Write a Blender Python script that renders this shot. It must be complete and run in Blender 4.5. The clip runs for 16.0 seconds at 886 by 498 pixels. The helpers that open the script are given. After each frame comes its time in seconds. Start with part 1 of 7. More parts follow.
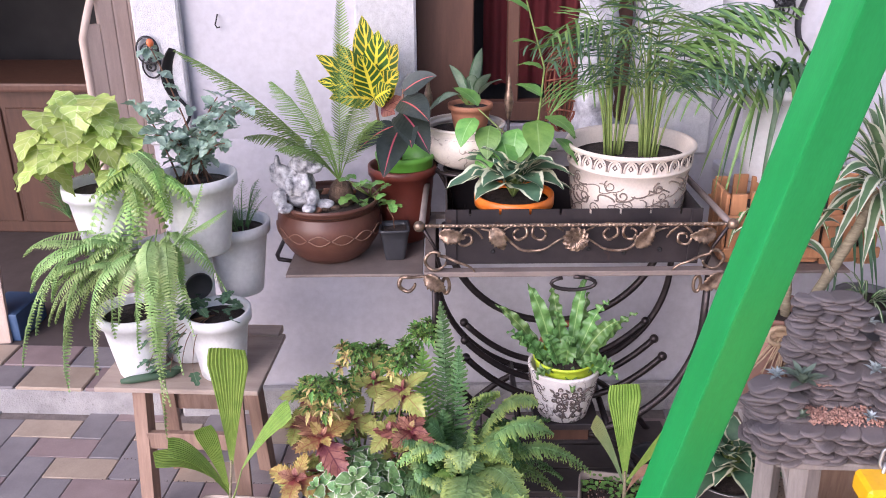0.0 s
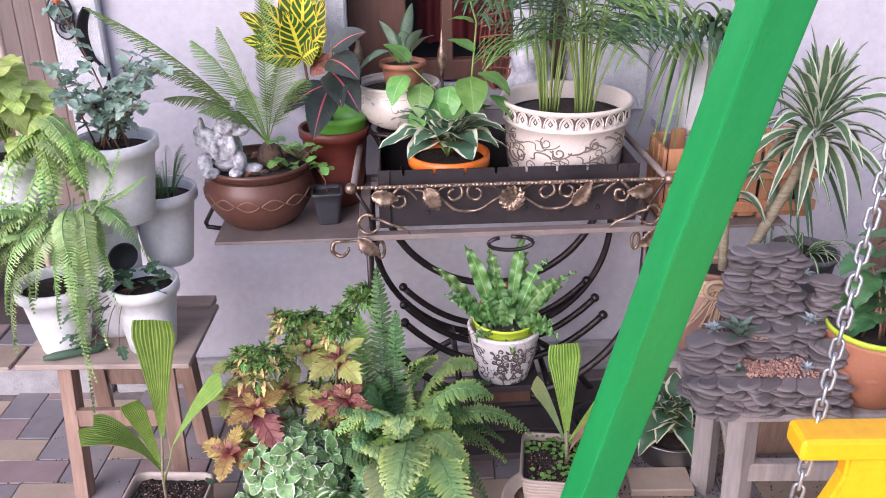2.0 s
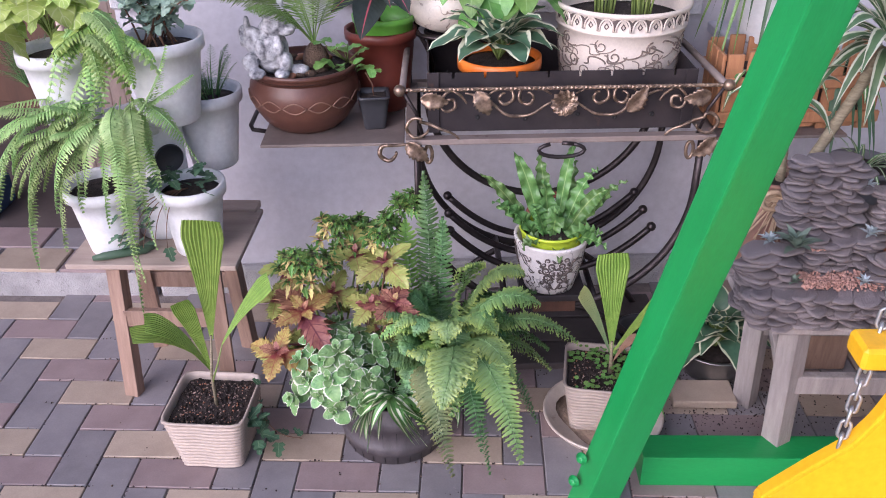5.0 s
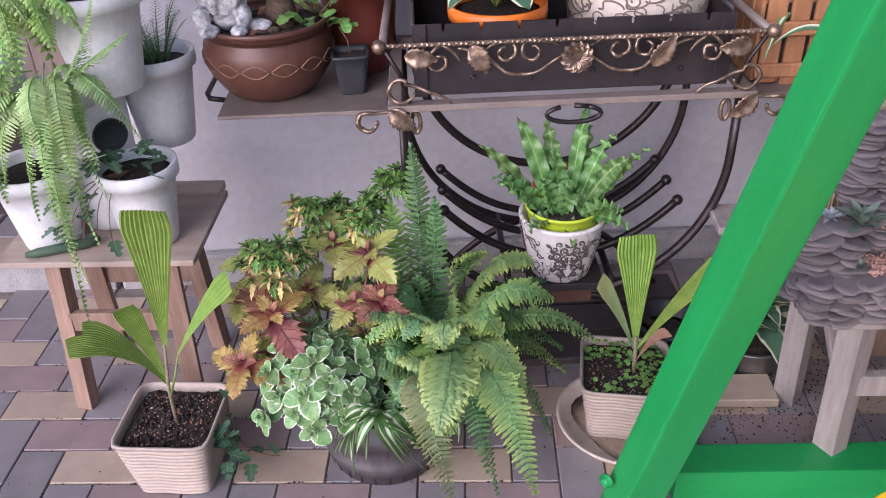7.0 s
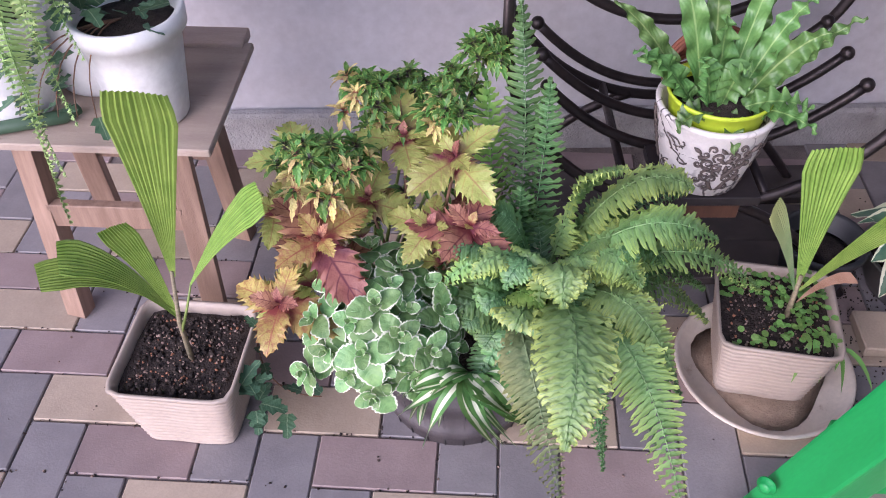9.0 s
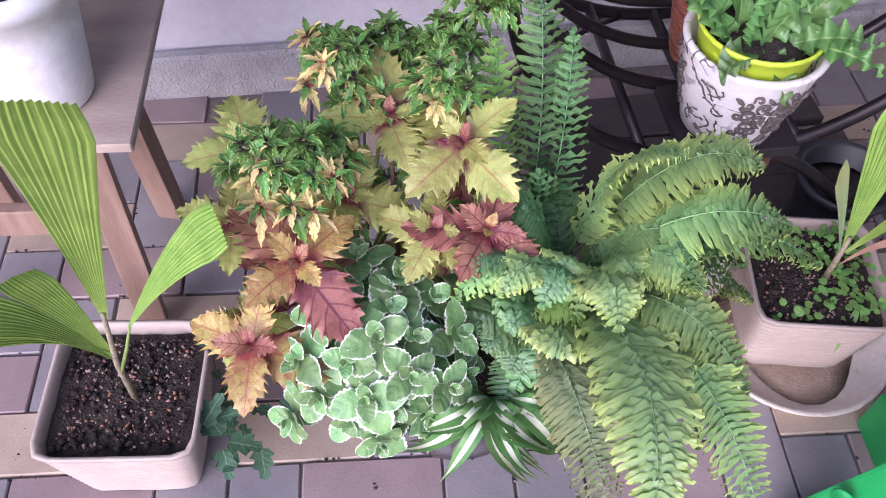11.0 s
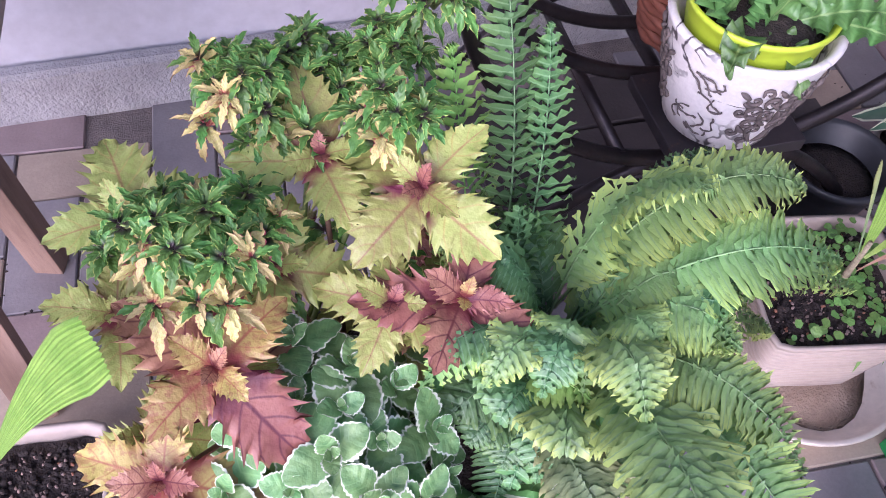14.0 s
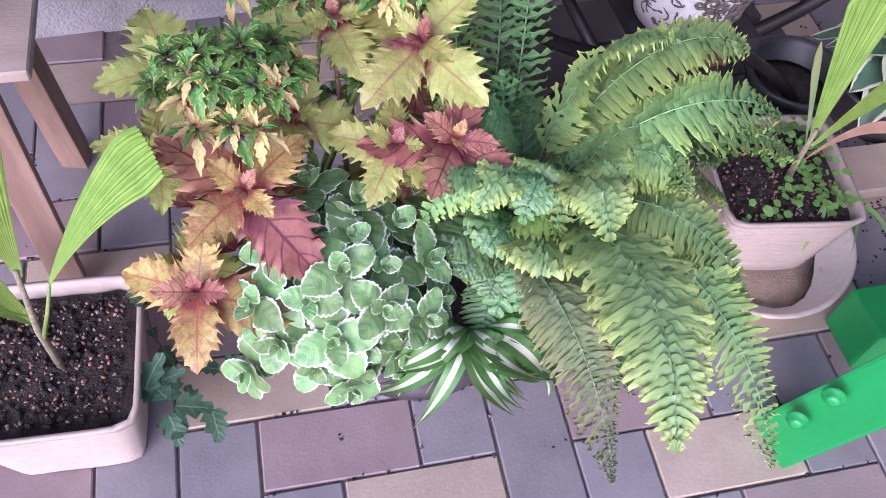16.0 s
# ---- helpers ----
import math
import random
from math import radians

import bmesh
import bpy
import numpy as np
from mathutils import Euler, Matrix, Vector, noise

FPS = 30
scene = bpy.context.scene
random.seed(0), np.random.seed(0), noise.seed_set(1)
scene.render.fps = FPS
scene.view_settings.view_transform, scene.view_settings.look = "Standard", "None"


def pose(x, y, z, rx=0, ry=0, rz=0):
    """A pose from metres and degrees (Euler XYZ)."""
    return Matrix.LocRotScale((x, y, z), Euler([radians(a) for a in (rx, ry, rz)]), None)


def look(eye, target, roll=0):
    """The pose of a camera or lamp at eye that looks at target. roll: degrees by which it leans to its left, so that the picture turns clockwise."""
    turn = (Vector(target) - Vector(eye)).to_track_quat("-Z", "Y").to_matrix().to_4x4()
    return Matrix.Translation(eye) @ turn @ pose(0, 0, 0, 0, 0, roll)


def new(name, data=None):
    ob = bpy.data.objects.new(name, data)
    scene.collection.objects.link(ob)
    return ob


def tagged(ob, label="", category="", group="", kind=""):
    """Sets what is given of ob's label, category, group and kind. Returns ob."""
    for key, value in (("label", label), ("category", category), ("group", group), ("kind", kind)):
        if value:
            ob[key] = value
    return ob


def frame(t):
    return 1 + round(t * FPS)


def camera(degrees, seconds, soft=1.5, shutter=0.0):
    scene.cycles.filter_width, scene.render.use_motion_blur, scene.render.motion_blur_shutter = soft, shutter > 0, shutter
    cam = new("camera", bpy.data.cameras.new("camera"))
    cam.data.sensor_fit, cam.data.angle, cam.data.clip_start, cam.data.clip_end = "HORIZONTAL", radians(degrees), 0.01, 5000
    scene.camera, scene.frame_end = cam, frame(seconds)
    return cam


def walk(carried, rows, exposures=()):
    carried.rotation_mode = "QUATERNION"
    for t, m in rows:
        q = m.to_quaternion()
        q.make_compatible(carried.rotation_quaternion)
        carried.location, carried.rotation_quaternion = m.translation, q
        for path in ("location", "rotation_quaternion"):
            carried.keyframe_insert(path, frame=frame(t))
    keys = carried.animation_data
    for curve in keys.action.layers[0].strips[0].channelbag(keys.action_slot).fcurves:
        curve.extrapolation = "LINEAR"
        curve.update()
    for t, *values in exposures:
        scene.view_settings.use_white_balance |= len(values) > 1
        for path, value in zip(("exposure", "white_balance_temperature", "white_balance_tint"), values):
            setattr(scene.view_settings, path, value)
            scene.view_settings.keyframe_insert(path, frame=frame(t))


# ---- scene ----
cam = camera(54.9, 16.0, soft=1.0)
PATH = [
    (0, (0.177, 0.336, 1.609), (0.065, 2.178, 0.838), -0.5),
    (0.5, (0.165, 0.295, 1.586), (0.094, 2.144, 0.829), -0.6),
    (1, (0.173, 0.298, 1.586), (0.143, 2.145, 0.819), -0.4),
    (1.5, (0.192, 0.32, 1.576), (0.171, 2.151, 0.771), -0.6),
    (2, (0.22, 0.382, 1.571), (0.218, 2.198, 0.732), -0.6),
    (2.5, (0.259, 0.461, 1.575), (0.269, 2.263, 0.708), -0.4),
    (3, (0.3, 0.509, 1.554), (0.304, 2.304, 0.671), -0.2),
    (3.5, (0.299, 0.49, 1.549), (0.284, 2.279, 0.656), -0.0),
    (4, (0.24, 0.434, 1.555), (0.199, 2.223, 0.661), -0.1),
    (4.5, (0.195, 0.401, 1.535), (0.138, 2.161, 0.588), -0.2),
    (5, (0.172, 0.39, 1.529), (0.104, 2.119, 0.525), -0.6),
    (5.2, (0.171, 0.42, 1.525), (0.103, 2.135, 0.498), -0.9),
    (7.3, (0.172, 0.742, 1.382), (0.1, 2.413, 0.284), -2.3),
    (7.5, (0.135, 0.787, 1.366), (0.049, 2.438, 0.242), -2.6),
    (8, (0.05, 0.884, 1.349), (-0.049, 2.48, 0.149), -2.8),
    (8.5, (0.02, 0.988, 1.3), (-0.075, 2.513, 0.01), -2.0),
    (9, (0.011, 1.165, 1.25), (-0.08, 2.58, -0.161), -0.4),
    (9.5, (0.025, 1.306, 1.22), (-0.059, 2.645, -0.263), 1.2),
    (9.7, (0.015, 1.333, 1.221), (-0.064, 2.654, -0.279), 1.6),
    (11.8, (-0.162, 1.58, 1.085), (0.084, 2.719, -0.541), 3.9),
    (12, (-0.145, 1.625, 1.065), (0.109, 2.756, -0.564), 4.2),
    (12.5, (-0.133, 1.702, 1.057), (0.137, 2.822, -0.578), 4.9),
    (13, (-0.123, 1.744, 1.06), (0.164, 2.854, -0.578), 5.5),
    (13.5, (-0.121, 1.725, 1.053), (0.177, 2.84, -0.581), 5.3),
    (14, (-0.13, 1.668, 1.042), (0.182, 2.78, -0.59), 5.5),
    (14.5, (-0.152, 1.607, 1.052), (0.163, 2.712, -0.585), 5.7),
    (15, (-0.162, 1.55, 1.064), (0.154, 2.65, -0.576), 5.8),
    (15.5, (-0.172, 1.512, 1.061), (0.152, 2.588, -0.594), 6.7),
    (16, (-0.173, 1.495, 1.065), (0.163, 2.57, -0.588), 7.2),
]
walk(cam, [(t, look(eye, target, roll)) for t, eye, target, roll in PATH], [(0.0, 0.78, 6050, 29), (3.5, 0.74, 5900, 29), (5.0, 0.60, 5850, 29), (7.3, 0.57, 5950, 28), (8.0, 0.57, 5950, 28), (8.6, 0.70, 5900, 29), (9.5, 0.88, 5850, 31), (12.0, 1.06, 5600, 36), (14.5, 1.14, 5550, 37), (16.0, 1.08, 5550, 38)])

# ---- light ----
world = bpy.data.worlds.new("world")
scene.world = world
world.use_nodes = True
wn = world.node_tree.nodes
sky = wn.new("ShaderNodeTexSky")
sky.sky_type = "NISHITA"
sky.sun_disc = False
sky.sun_elevation, sky.sun_rotation = radians(25), radians(214)
sky.air_density, sky.dust_density, sky.ozone_density = 1.0, 2.0, 1.5
world.node_tree.links.new(sky.outputs[0], wn["Background"].inputs[0])
wn["Background"].inputs[1].default_value = 0.108
sun_data = bpy.data.lights.new("sun", "SUN")
sun_data.energy, sun_data.angle, sun_data.color = 2.25, radians(60), (1.0, 0.985, 0.97)
sun = new("sun", sun_data)
sun.matrix_world = look((-2.9, -2.4, 2.79), (0.1, 2.0, 0.3))


# ---- materials ----
def node_mat(name):
    m = bpy.data.materials.new(name)
    m.use_nodes = True
    nt = m.node_tree
    return m, nt, nt.nodes["Principled BSDF"]


def ramp(nt, fac, stops):
    r = nt.nodes.new("ShaderNodeValToRGB")
    el = r.color_ramp.elements
    while len(el) < len(stops):
        el.new(0.5)
    for e, (p, c) in zip(el, stops):
        e.position, e.color = p, (*c, 1)
    nt.links.new(fac, r.inputs[0])
    return r.outputs[0]


def noise_tex(nt, scale, detail=4.0, rough=0.55, vec=None):
    n = nt.nodes.new("ShaderNodeTexNoise")
    n.inputs["Scale"].default_value, n.inputs["Detail"].default_value, n.inputs["Roughness"].default_value = scale, detail, rough
    if vec is None:
        vec = nt.nodes.new("ShaderNodeTexCoord").outputs["Object"]
    nt.links.new(vec, n.inputs["Vector"])
    return n.outputs["Fac"]


def mix(nt, fac, a, b, mode="MIX"):
    n = nt.nodes.new("ShaderNodeMix")
    n.data_type, n.blend_type = "RGBA", mode
    for sock, val in ((n.inputs[0], fac), (n.inputs[6], a), (n.inputs[7], b)):
        if isinstance(val, (int, float)):
            sock.default_value = val
        elif isinstance(val, tuple):
            sock.default_value = (*val, 1)
        else:
            nt.links.new(val, sock)
    return n.outputs[2]


def calc(nt, op, a, b=0.0, c=0.0):
    n = nt.nodes.new("ShaderNodeMath")
    n.operation = op
    for sock, val in zip(n.inputs, (a, b, c)):
        if isinstance(val, (int, float)):
            sock.default_value = val
        else:
            nt.links.new(val, sock)
    return n.outputs[0]


def bump(nt, bsdf, height, strength, dist=0.002):
    b = nt.nodes.new("ShaderNodeBump")
    b.inputs["Strength"].default_value, b.inputs["Distance"].default_value = strength, dist
    nt.links.new(height, b.inputs["Height"])
    nt.links.new(b.outputs[0], bsdf.inputs["Normal"])


def surface(name, c1, c2, scale=8.0, fine=90.0, rough=0.6, metal=0.0, relief=0.25, dirt=None, dirt_at=0.62, stretch=None, vary=0.12, dist=0.002):
    """Two colours by a coarse noise, fine grain, optional stains, and bump. vary: difference from piece to piece."""
    m, nt, b = node_mat(name)
    vec = nt.nodes.new("ShaderNodeTexCoord").outputs["Object"]
    info = nt.nodes.new("ShaderNodeObjectInfo")
    mp = nt.nodes.new("ShaderNodeMapping")
    nt.links.new(vec, mp.inputs["Vector"])
    if stretch:
        mp.inputs["Scale"].default_value = stretch
    off = nt.nodes.new("ShaderNodeCombineXYZ")
    for s in off.inputs:
        nt.links.new(calc(nt, "MULTIPLY", info.outputs["Random"], 7.0), s)
    nt.links.new(off.outputs[0], mp.inputs["Location"])
    vec = mp.outputs[0]
    n1, n2 = noise_tex(nt, scale, 5.0, 0.6, vec), noise_tex(nt, fine, 3.0, 0.6, vec)
    col = ramp(nt, n1, [(0.3, c1), (0.7, c2)])
    col = mix(nt, 0.35, col, ramp(nt, n2, [(0.25, (0.55, 0.55, 0.55)), (0.75, (1.0, 1.0, 1.0))]), "MULTIPLY")
    if dirt:
        n3 = noise_tex(nt, scale * 2.3, 6.0, 0.7, vec)
        mask = ramp(nt, n3, [(dirt_at, (0, 0, 0)), (dirt_at + 0.12, (1, 1, 1))])
        col = mix(nt, mask, col, dirt)
    hsv = nt.nodes.new("ShaderNodeHueSaturation")
    nt.links.new(col, hsv.inputs["Color"])
    island = nt.nodes.new("ShaderNodeNewGeometry").outputs["Random Per Island"]
    both = calc(nt, "ADD", info.outputs["Random"], island)
    nt.links.new(calc(nt, "ADD", calc(nt, "MULTIPLY", both, 1.5 * vary), 1.0 - 1.5 * vary), hsv.inputs["Value"])
    nt.links.new(hsv.outputs[0], b.inputs["Base Color"])
    nt.links.new(calc(nt, "ADD", calc(nt, "MULTIPLY", n2, 0.25), rough - 0.12), b.inputs["Roughness"])
    b.inputs["Metallic"].default_value = metal
    if relief:
        bump(nt, b, calc(nt, "ADD", n2, calc(nt, "MULTIPLY", n1, 0.6)), relief, dist)
    return m


def leaf_mat(name, base, base2, edge=None, edge_at=0.7, vein=None, vein_n=9.0, vein_w=0.1, mid=None, mid_w=0.06, tip=None, rough=0.42, centre=None, centre_r=0.35, vary=0.2, blotch=0.0, thru=0.16, pleat_shade=0.0, nscale=1.0):
    """A leaf: u runs across (midrib at 0.5), v from stalk to tip."""
    m, nt, b = node_mat(name)
    uv = nt.nodes.new("ShaderNodeUVMap")
    sep = nt.nodes.new("ShaderNodeSeparateXYZ")
    nt.links.new(uv.outputs[0], sep.inputs[0])
    u, v = sep.outputs[0], sep.outputs[1]
    side = calc(nt, "ABSOLUTE", calc(nt, "SUBTRACT", calc(nt, "MULTIPLY", u, 2.0), 1.0))
    info = nt.nodes.new("ShaderNodeObjectInfo")
    shift = nt.nodes.new("ShaderNodeVectorMath")
    shift.operation = "ADD"
    nt.links.new(nt.nodes.new("ShaderNodeTexCoord").outputs["Object"], shift.inputs[0])
    nt.links.new(calc(nt, "MULTIPLY", info.outputs["Random"], 17.0), shift.inputs[1])
    n1 = noise_tex(nt, 38.0 * nscale, 4.0, 0.55, shift.outputs[0])
    n2 = noise_tex(nt, 220.0 * nscale, 2.0, 0.55, shift.outputs[0])
    col = ramp(nt, n1, [(0.3, base), (0.72, base2)])
    if tip:
        col = mix(nt, calc(nt, "MULTIPLY", calc(nt, "SMOOTH_MIN", v, 1.0, 0.1), calc(nt, "ADD", calc(nt, "MULTIPLY", v, 0.6), 0.2)), col, tip)
    wav = calc(nt, "FRACT", calc(nt, "MULTIPLY", calc(nt, "SUBTRACT", v, calc(nt, "MULTIPLY", side, 0.22)), vein_n))
    ridge = calc(nt, "ABSOLUTE", calc(nt, "SUBTRACT", wav, 0.5))
    if vein:
        mask = ramp(nt, ridge, [(0.0, (1, 1, 1)), (vein_w, (1, 1, 1)), (vein_w + 0.08, (0, 0, 0))])
        col = mix(nt, mask, col, vein)
    else:
        col = mix(nt, ramp(nt, ridge, [(0.0, (0.18, 0.18, 0.18)), (0.12, (0, 0, 0))]), col, base2)
    if edge:
        wob = calc(nt, "ADD", side, calc(nt, "MULTIPLY", calc(nt, "SUBTRACT", n1, 0.5), 0.55))
        mask = ramp(nt, wob, [(edge_at, (0, 0, 0)), (edge_at + 0.08, (1, 1, 1))])
        col = mix(nt, mask, col, edge)
    if centre:
        d = calc(nt, "ADD", v, calc(nt, "MULTIPLY", calc(nt, "SUBTRACT", n1, 0.5), 0.5))
        col = mix(nt, ramp(nt, d, [(centre_r * 0.5, (1, 1, 1)), (centre_r * 1.5, (0, 0, 0))]), col, centre)
    if blotch:
        n4 = noise_tex(nt, 90.0 * nscale, 4.0, 0.6, shift.outputs[0])
        col = mix(nt, ramp(nt, n4, [(0.5, (0, 0, 0)), (0.58, (blotch, blotch, blotch))]), col, centre or base2)
    # lines of halved base colour across u paint the shade in the folds
    if pleat_shade:
        st = calc(nt, "FRACT", calc(nt, "MULTIPLY", u, pleat_shade))
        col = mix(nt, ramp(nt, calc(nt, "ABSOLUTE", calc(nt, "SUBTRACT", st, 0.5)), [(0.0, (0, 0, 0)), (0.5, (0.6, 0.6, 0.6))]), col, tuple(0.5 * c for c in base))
    if mid:
        col = mix(nt, ramp(nt, side, [(mid_w, (1, 1, 1)), (mid_w + 0.05, (0, 0, 0))]), col, mid)
    hsv = nt.nodes.new("ShaderNodeHueSaturation")
    nt.links.new(col, hsv.inputs["Color"])
    nt.links.new(calc(nt, "ADD", calc(nt, "MULTIPLY", info.outputs["Random"], 2 * vary), 1.0 - vary), hsv.inputs["Value"])
    nt.links.new(calc(nt, "ADD", calc(nt, "MULTIPLY", info.outputs["Random"], 0.03), 0.485), hsv.inputs["Hue"])
    hsv.inputs["Saturation"].default_value = 0.97
    nt.links.new(hsv.outputs[0], b.inputs["Base Color"])
    b.inputs["Roughness"].default_value = rough
    b.inputs["Subsurface Weight"].default_value = 0.0
    trans = nt.nodes.new("ShaderNodeBsdfTranslucent")
    nt.links.new(hsv.outputs[0], trans.inputs["Color"])
    blend = nt.nodes.new("ShaderNodeMixShader")
    blend.inputs[0].default_value = thru
    nt.links.new(b.outputs[0], blend.inputs[1])
    nt.links.new(trans.outputs[0], blend.inputs[2])
    nt.links.new(blend.outputs[0], nt.nodes["Material Output"].inputs["Surface"])
    bump(nt, b, calc(nt, "ADD", calc(nt, "MULTIPLY", ridge, 1.2), n2), 0.35, 0.0015)
    return m


def carved(name, pale, dark, scale=14.0, lines=True, at=0.04):
    """Pale glazed clay with dark lines rubbed into its relief."""
    m, nt, b = node_mat(name)
    vec = nt.nodes.new("ShaderNodeTexCoord").outputs["Object"]
    n1, n2 = noise_tex(nt, scale, 2.0, 0.5, vec), noise_tex(nt, 160.0, 3.0, 0.6, vec)
    d = calc(nt, "ABSOLUTE", calc(nt, "SUBTRACT", n1, 0.5))
    n3 = noise_tex(nt, 9.0, 3.0, 0.5, vec)
    mask = calc(nt, "MULTIPLY", ramp(nt, d, [(at * 0.5, (1, 1, 1)), (at * 1.3, (0, 0, 0))]), ramp(nt, n3, [(0.42, (0, 0, 0)), (0.55, (1, 1, 1))])) if lines else 0.0
    col = mix(nt, 0.3, pale, ramp(nt, n2, [(0.3, (0.6, 0.6, 0.6)), (0.7, (1, 1, 1))]), "MULTIPLY")
    col = mix(nt, mask, col, dark)
    nt.links.new(col, b.inputs["Base Color"])
    b.inputs["Roughness"].default_value = 0.5
    bump(nt, b, calc(nt, "SUBTRACT", n2, mask if lines else 0.0), 0.3, 0.002)
    return m


M_wall = surface("white_wall_paint", (0.50, 0.49, 0.535), (0.565, 0.555, 0.595), 2.2, 45.0, 0.75, relief=0.12, dirt=(0.47, 0.45, 0.48), dirt_at=0.68)
M_stucco = surface("grey_stucco", (0.58, 0.58, 0.60), (0.72, 0.72, 0.74), 60.0, 260.0, 0.85, relief=0.9, dist=0.004)
M_plinth = surface("rough_concrete", (0.30, 0.29, 0.29), (0.44, 0.43, 0.43), 14.0, 160.0, 0.9, relief=0.9, dirt=(0.16, 0.15, 0.14), dist=0.005)
M_sand = surface("joint_sand", (0.16, 0.13, 0.12), (0.26, 0.22, 0.20), 30.0, 400.0, 0.95, relief=0.8, dist=0.004)
M_grey = surface("grey_paver", (0.225, 0.205, 0.215), (0.30, 0.275, 0.28), 12.0, 240.0, 0.6, relief=0.2, dirt=(0.35, 0.31, 0.30), dirt_at=0.66)
M_red = surface("red_paver", (0.275, 0.205, 0.20), (0.35, 0.265, 0.255), 12.0, 240.0, 0.6, relief=0.2, dirt=(0.25, 0.21, 0.205), dirt_at=0.66)
M_yellow = surface("yellow_paver", (0.40, 0.315, 0.24), (0.50, 0.40, 0.31), 12.0, 240.0, 0.65, relief=0.2, dirt=(0.33, 0.26, 0.21), dirt_at=0.66)
M_wood = surface("weathered_plywood", (0.40, 0.31, 0.26), (0.52, 0.42, 0.35), 6.0, 120.0, 0.7, relief=0.3, dirt=(0.24, 0.18, 0.15), dirt_at=0.62, stretch=(1, 6, 6))
M_lath = surface("brown_lath", (0.24, 0.15, 0.11), (0.39, 0.26, 0.195), 7.0, 140.0, 0.65, relief=0.3, stretch=(9, 9, 1), dirt=(0.20, 0.12, 0.09))
M_greywood = surface("grey_weathered_wood", (0.26, 0.23, 0.22), (0.42, 0.375, 0.355), 7.0, 140.0, 0.8, relief=0.45, stretch=(7, 7, 1), dirt=(0.22, 0.19, 0.18))
M_box = surface("orange_stained_wood", (0.38, 0.17, 0.08), (0.52, 0.25, 0.12), 8.0, 120.0, 0.55, relief=0.25, stretch=(8, 8, 1))
M_darkwood = surface("dark_brown_wood", (0.10, 0.045, 0.03), (0.15, 0.07, 0.045), 6.0, 90.0, 0.5, relief=0.15, stretch=(6, 6, 1))
# wood tone lowered so that the colour carries the room's dimness
M_counter = surface("reddish_counter_wood", (0.075, 0.033, 0.02), (0.12, 0.055, 0.033), 5.0, 90.0, 0.5, relief=0.15, stretch=(6, 6, 1))
M_palewood = surface("pale_shutter_wood", (0.52, 0.40, 0.33), (0.66, 0.53, 0.45), 6.0, 110.0, 0.7, relief=0.25, stretch=(7, 7, 1))
M_white = surface("white_plastic", (0.78, 0.79, 0.805), (0.85, 0.86, 0.87), 6.0, 70.0, 0.42, relief=0.05, dirt=(0.50, 0.48, 0.44), dirt_at=0.72)
M_brownclay = surface("brown_glazed_clay", (0.085, 0.034, 0.024), (0.14, 0.06, 0.042), 9.0, 150.0, 0.4, relief=0.2, dirt=(0.27, 0.15, 0.11), dirt_at=0.66)
M_claylight = surface("rubbed_clay_relief", (0.19, 0.10, 0.07), (0.27, 0.155, 0.11), 30.0, 200.0, 0.5, relief=0.2)
M_redplastic = surface("brick_red_plastic", (0.13, 0.028, 0.019), (0.18, 0.042, 0.028), 7.0, 90.0, 0.42, relief=0.06)
M_orange = surface("orange_plastic", (0.85, 0.19, 0.02), (0.92, 0.24, 0.03), 7.0, 90.0, 0.38, relief=0.05)
M_lime = surface("lime_plastic", (0.50, 0.66, 0.03), (0.58, 0.74, 0.06), 7.0, 90.0, 0.38, relief=0.05)
M_greenplastic = surface("green_plastic", (0.13, 0.42, 0.05), (0.18, 0.50, 0.08), 7.0, 90.0, 0.4, relief=0.05)
M_blackplastic = surface("black_plastic", (0.025, 0.027, 0.032), (0.05, 0.052, 0.06), 9.0, 90.0, 0.45, relief=0.08)
M_barrel = surface("dark_barrel_resin", (0.045, 0.038, 0.042), (0.085, 0.075, 0.08), 16.0, 130.0, 0.55, relief=0.3, stretch=(3, 3, 1))
M_beige = surface("beige_plastic", (0.40, 0.325, 0.275), (0.47, 0.39, 0.33), 7.0, 90.0, 0.5, relief=0.06, dirt=(0.40, 0.32, 0.27), dirt_at=0.7)
M_saucer = surface("dirty_cream_plastic", (0.58, 0.50, 0.42), (0.68, 0.60, 0.52), 9.0, 90.0, 0.55, relief=0.1, dirt=(0.40, 0.31, 0.24), dirt_at=0.64)
M_terracotta = surface("terracotta", (0.38, 0.15, 0.08), (0.47, 0.21, 0.12), 8.0, 130.0, 0.7, relief=0.25, dirt=(0.36, 0.15, 0.08), dirt_at=0.64)
M_jug = surface("aged_terracotta", (0.20, 0.10, 0.075), (0.30, 0.17, 0.125), 10.0, 130.0, 0.75, relief=0.35)
M_soil = surface("potting_soil", (0.018, 0.013, 0.011), (0.07, 0.05, 0.042), 60.0, 260.0, 0.95, relief=1.0, dirt=(0.20, 0.13, 0.10), dirt_at=0.66, dist=0.006)
M_perlite = surface("soil_grit", (0.20, 0.12, 0.09), (0.36, 0.27, 0.23), 60.0, 260.0, 0.9, relief=0.4, vary=0.35)
M_iron = surface("dark_forged_iron", (0.035, 0.03, 0.032), (0.075, 0.06, 0.06), 20.0, 180.0, 0.42, metal=0.75, relief=0.25)
M_sheet = surface("blackened_sheet_steel", (0.032, 0.029, 0.034), (0.085, 0.07, 0.073), 6.0, 130.0, 0.5, metal=0.6, relief=0.15, dirt=(0.16, 0.085, 0.06), dirt_at=0.62)
M_bronze = surface("brushed_bronze_paint", (0.10, 0.068, 0.052), (0.45, 0.325, 0.235), 60.0, 200.0, 0.36, metal=0.7, relief=0.3)
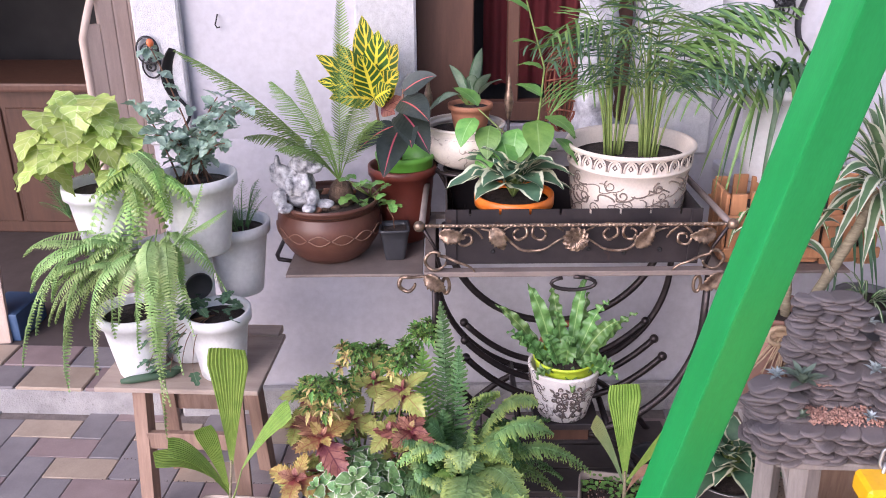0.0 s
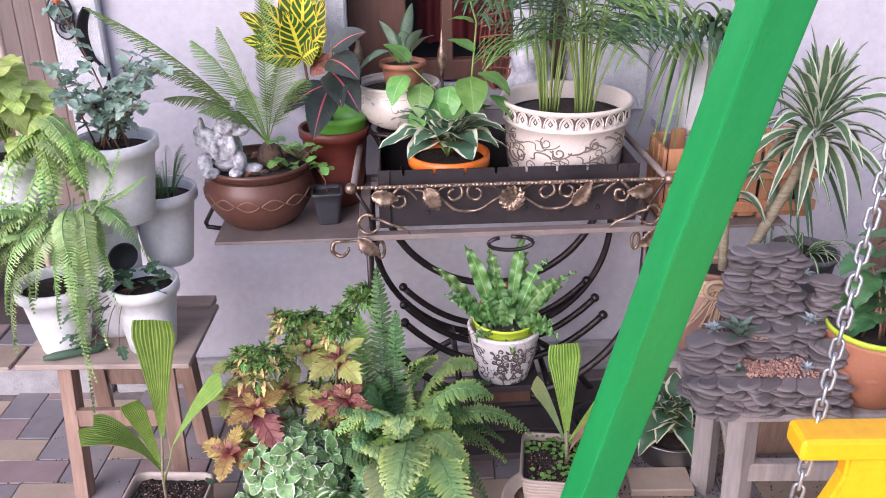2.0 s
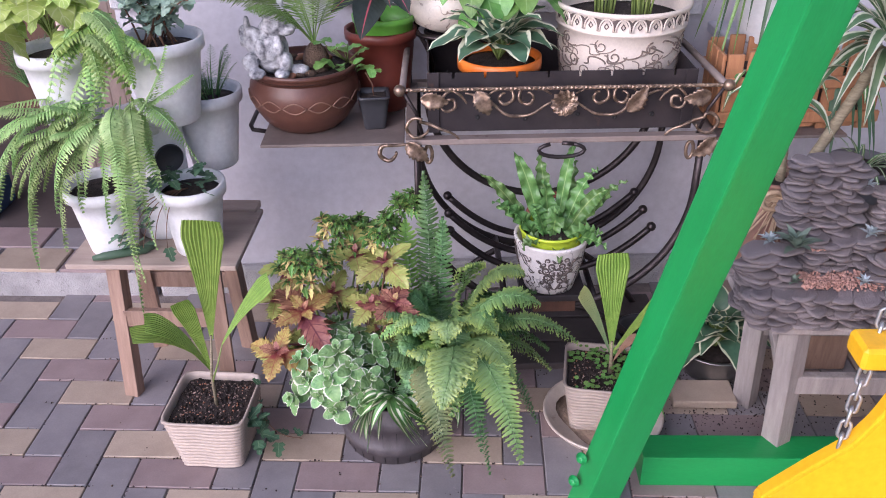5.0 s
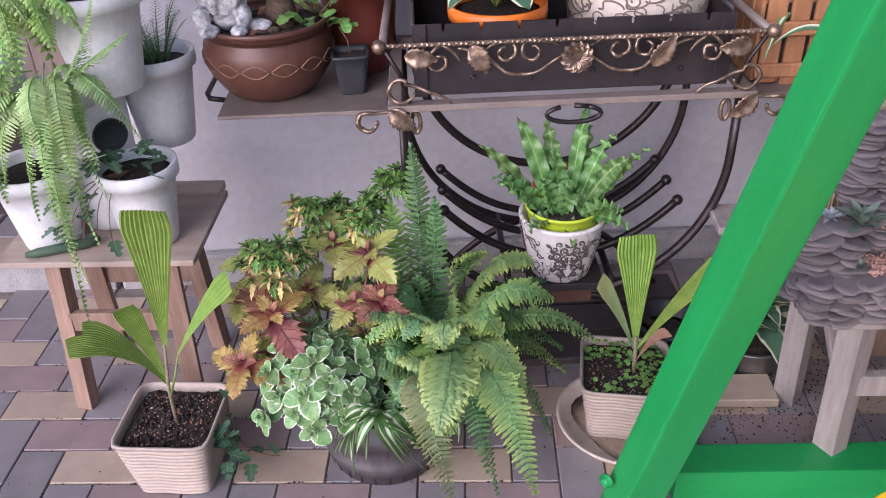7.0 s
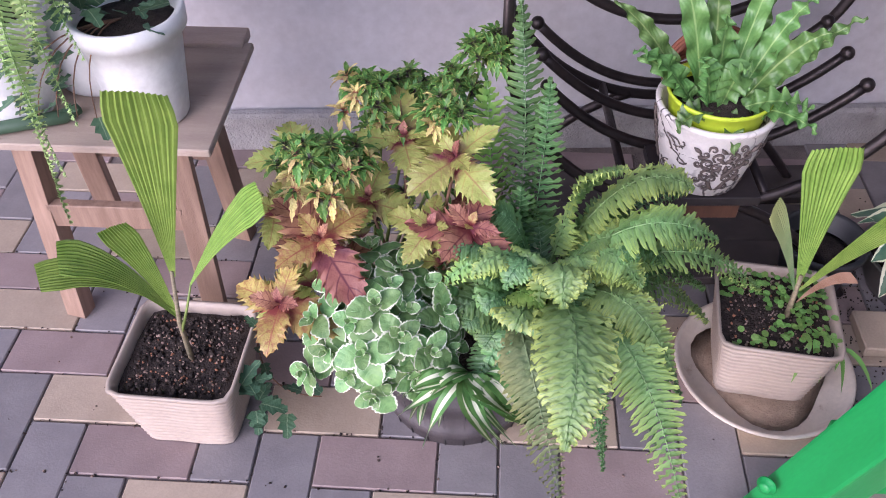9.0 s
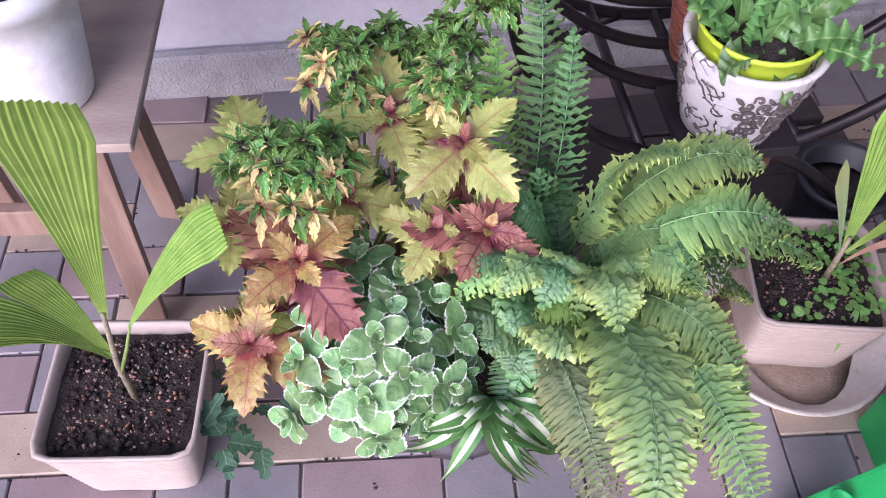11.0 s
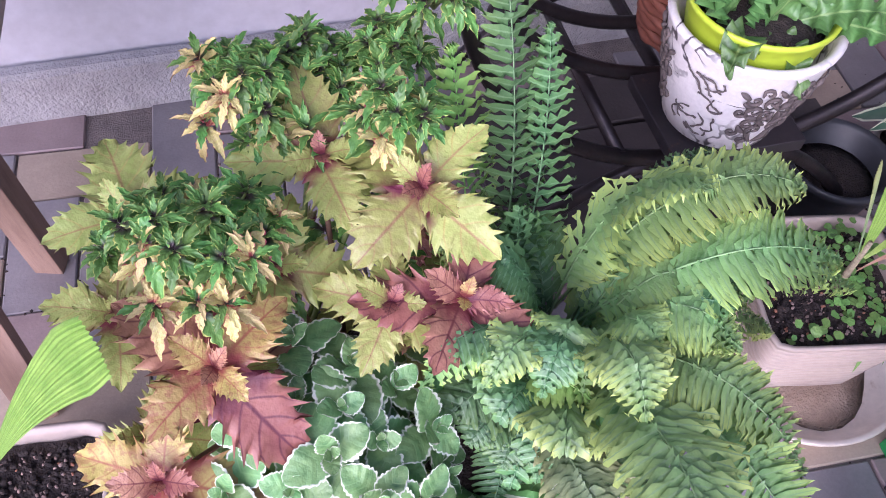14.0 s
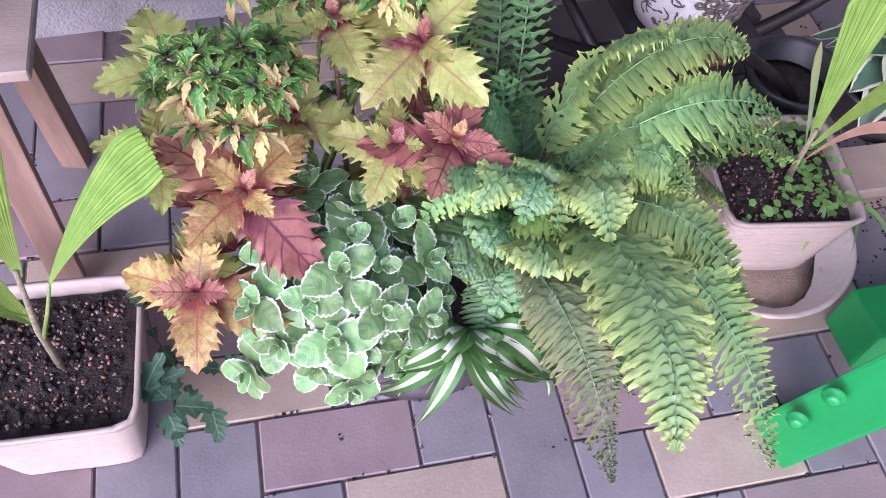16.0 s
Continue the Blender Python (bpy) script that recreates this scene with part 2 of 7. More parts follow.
M_rust = surface("rusty_tray_steel", (0.22, 0.175, 0.16), (0.34, 0.28, 0.25), 9.0, 130.0, 0.55, metal=0.35, relief=0.25, dirt=(0.12, 0.075, 0.06))
M_green = surface("green_gloss_paint", (0.004, 0.27, 0.062), (0.007, 0.32, 0.08), 4.0, 60.0, 0.38, relief=0.1, stretch=(5, 5, 1), vary=0.04)
M_yellowpaint = surface("yellow_gloss_paint", (0.95, 0.47, 0.005), (1.0, 0.54, 0.01), 5.0, 70.0, 0.35, relief=0.06, vary=0.04)
M_zinc = surface("galvanised_chain", (0.42, 0.43, 0.45), (0.58, 0.59, 0.61), 40.0, 200.0, 0.42, metal=0.85, relief=0.2)
M_steel = surface("dull_steel_bowl", (0.22, 0.21, 0.20), (0.32, 0.31, 0.30), 12.0, 160.0, 0.38, metal=0.85, relief=0.08)
M_slate = surface("grey_slate", (0.11, 0.094, 0.098), (0.31, 0.27, 0.27), 22.0, 170.0, 0.7, relief=0.5, vary=0.3, dist=0.004)
M_pink = surface("pink_gravel", (0.50, 0.27, 0.21), (0.64, 0.40, 0.33), 60.0, 200.0, 0.8, relief=0.4, vary=0.2)
M_dragon = surface("grey_washed_plaster", (0.10, 0.10, 0.12), (0.82, 0.83, 0.85), 60.0, 200.0, 0.7, relief=0.6, dist=0.004)
M_column = surface("whitewashed_relief", (0.24, 0.24, 0.27), (0.74, 0.74, 0.77), 26.0, 160.0, 0.7, relief=0.8, dist=0.006)
M_black = surface("black_painted_metal", (0.008, 0.008, 0.009), (0.016, 0.016, 0.018), 20.0, 120.0, 0.45, relief=0.05)
M_jute = surface("jute_twine", (0.36, 0.25, 0.15), (0.54, 0.40, 0.27), 60.0, 300.0, 0.95, relief=0.7)
M_wicker = surface("red_wicker", (0.16, 0.05, 0.03), (0.28, 0.09, 0.05), 30.0, 160.0, 0.6, relief=0.2)
M_cream = carved("cream_bowl_glaze", (0.78, 0.72, 0.63), (0.25, 0.18, 0.14), 16.0, True, 0.012)
M_carve = carved("ivory_carved_clay", (0.74, 0.66, 0.58), (0.17, 0.13, 0.11), 30.0, False)
M_damask = carved("white_damask_clay", (0.72, 0.68, 0.66), (0.09, 0.075, 0.08), 34.0, True, 0.032)
# very dark grey-brown boards with slightly paler blotches
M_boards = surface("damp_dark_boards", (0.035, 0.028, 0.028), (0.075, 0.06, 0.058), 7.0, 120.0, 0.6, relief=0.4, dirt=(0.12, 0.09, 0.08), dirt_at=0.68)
M_inkbrown = surface("brown_rubbed_line", (0.15, 0.115, 0.095), (0.26, 0.21, 0.175), 40.0, 160.0, 0.7, relief=0.2)
M_ink = surface("dark_rubbed_line", (0.08, 0.065, 0.06), (0.13, 0.10, 0.09), 40.0, 160.0, 0.7, relief=0.2)
# near-black base colour holds the dimness of the unlit rooms
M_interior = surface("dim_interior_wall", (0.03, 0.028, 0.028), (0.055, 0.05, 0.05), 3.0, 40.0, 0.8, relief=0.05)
M_curtain = surface("dark_red_cloth", (0.10, 0.012, 0.015), (0.16, 0.02, 0.025), 5.0, 90.0, 0.9, relief=0.2)
# floor colour darkened in place of the missing light indoors
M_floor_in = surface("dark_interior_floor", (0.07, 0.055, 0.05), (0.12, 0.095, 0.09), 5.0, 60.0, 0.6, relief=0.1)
M_trunk = surface("ringed_cane_bark", (0.20, 0.16, 0.10), (0.38, 0.33, 0.22), 40.0, 160.0, 0.8, relief=0.6, stretch=(1, 1, 4))
M_caudex = surface("scaly_brown_bark", (0.07, 0.045, 0.03), (0.17, 0.11, 0.075), 45.0, 200.0, 0.9, relief=0.9, dist=0.006)
M_stem = surface("green_stem", (0.16, 0.24, 0.06), (0.26, 0.34, 0.10), 30.0, 120.0, 0.5, relief=0.1)
M_redstem = surface("brown_twig", (0.16, 0.08, 0.05), (0.24, 0.13, 0.08), 30.0, 120.0, 0.7, relief=0.2)
M_blue = surface("blue_plastic", (0.04, 0.09, 0.18), (0.06, 0.12, 0.24), 8.0, 80.0, 0.5, relief=0.05)

L_fern = leaf_mat("fern_green", (0.155, 0.33, 0.105), (0.25, 0.45, 0.15), tip=(0.54, 0.68, 0.15), vein_n=1.0, mid=(0.24, 0.40, 0.16), mid_w=0.10)
L_ferndark = leaf_mat("fern_deep_green", (0.065, 0.175, 0.065), (0.115, 0.255, 0.09), tip=(0.20, 0.36, 0.10), vein_n=1.0, mid=(0.18, 0.33, 0.15), mid_w=0.10)
L_fernlime = leaf_mat("fern_lime", (0.15, 0.33, 0.07), (0.26, 0.46, 0.10), tip=(0.44, 0.60, 0.13), vein_n=1.0)
L_boston = leaf_mat("boston_fern_green", (0.24, 0.42, 0.13), (0.37, 0.56, 0.20), tip=(0.54, 0.68, 0.28), vein_n=1.0)
L_fernpale = leaf_mat("fern_fading", (0.15, 0.25, 0.11), (0.28, 0.35, 0.17), tip=(0.40, 0.40, 0.15), vein_n=1.0)
L_syng = leaf_mat("syngonium_pale", (0.34, 0.50, 0.09), (0.58, 0.70, 0.20), vein=(0.62, 0.72, 0.30), vein_n=5.0, vein_w=0.03, mid=(0.60, 0.70, 0.30), mid_w=0.02, nscale=0.09)
L_rose = leaf_mat("rose_blue_green", (0.24, 0.37, 0.29), (0.37, 0.51, 0.41), vein_n=6.0, nscale=0.09)
L_cycas = leaf_mat("cycas_green", (0.16, 0.29, 0.065), (0.25, 0.39, 0.10), vein_n=1.0)
L_croton = leaf_mat("croton_yellow_green", (0.035, 0.10, 0.02), (0.07, 0.16, 0.03), vein=(0.74, 0.62, 0.03), vein_n=8.0, vein_w=0.11, mid=(0.85, 0.72, 0.05), mid_w=0.09, edge=(0.72, 0.62, 0.04), edge_at=0.92)
L_ficus = leaf_mat("dark_rubber_leaf", (0.028, 0.04, 0.033), (0.05, 0.065, 0.055), mid=(0.55, 0.10, 0.12), mid_w=0.025, vein_n=12.0, rough=0.3)
L_hosta = leaf_mat("hosta_margined", (0.06, 0.15, 0.085), (0.11, 0.22, 0.12), edge=(0.76, 0.78, 0.56), edge_at=0.66, vein_n=3.0, nscale=0.09)
L_hoya = leaf_mat("glossy_mid_green", (0.10, 0.27, 0.05), (0.19, 0.40, 0.085), mid=(0.26, 0.46, 0.15), mid_w=0.02, vein_n=7.0, rough=0.35, nscale=0.09)
L_aglao = leaf_mat("silver_green", (0.16, 0.26, 0.16), (0.32, 0.40, 0.30), edge=(0.08, 0.17, 0.08), edge_at=0.75, vein_n=8.0)
L_palm = leaf_mat("areca_green", (0.10, 0.21, 0.05), (0.18, 0.31, 0.08), vein_n=2.0)
L_grey = leaf_mat("dark_strap_green", (0.05, 0.12, 0.06), (0.09, 0.18, 0.09), vein_n=1.0)
L_drac = leaf_mat("striped_dracaena", (0.08, 0.16, 0.075), (0.13, 0.22, 0.10), edge=(0.62, 0.65, 0.50), edge_at=0.58, vein_n=1.0)
L_spider = leaf_mat("spider_striped", (0.085, 0.22, 0.055), (0.14, 0.31, 0.08), mid=(0.78, 0.80, 0.60), mid_w=0.30, vein_n=1.0)
L_crinkle = leaf_mat("crinkled_fern_green", (0.075, 0.19, 0.045), (0.155, 0.305, 0.085), mid=(0.26, 0.40, 0.14), mid_w=0.04, vein_n=14.0, rough=0.35)
# fold shade of the pleats is painted in as 16 darker lines
L_fan = leaf_mat("pleated_palm_green", (0.18, 0.32, 0.045), (0.30, 0.45, 0.08), vein_n=1.0, pleat_shade=16.0)
L_coleus = leaf_mat("coleus_lime_burgundy", (0.29, 0.345, 0.07), (0.44, 0.47, 0.13), centre=(0.22, 0.04, 0.06), centre_r=0.20, vein=(0.38, 0.33, 0.09), vein_n=5.0, vein_w=0.012, mid=(0.32, 0.20, 0.075), mid_w=0.012, blotch=0.15, nscale=0.12)
L_colred = leaf_mat("coleus_brick_red", (0.29, 0.105, 0.075), (0.46, 0.21, 0.13), centre=(0.17, 0.03, 0.04), centre_r=0.25, edge=(0.42, 0.27, 0.11), edge_at=0.96, vein=(0.17, 0.045, 0.045), vein_n=5.0, vein_w=0.015, mid=(0.16, 0.035, 0.04), mid_w=0.018, nscale=0.12)
L_colgold = leaf_mat("coleus_gold", (0.42, 0.30, 0.075), (0.53, 0.43, 0.13), centre=(0.32, 0.07, 0.06), centre_r=0.24, vein=(0.40, 0.22, 0.07), vein_n=5.0, vein_w=0.012, mid=(0.36, 0.13, 0.06), mid_w=0.015, blotch=0.45, nscale=0.12)
L_colgreen = leaf_mat("coleus_cut_green", (0.055, 0.17, 0.03), (0.15, 0.33, 0.06), centre=(0.05, 0.03, 0.035), centre_r=0.26, vein_n=5.0, edge=(0.52, 0.56, 0.13), edge_at=0.84, vary=0.3, nscale=0.06)
L_colcream = leaf_mat("coleus_cream_pink", (0.62, 0.54, 0.15), (0.74, 0.64, 0.28), vein_n=5.0, edge=(0.42, 0.05, 0.07), edge_at=0.86, blotch=0.25, centre=(0.40, 0.05, 0.07), centre_r=0.20, nscale=0.3)
L_plec = leaf_mat("plectranthus_white_edged", (0.11, 0.26, 0.085), (0.27, 0.45, 0.16), edge=(0.84, 0.87, 0.70), edge_at=0.83, vein=(0.21, 0.38, 0.14), vein_n=5.0, vein_w=0.03, vary=0.25, nscale=0.08)
L_ivy = leaf_mat("ivy_dark", (0.05, 0.13, 0.07), (0.10, 0.20, 0.11), mid=(0.24, 0.34, 0.20), mid_w=0.03, vein_n=5.0, nscale=0.09)
L_hibis = leaf_mat("hibiscus_deep_green", (0.045, 0.15, 0.05), (0.085, 0.22, 0.08), vein_n=7.0, rough=0.35, nscale=0.09)
L_weed = leaf_mat("clover_green", (0.13, 0.30, 0.06), (0.20, 0.40, 0.09), vein_n=3.0, nscale=0.09)
L_succ = leaf_mat("succulent_grey_green", (0.12, 0.18, 0.13), (0.22, 0.29, 0.22), vein_n=1.0, nscale=0.09)
L_frost = leaf_mat("frosted_grey_leaf", (0.36, 0.44, 0.46), (0.54, 0.61, 0.62), vein_n=1.0, nscale=0.09)
L_needle = leaf_mat("fine_asparagus_green", (0.08, 0.20, 0.06), (0.14, 0.29, 0.09), vein_n=1.0)


# ---- builders ----
V = Vector


def thing(name, base, label, category, group="", kind="", turn=0.0):
    ob = new(name)
    ob.empty_display_size = 0.05
    ob.matrix_basis = pose(*base, 0, 0, turn)
    return tagged(ob, label, category, group, kind)


def mesh_ob(name, data, material, parent=None, label="", m=None, smooth=True):
    """An object from (verts, faces[, uvs per vertex])."""
    verts, faces = data[0], data[1]
    me = bpy.data.meshes.new(name)
    me.from_pydata([tuple(v) for v in verts], [], faces)
    if len(data) > 2:
        layer = me.uv_layers.new(name="UVMap")
        idx = np.empty(len(me.loops), dtype=np.int32)
        me.loops.foreach_get("vertex_index", idx)
        layer.data.foreach_set("uv", np.array(data[2], dtype=np.float32)[idx].ravel())
    if smooth:
        me.polygons.foreach_set("use_smooth", [True] * len(me.polygons))
    me.materials.append(material)
    return mesh_link(name, me, parent, label, m)


def mesh_link(name, me, parent=None, label="", m=None):
    ob = new(name, me)
    if parent is not None:
        ob.parent = parent
    if m is not None:
        ob.matrix_basis = m
    if label:
        ob["label"] = label
    return ob


def part(name, bm, material, parent=None, label="", m=None, smooth=False):
    me = bpy.data.meshes.new(name)
    bm.to_mesh(me)
    bm.free()
    if smooth:
        me.polygons.foreach_set("use_smooth", [True] * len(me.polygons))
    me.materials.append(material)
    return mesh_link(name, me, parent, label, m)


def box(sx, sy, sz, bevel=0.002, seg=1, at=(0, 0, 0), bm=None):
    """A bevelled block centred on at."""
    bm = bm or bmesh.new()
    r = bmesh.ops.create_cube(bm, size=1.0, matrix=Matrix.Translation(at) @ Matrix.Diagonal((sx, sy, sz, 1)))
    if bevel:
        edges = list({e for v in r["verts"] for e in v.link_edges})
        bmesh.ops.bevel(bm, geom=edges, offset=bevel, segments=seg, affect="EDGES", profile=0.7)
    return bm


def lathe(profile, n=40, wob=0.0, caps=True):
    """Turns (radius, height) round z."""
    verts, faces = [], []
    for k, (r, z) in enumerate(profile):
        for i in range(n):
            a = 2 * math.pi * i / n
            q = r * (1 + wob * math.sin(3 * a + k * 0.3))
            verts.append((q * math.cos(a), q * math.sin(a), z))
    for k in range(len(profile) - 1):
        for i in range(n):
            j = (i + 1) % n
            faces.append((k * n + i, k * n + j, (k + 1) * n + j, (k + 1) * n + i))
    if caps and profile[0][0] > 1e-4:
        faces.append(tuple(range(n - 1, -1, -1)))
    if caps and profile[-1][0] > 1e-4:
        k = (len(profile) - 1) * n
        faces.append(tuple(range(k, k + n)))
    return verts, faces


def bez(p0, p1, p2, n):
    p0, p1, p2 = V(p0), V(p1), V(p2)
    return [(1 - t) ** 2 * p0 + 2 * t * (1 - t) * p1 + t * t * p2 for t in (i / n for i in range(n + 1))]


def tube(path, radius, n=8, closed=False, flat=1.0):
    """A round bar along points; radius may be a list."""
    pts = [V(p) for p in path]
    c = len(pts)
    rad = radius if isinstance(radius, (list, tuple)) else [radius] * c
    verts, faces = [], []
    side = None
    for i, p in enumerate(pts):
        a = pts[(i - 1) % c] if closed or i else p
        b = pts[(i + 1) % c] if closed or i < c - 1 else p
        d = (b - a).normalized()
        if side is None:
            side = d.orthogonal().normalized()
        side = (side - d * side.dot(d)).normalized()
        up = d.cross(side)
        for k in range(n):
            w = 2 * math.pi * k / n
            verts.append(p + rad[i] * (math.cos(w) * side + flat * math.sin(w) * up))
    for i in range(c if closed else c - 1):
        j = (i + 1) % c
        for k in range(n):
            l = (k + 1) % n
            faces.append((i * n + k, i * n + l, j * n + l, j * n + k))
    if not closed:
        faces += [tuple(range(n - 1, -1, -1)), tuple(range((c - 1) * n, c * n))]
    return verts, faces


def arc(cx, cz, r, a0, a1, n, y=0.0):
    return [V((cx + r * math.cos(radians(a0 + (a1 - a0) * i / n)), y, cz + r * math.sin(radians(a0 + (a1 - a0) * i / n)))) for i in range(n + 1)]


def spiral(x, z, r, a0, turns, y=0.0, n=26, shrink=0.25):
    out = []
    for i in range(n + 1):
        t = i / n
        a = radians(a0 + 360 * turns * t)
        q = r * (1 - (1 - shrink) * t)
        out.append(V((x + q * math.cos(a), y, z + q * math.sin(a))))
    return out


SHAPES = {
    "ovate": lambda v: math.sin(math.pi * v ** 0.72) ** 0.85,
    "heart": lambda v: (math.sin(math.pi * min(1, 0.12 + 0.88 * v) ** 0.62)) ** 0.7 if v < 0.999 else 0.0,
    "lance": lambda v: math.sin(math.pi * v ** 0.85) ** 0.9,
    "obovate": lambda v: math.sin(math.pi * v ** 1.5) ** 0.75,
    "strap": lambda v: min(1.0, 0.45 + 2.2 * v) * (1 - v ** 3) ** 0.8,
    "fan": lambda v: (0.07 + 0.93 * min(1, v / 0.86) ** 1.05) * (1 - 0.16 * max(0, (v - 0.86) / 0.14)),
    "plump": lambda v: math.sin(math.pi * v ** 0.78) ** 0.58 if v < 0.999 else 0.0,
    "round": lambda v: math.sqrt(max(0, 1 - (2 * v - 1) ** 2)),
}


def blade(p0, p1, p2, width, shape="ovate", n=8, across=4, fold=0.25, wave=0.0, waves=3.0, teeth=0, depth=0.0, up=(0, 0, 1), pleat=0.0, twist=0.0, ph=0.0):
    """A leaf along a bent line from p0 by p1 to p2."""
    f = SHAPES[shape]
    if teeth:
        n = teeth * 2
    pts = bez(p0, p1, p2, n)
    verts, faces, uvs = [], [], []
    up = V(up)
    for i, p in enumerate(pts):
        v = i / n
        d = (pts[min(n, i + 1)] - pts[max(0, i - 1)]).normalized()
        s = d.cross(up)
        s = s.normalized() if s.length > 1e-4 else d.orthogonal().normalized()
        nrm = s.cross(d).normalized()
        if twist:
            q = Matrix.Rotation(twist * v, 3, d)
            s, nrm = q @ s, q @ nrm
        w = max(0.0, f(v)) * width / 2
        if teeth:
            w *= (1.0 if i % 2 else 1.0 - depth)
        for k in range(across + 1):
            u = 2 * k / across - 1
            rise = fold * abs(u) * w + wave * width * abs(u) * math.sin(waves * 2 * math.pi * v + ph + (1.3 if u > 0 else 0))
            if pleat:
                rise += pleat * width * (1 if k % 2 else -1) * v
            back = (depth * width * 0.25 * abs(u)) if teeth and i % 2 else 0.0
            verts.append(p + s * (u * w) + nrm * rise + d * back)
            uvs.append(((u + 1) / 2, v))
    for i in range(n):
        for k in range(across):
            a = i * (across + 1) + k
            faces.append((a, a + 1, a + across + 2, a + across + 1))
    return verts, faces, uvs


def toothed(width, shape, teeth, depth, rr, bend=0.2, fold=0.2, pucker=0.012, scallop=False, droop=0.25):
    """A unit leaf along +y with an uneven toothed or scalloped rim and puckered flesh between veins."""
    f = SHAPES[shape]
    n, across = teeth * 4, 8
    pts = bez((0, 0, 0), (rr.uniform(-0.06, 0.06), 0.5, bend * rr.uniform(0.6, 1.3)), (0, 1, -droop * rr.uniform(0.3, 1.2)), n)
    cut = [[rr.uniform(0.55, 1.35) for _ in range(teeth + 1)] for _ in range(2)]
    ph = [rr.uniform(0, 1), rr.uniform(0, 1)]
    verts, faces, uvs = [], [], []
    for i, p in enumerate(pts):
        v = i / n
        for k in range(across + 1):
            u = 2 * k / across - 1
            sd = 1 if u > 0 else 0
            x = v * teeth * 0.999 + ph[sd]
            q = x - int(x)
            dp = depth * cut[sd][int(x) % (teeth + 1)]
            saw = (1 - abs(math.sin(math.pi * q))) ** 1.5 if scallop else (1 - q if q > 0.3 else 1 - 0.7 * q / 0.3)
            rim = abs(u) ** 2.2
            w = max(0.0, f(v)) * width / 2 * (1 - dp * saw * rim)
            fw = 0 if scallop else dp * width * 0.30 * q * rim * math.sin(math.pi * min(1, v * 1.05))
            z = fold * abs(u) * w - fold * 0.6 * u * u * w + pucker * math.sin(2 * math.pi * teeth * 0.5 * (v - 0.22 * abs(u))) * abs(u) + 0.03 * width * abs(u) * math.sin(9 * v + 5 * ph[sd])
            verts.append(V((p.x + u * w, p.y + fw + 0.10 * w * abs(u), p.z + z)))
            uvs.append(((u + 1) / 2, v))
    for i in range(n):
        for k in range(across):
            o = i * (across + 1) + k
            faces.append((o, o + 1, o + across + 2, o + across + 1))
    return verts, faces, uvs


def frond(p0, p1, p2, width, pairs=22, slim=0.34, up=(0, 0, 1), taper=1.0, start=0.1, droop=0.12, lean=0.35, wave=0.0, stem=0.0016, tilt=0.0, rng=random):
    """A feathered leaf: a stalk and pairs of leaflets. v runs out along each leaflet."""
    n = pairs * 2
    pts = bez(p0, p1, p2, n)
    length = sum((pts[i + 1] - pts[i]).length for i in range(n))
    up = V(up)
    verts, faces, uvs = tube(pts, [stem * (1.15 - 0.9 * i / n) for i in range(n + 1)], 4)[0:2] + ([],)
    uvs = [(0.5, 0.0)] * len(verts)
    gap = length * (1 - start) / pairs
    for j in range(pairs):
        t = start + (1 - start) * (j + 0.5) / pairs
        x = t * n
        i = min(n - 1, int(x))
        p = pts[i].lerp(pts[i + 1], x - i)
        d = (pts[i + 1] - pts[i]).normalized()
        s = d.cross(up)
        s = s.normalized() if s.length > 1e-4 else d.orthogonal().normalized()
        nrm = s.cross(d).normalized()
        q = (t - start) / (1 - start)
        size = width / 2 * min(1.0, 0.45 + 2.6 * q) * max(0.12, (1 - q ** (2.0 * taper)) ** 0.75)
        for sg in (-1, 1):
            dirn = (s * sg + d * (lean + rng.uniform(-0.08, 0.08)) - nrm * (droop + rng.uniform(-0.1, 0.12))).normalized()
            ln = size * rng.uniform(0.88, 1.08)
            w = max(gap * slim * 2.1, 0.0006)
            k = len(verts)
            secs = ((0.0, 0.85), (0.14, 1.10), (0.34, 1.02), (0.56, 0.90), (0.77, 0.74), (0.92, 0.50), (1.0, 0.12))
            wob = rng.uniform(0, 6.28)
            tip_up = tilt * rng.uniform(0.5, 1.4)
            for a, (f, wf) in enumerate(secs):
                c = p + dirn * (ln * f) - nrm * (droop * ln * f * f) + d * (0.10 * ln * f * f)
                for u in (-1, 0, 1):
                    wv = 1.0 + 0.16 * math.sin(4.0 * a + u * 1.7 + wob)
                    lift = wave * w * 0.5 * math.sin(3.1 * a + wob + u) * abs(u)
                    verts.append(c + d * (u * w * wf * wv / 2) + nrm * (lift - 0.15 * w * abs(u) + tip_up * u * w))
                    uvs.append(((u + 1) / 2, f))
            for a in range(6):
                for b in range(2):
                    o = k + a * 3 + b
                    faces.append((o, o + 1, o + 4, o + 3))
    return verts, faces, uvs


def put(me_ob, parent, m):
    """Another object on the same mesh."""
    return mesh_link(me_ob.name.split(".")[0], me_ob.data, parent, "", m)


def spread(i, n, rng, jitter=0.3):
    return 360 * (i * 0.381966) + rng.uniform(-jitter, jitter) * 40


def aim(p, az, tilt, s=1.0, roll=0.0):
    """Pose for a leaf mesh that runs along +y: az about z, tilt up from level."""
    return pose(*p, 0, 0, az) @ pose(0, 0, 0, tilt, roll, 0) @ Matrix.Scale(s, 4)


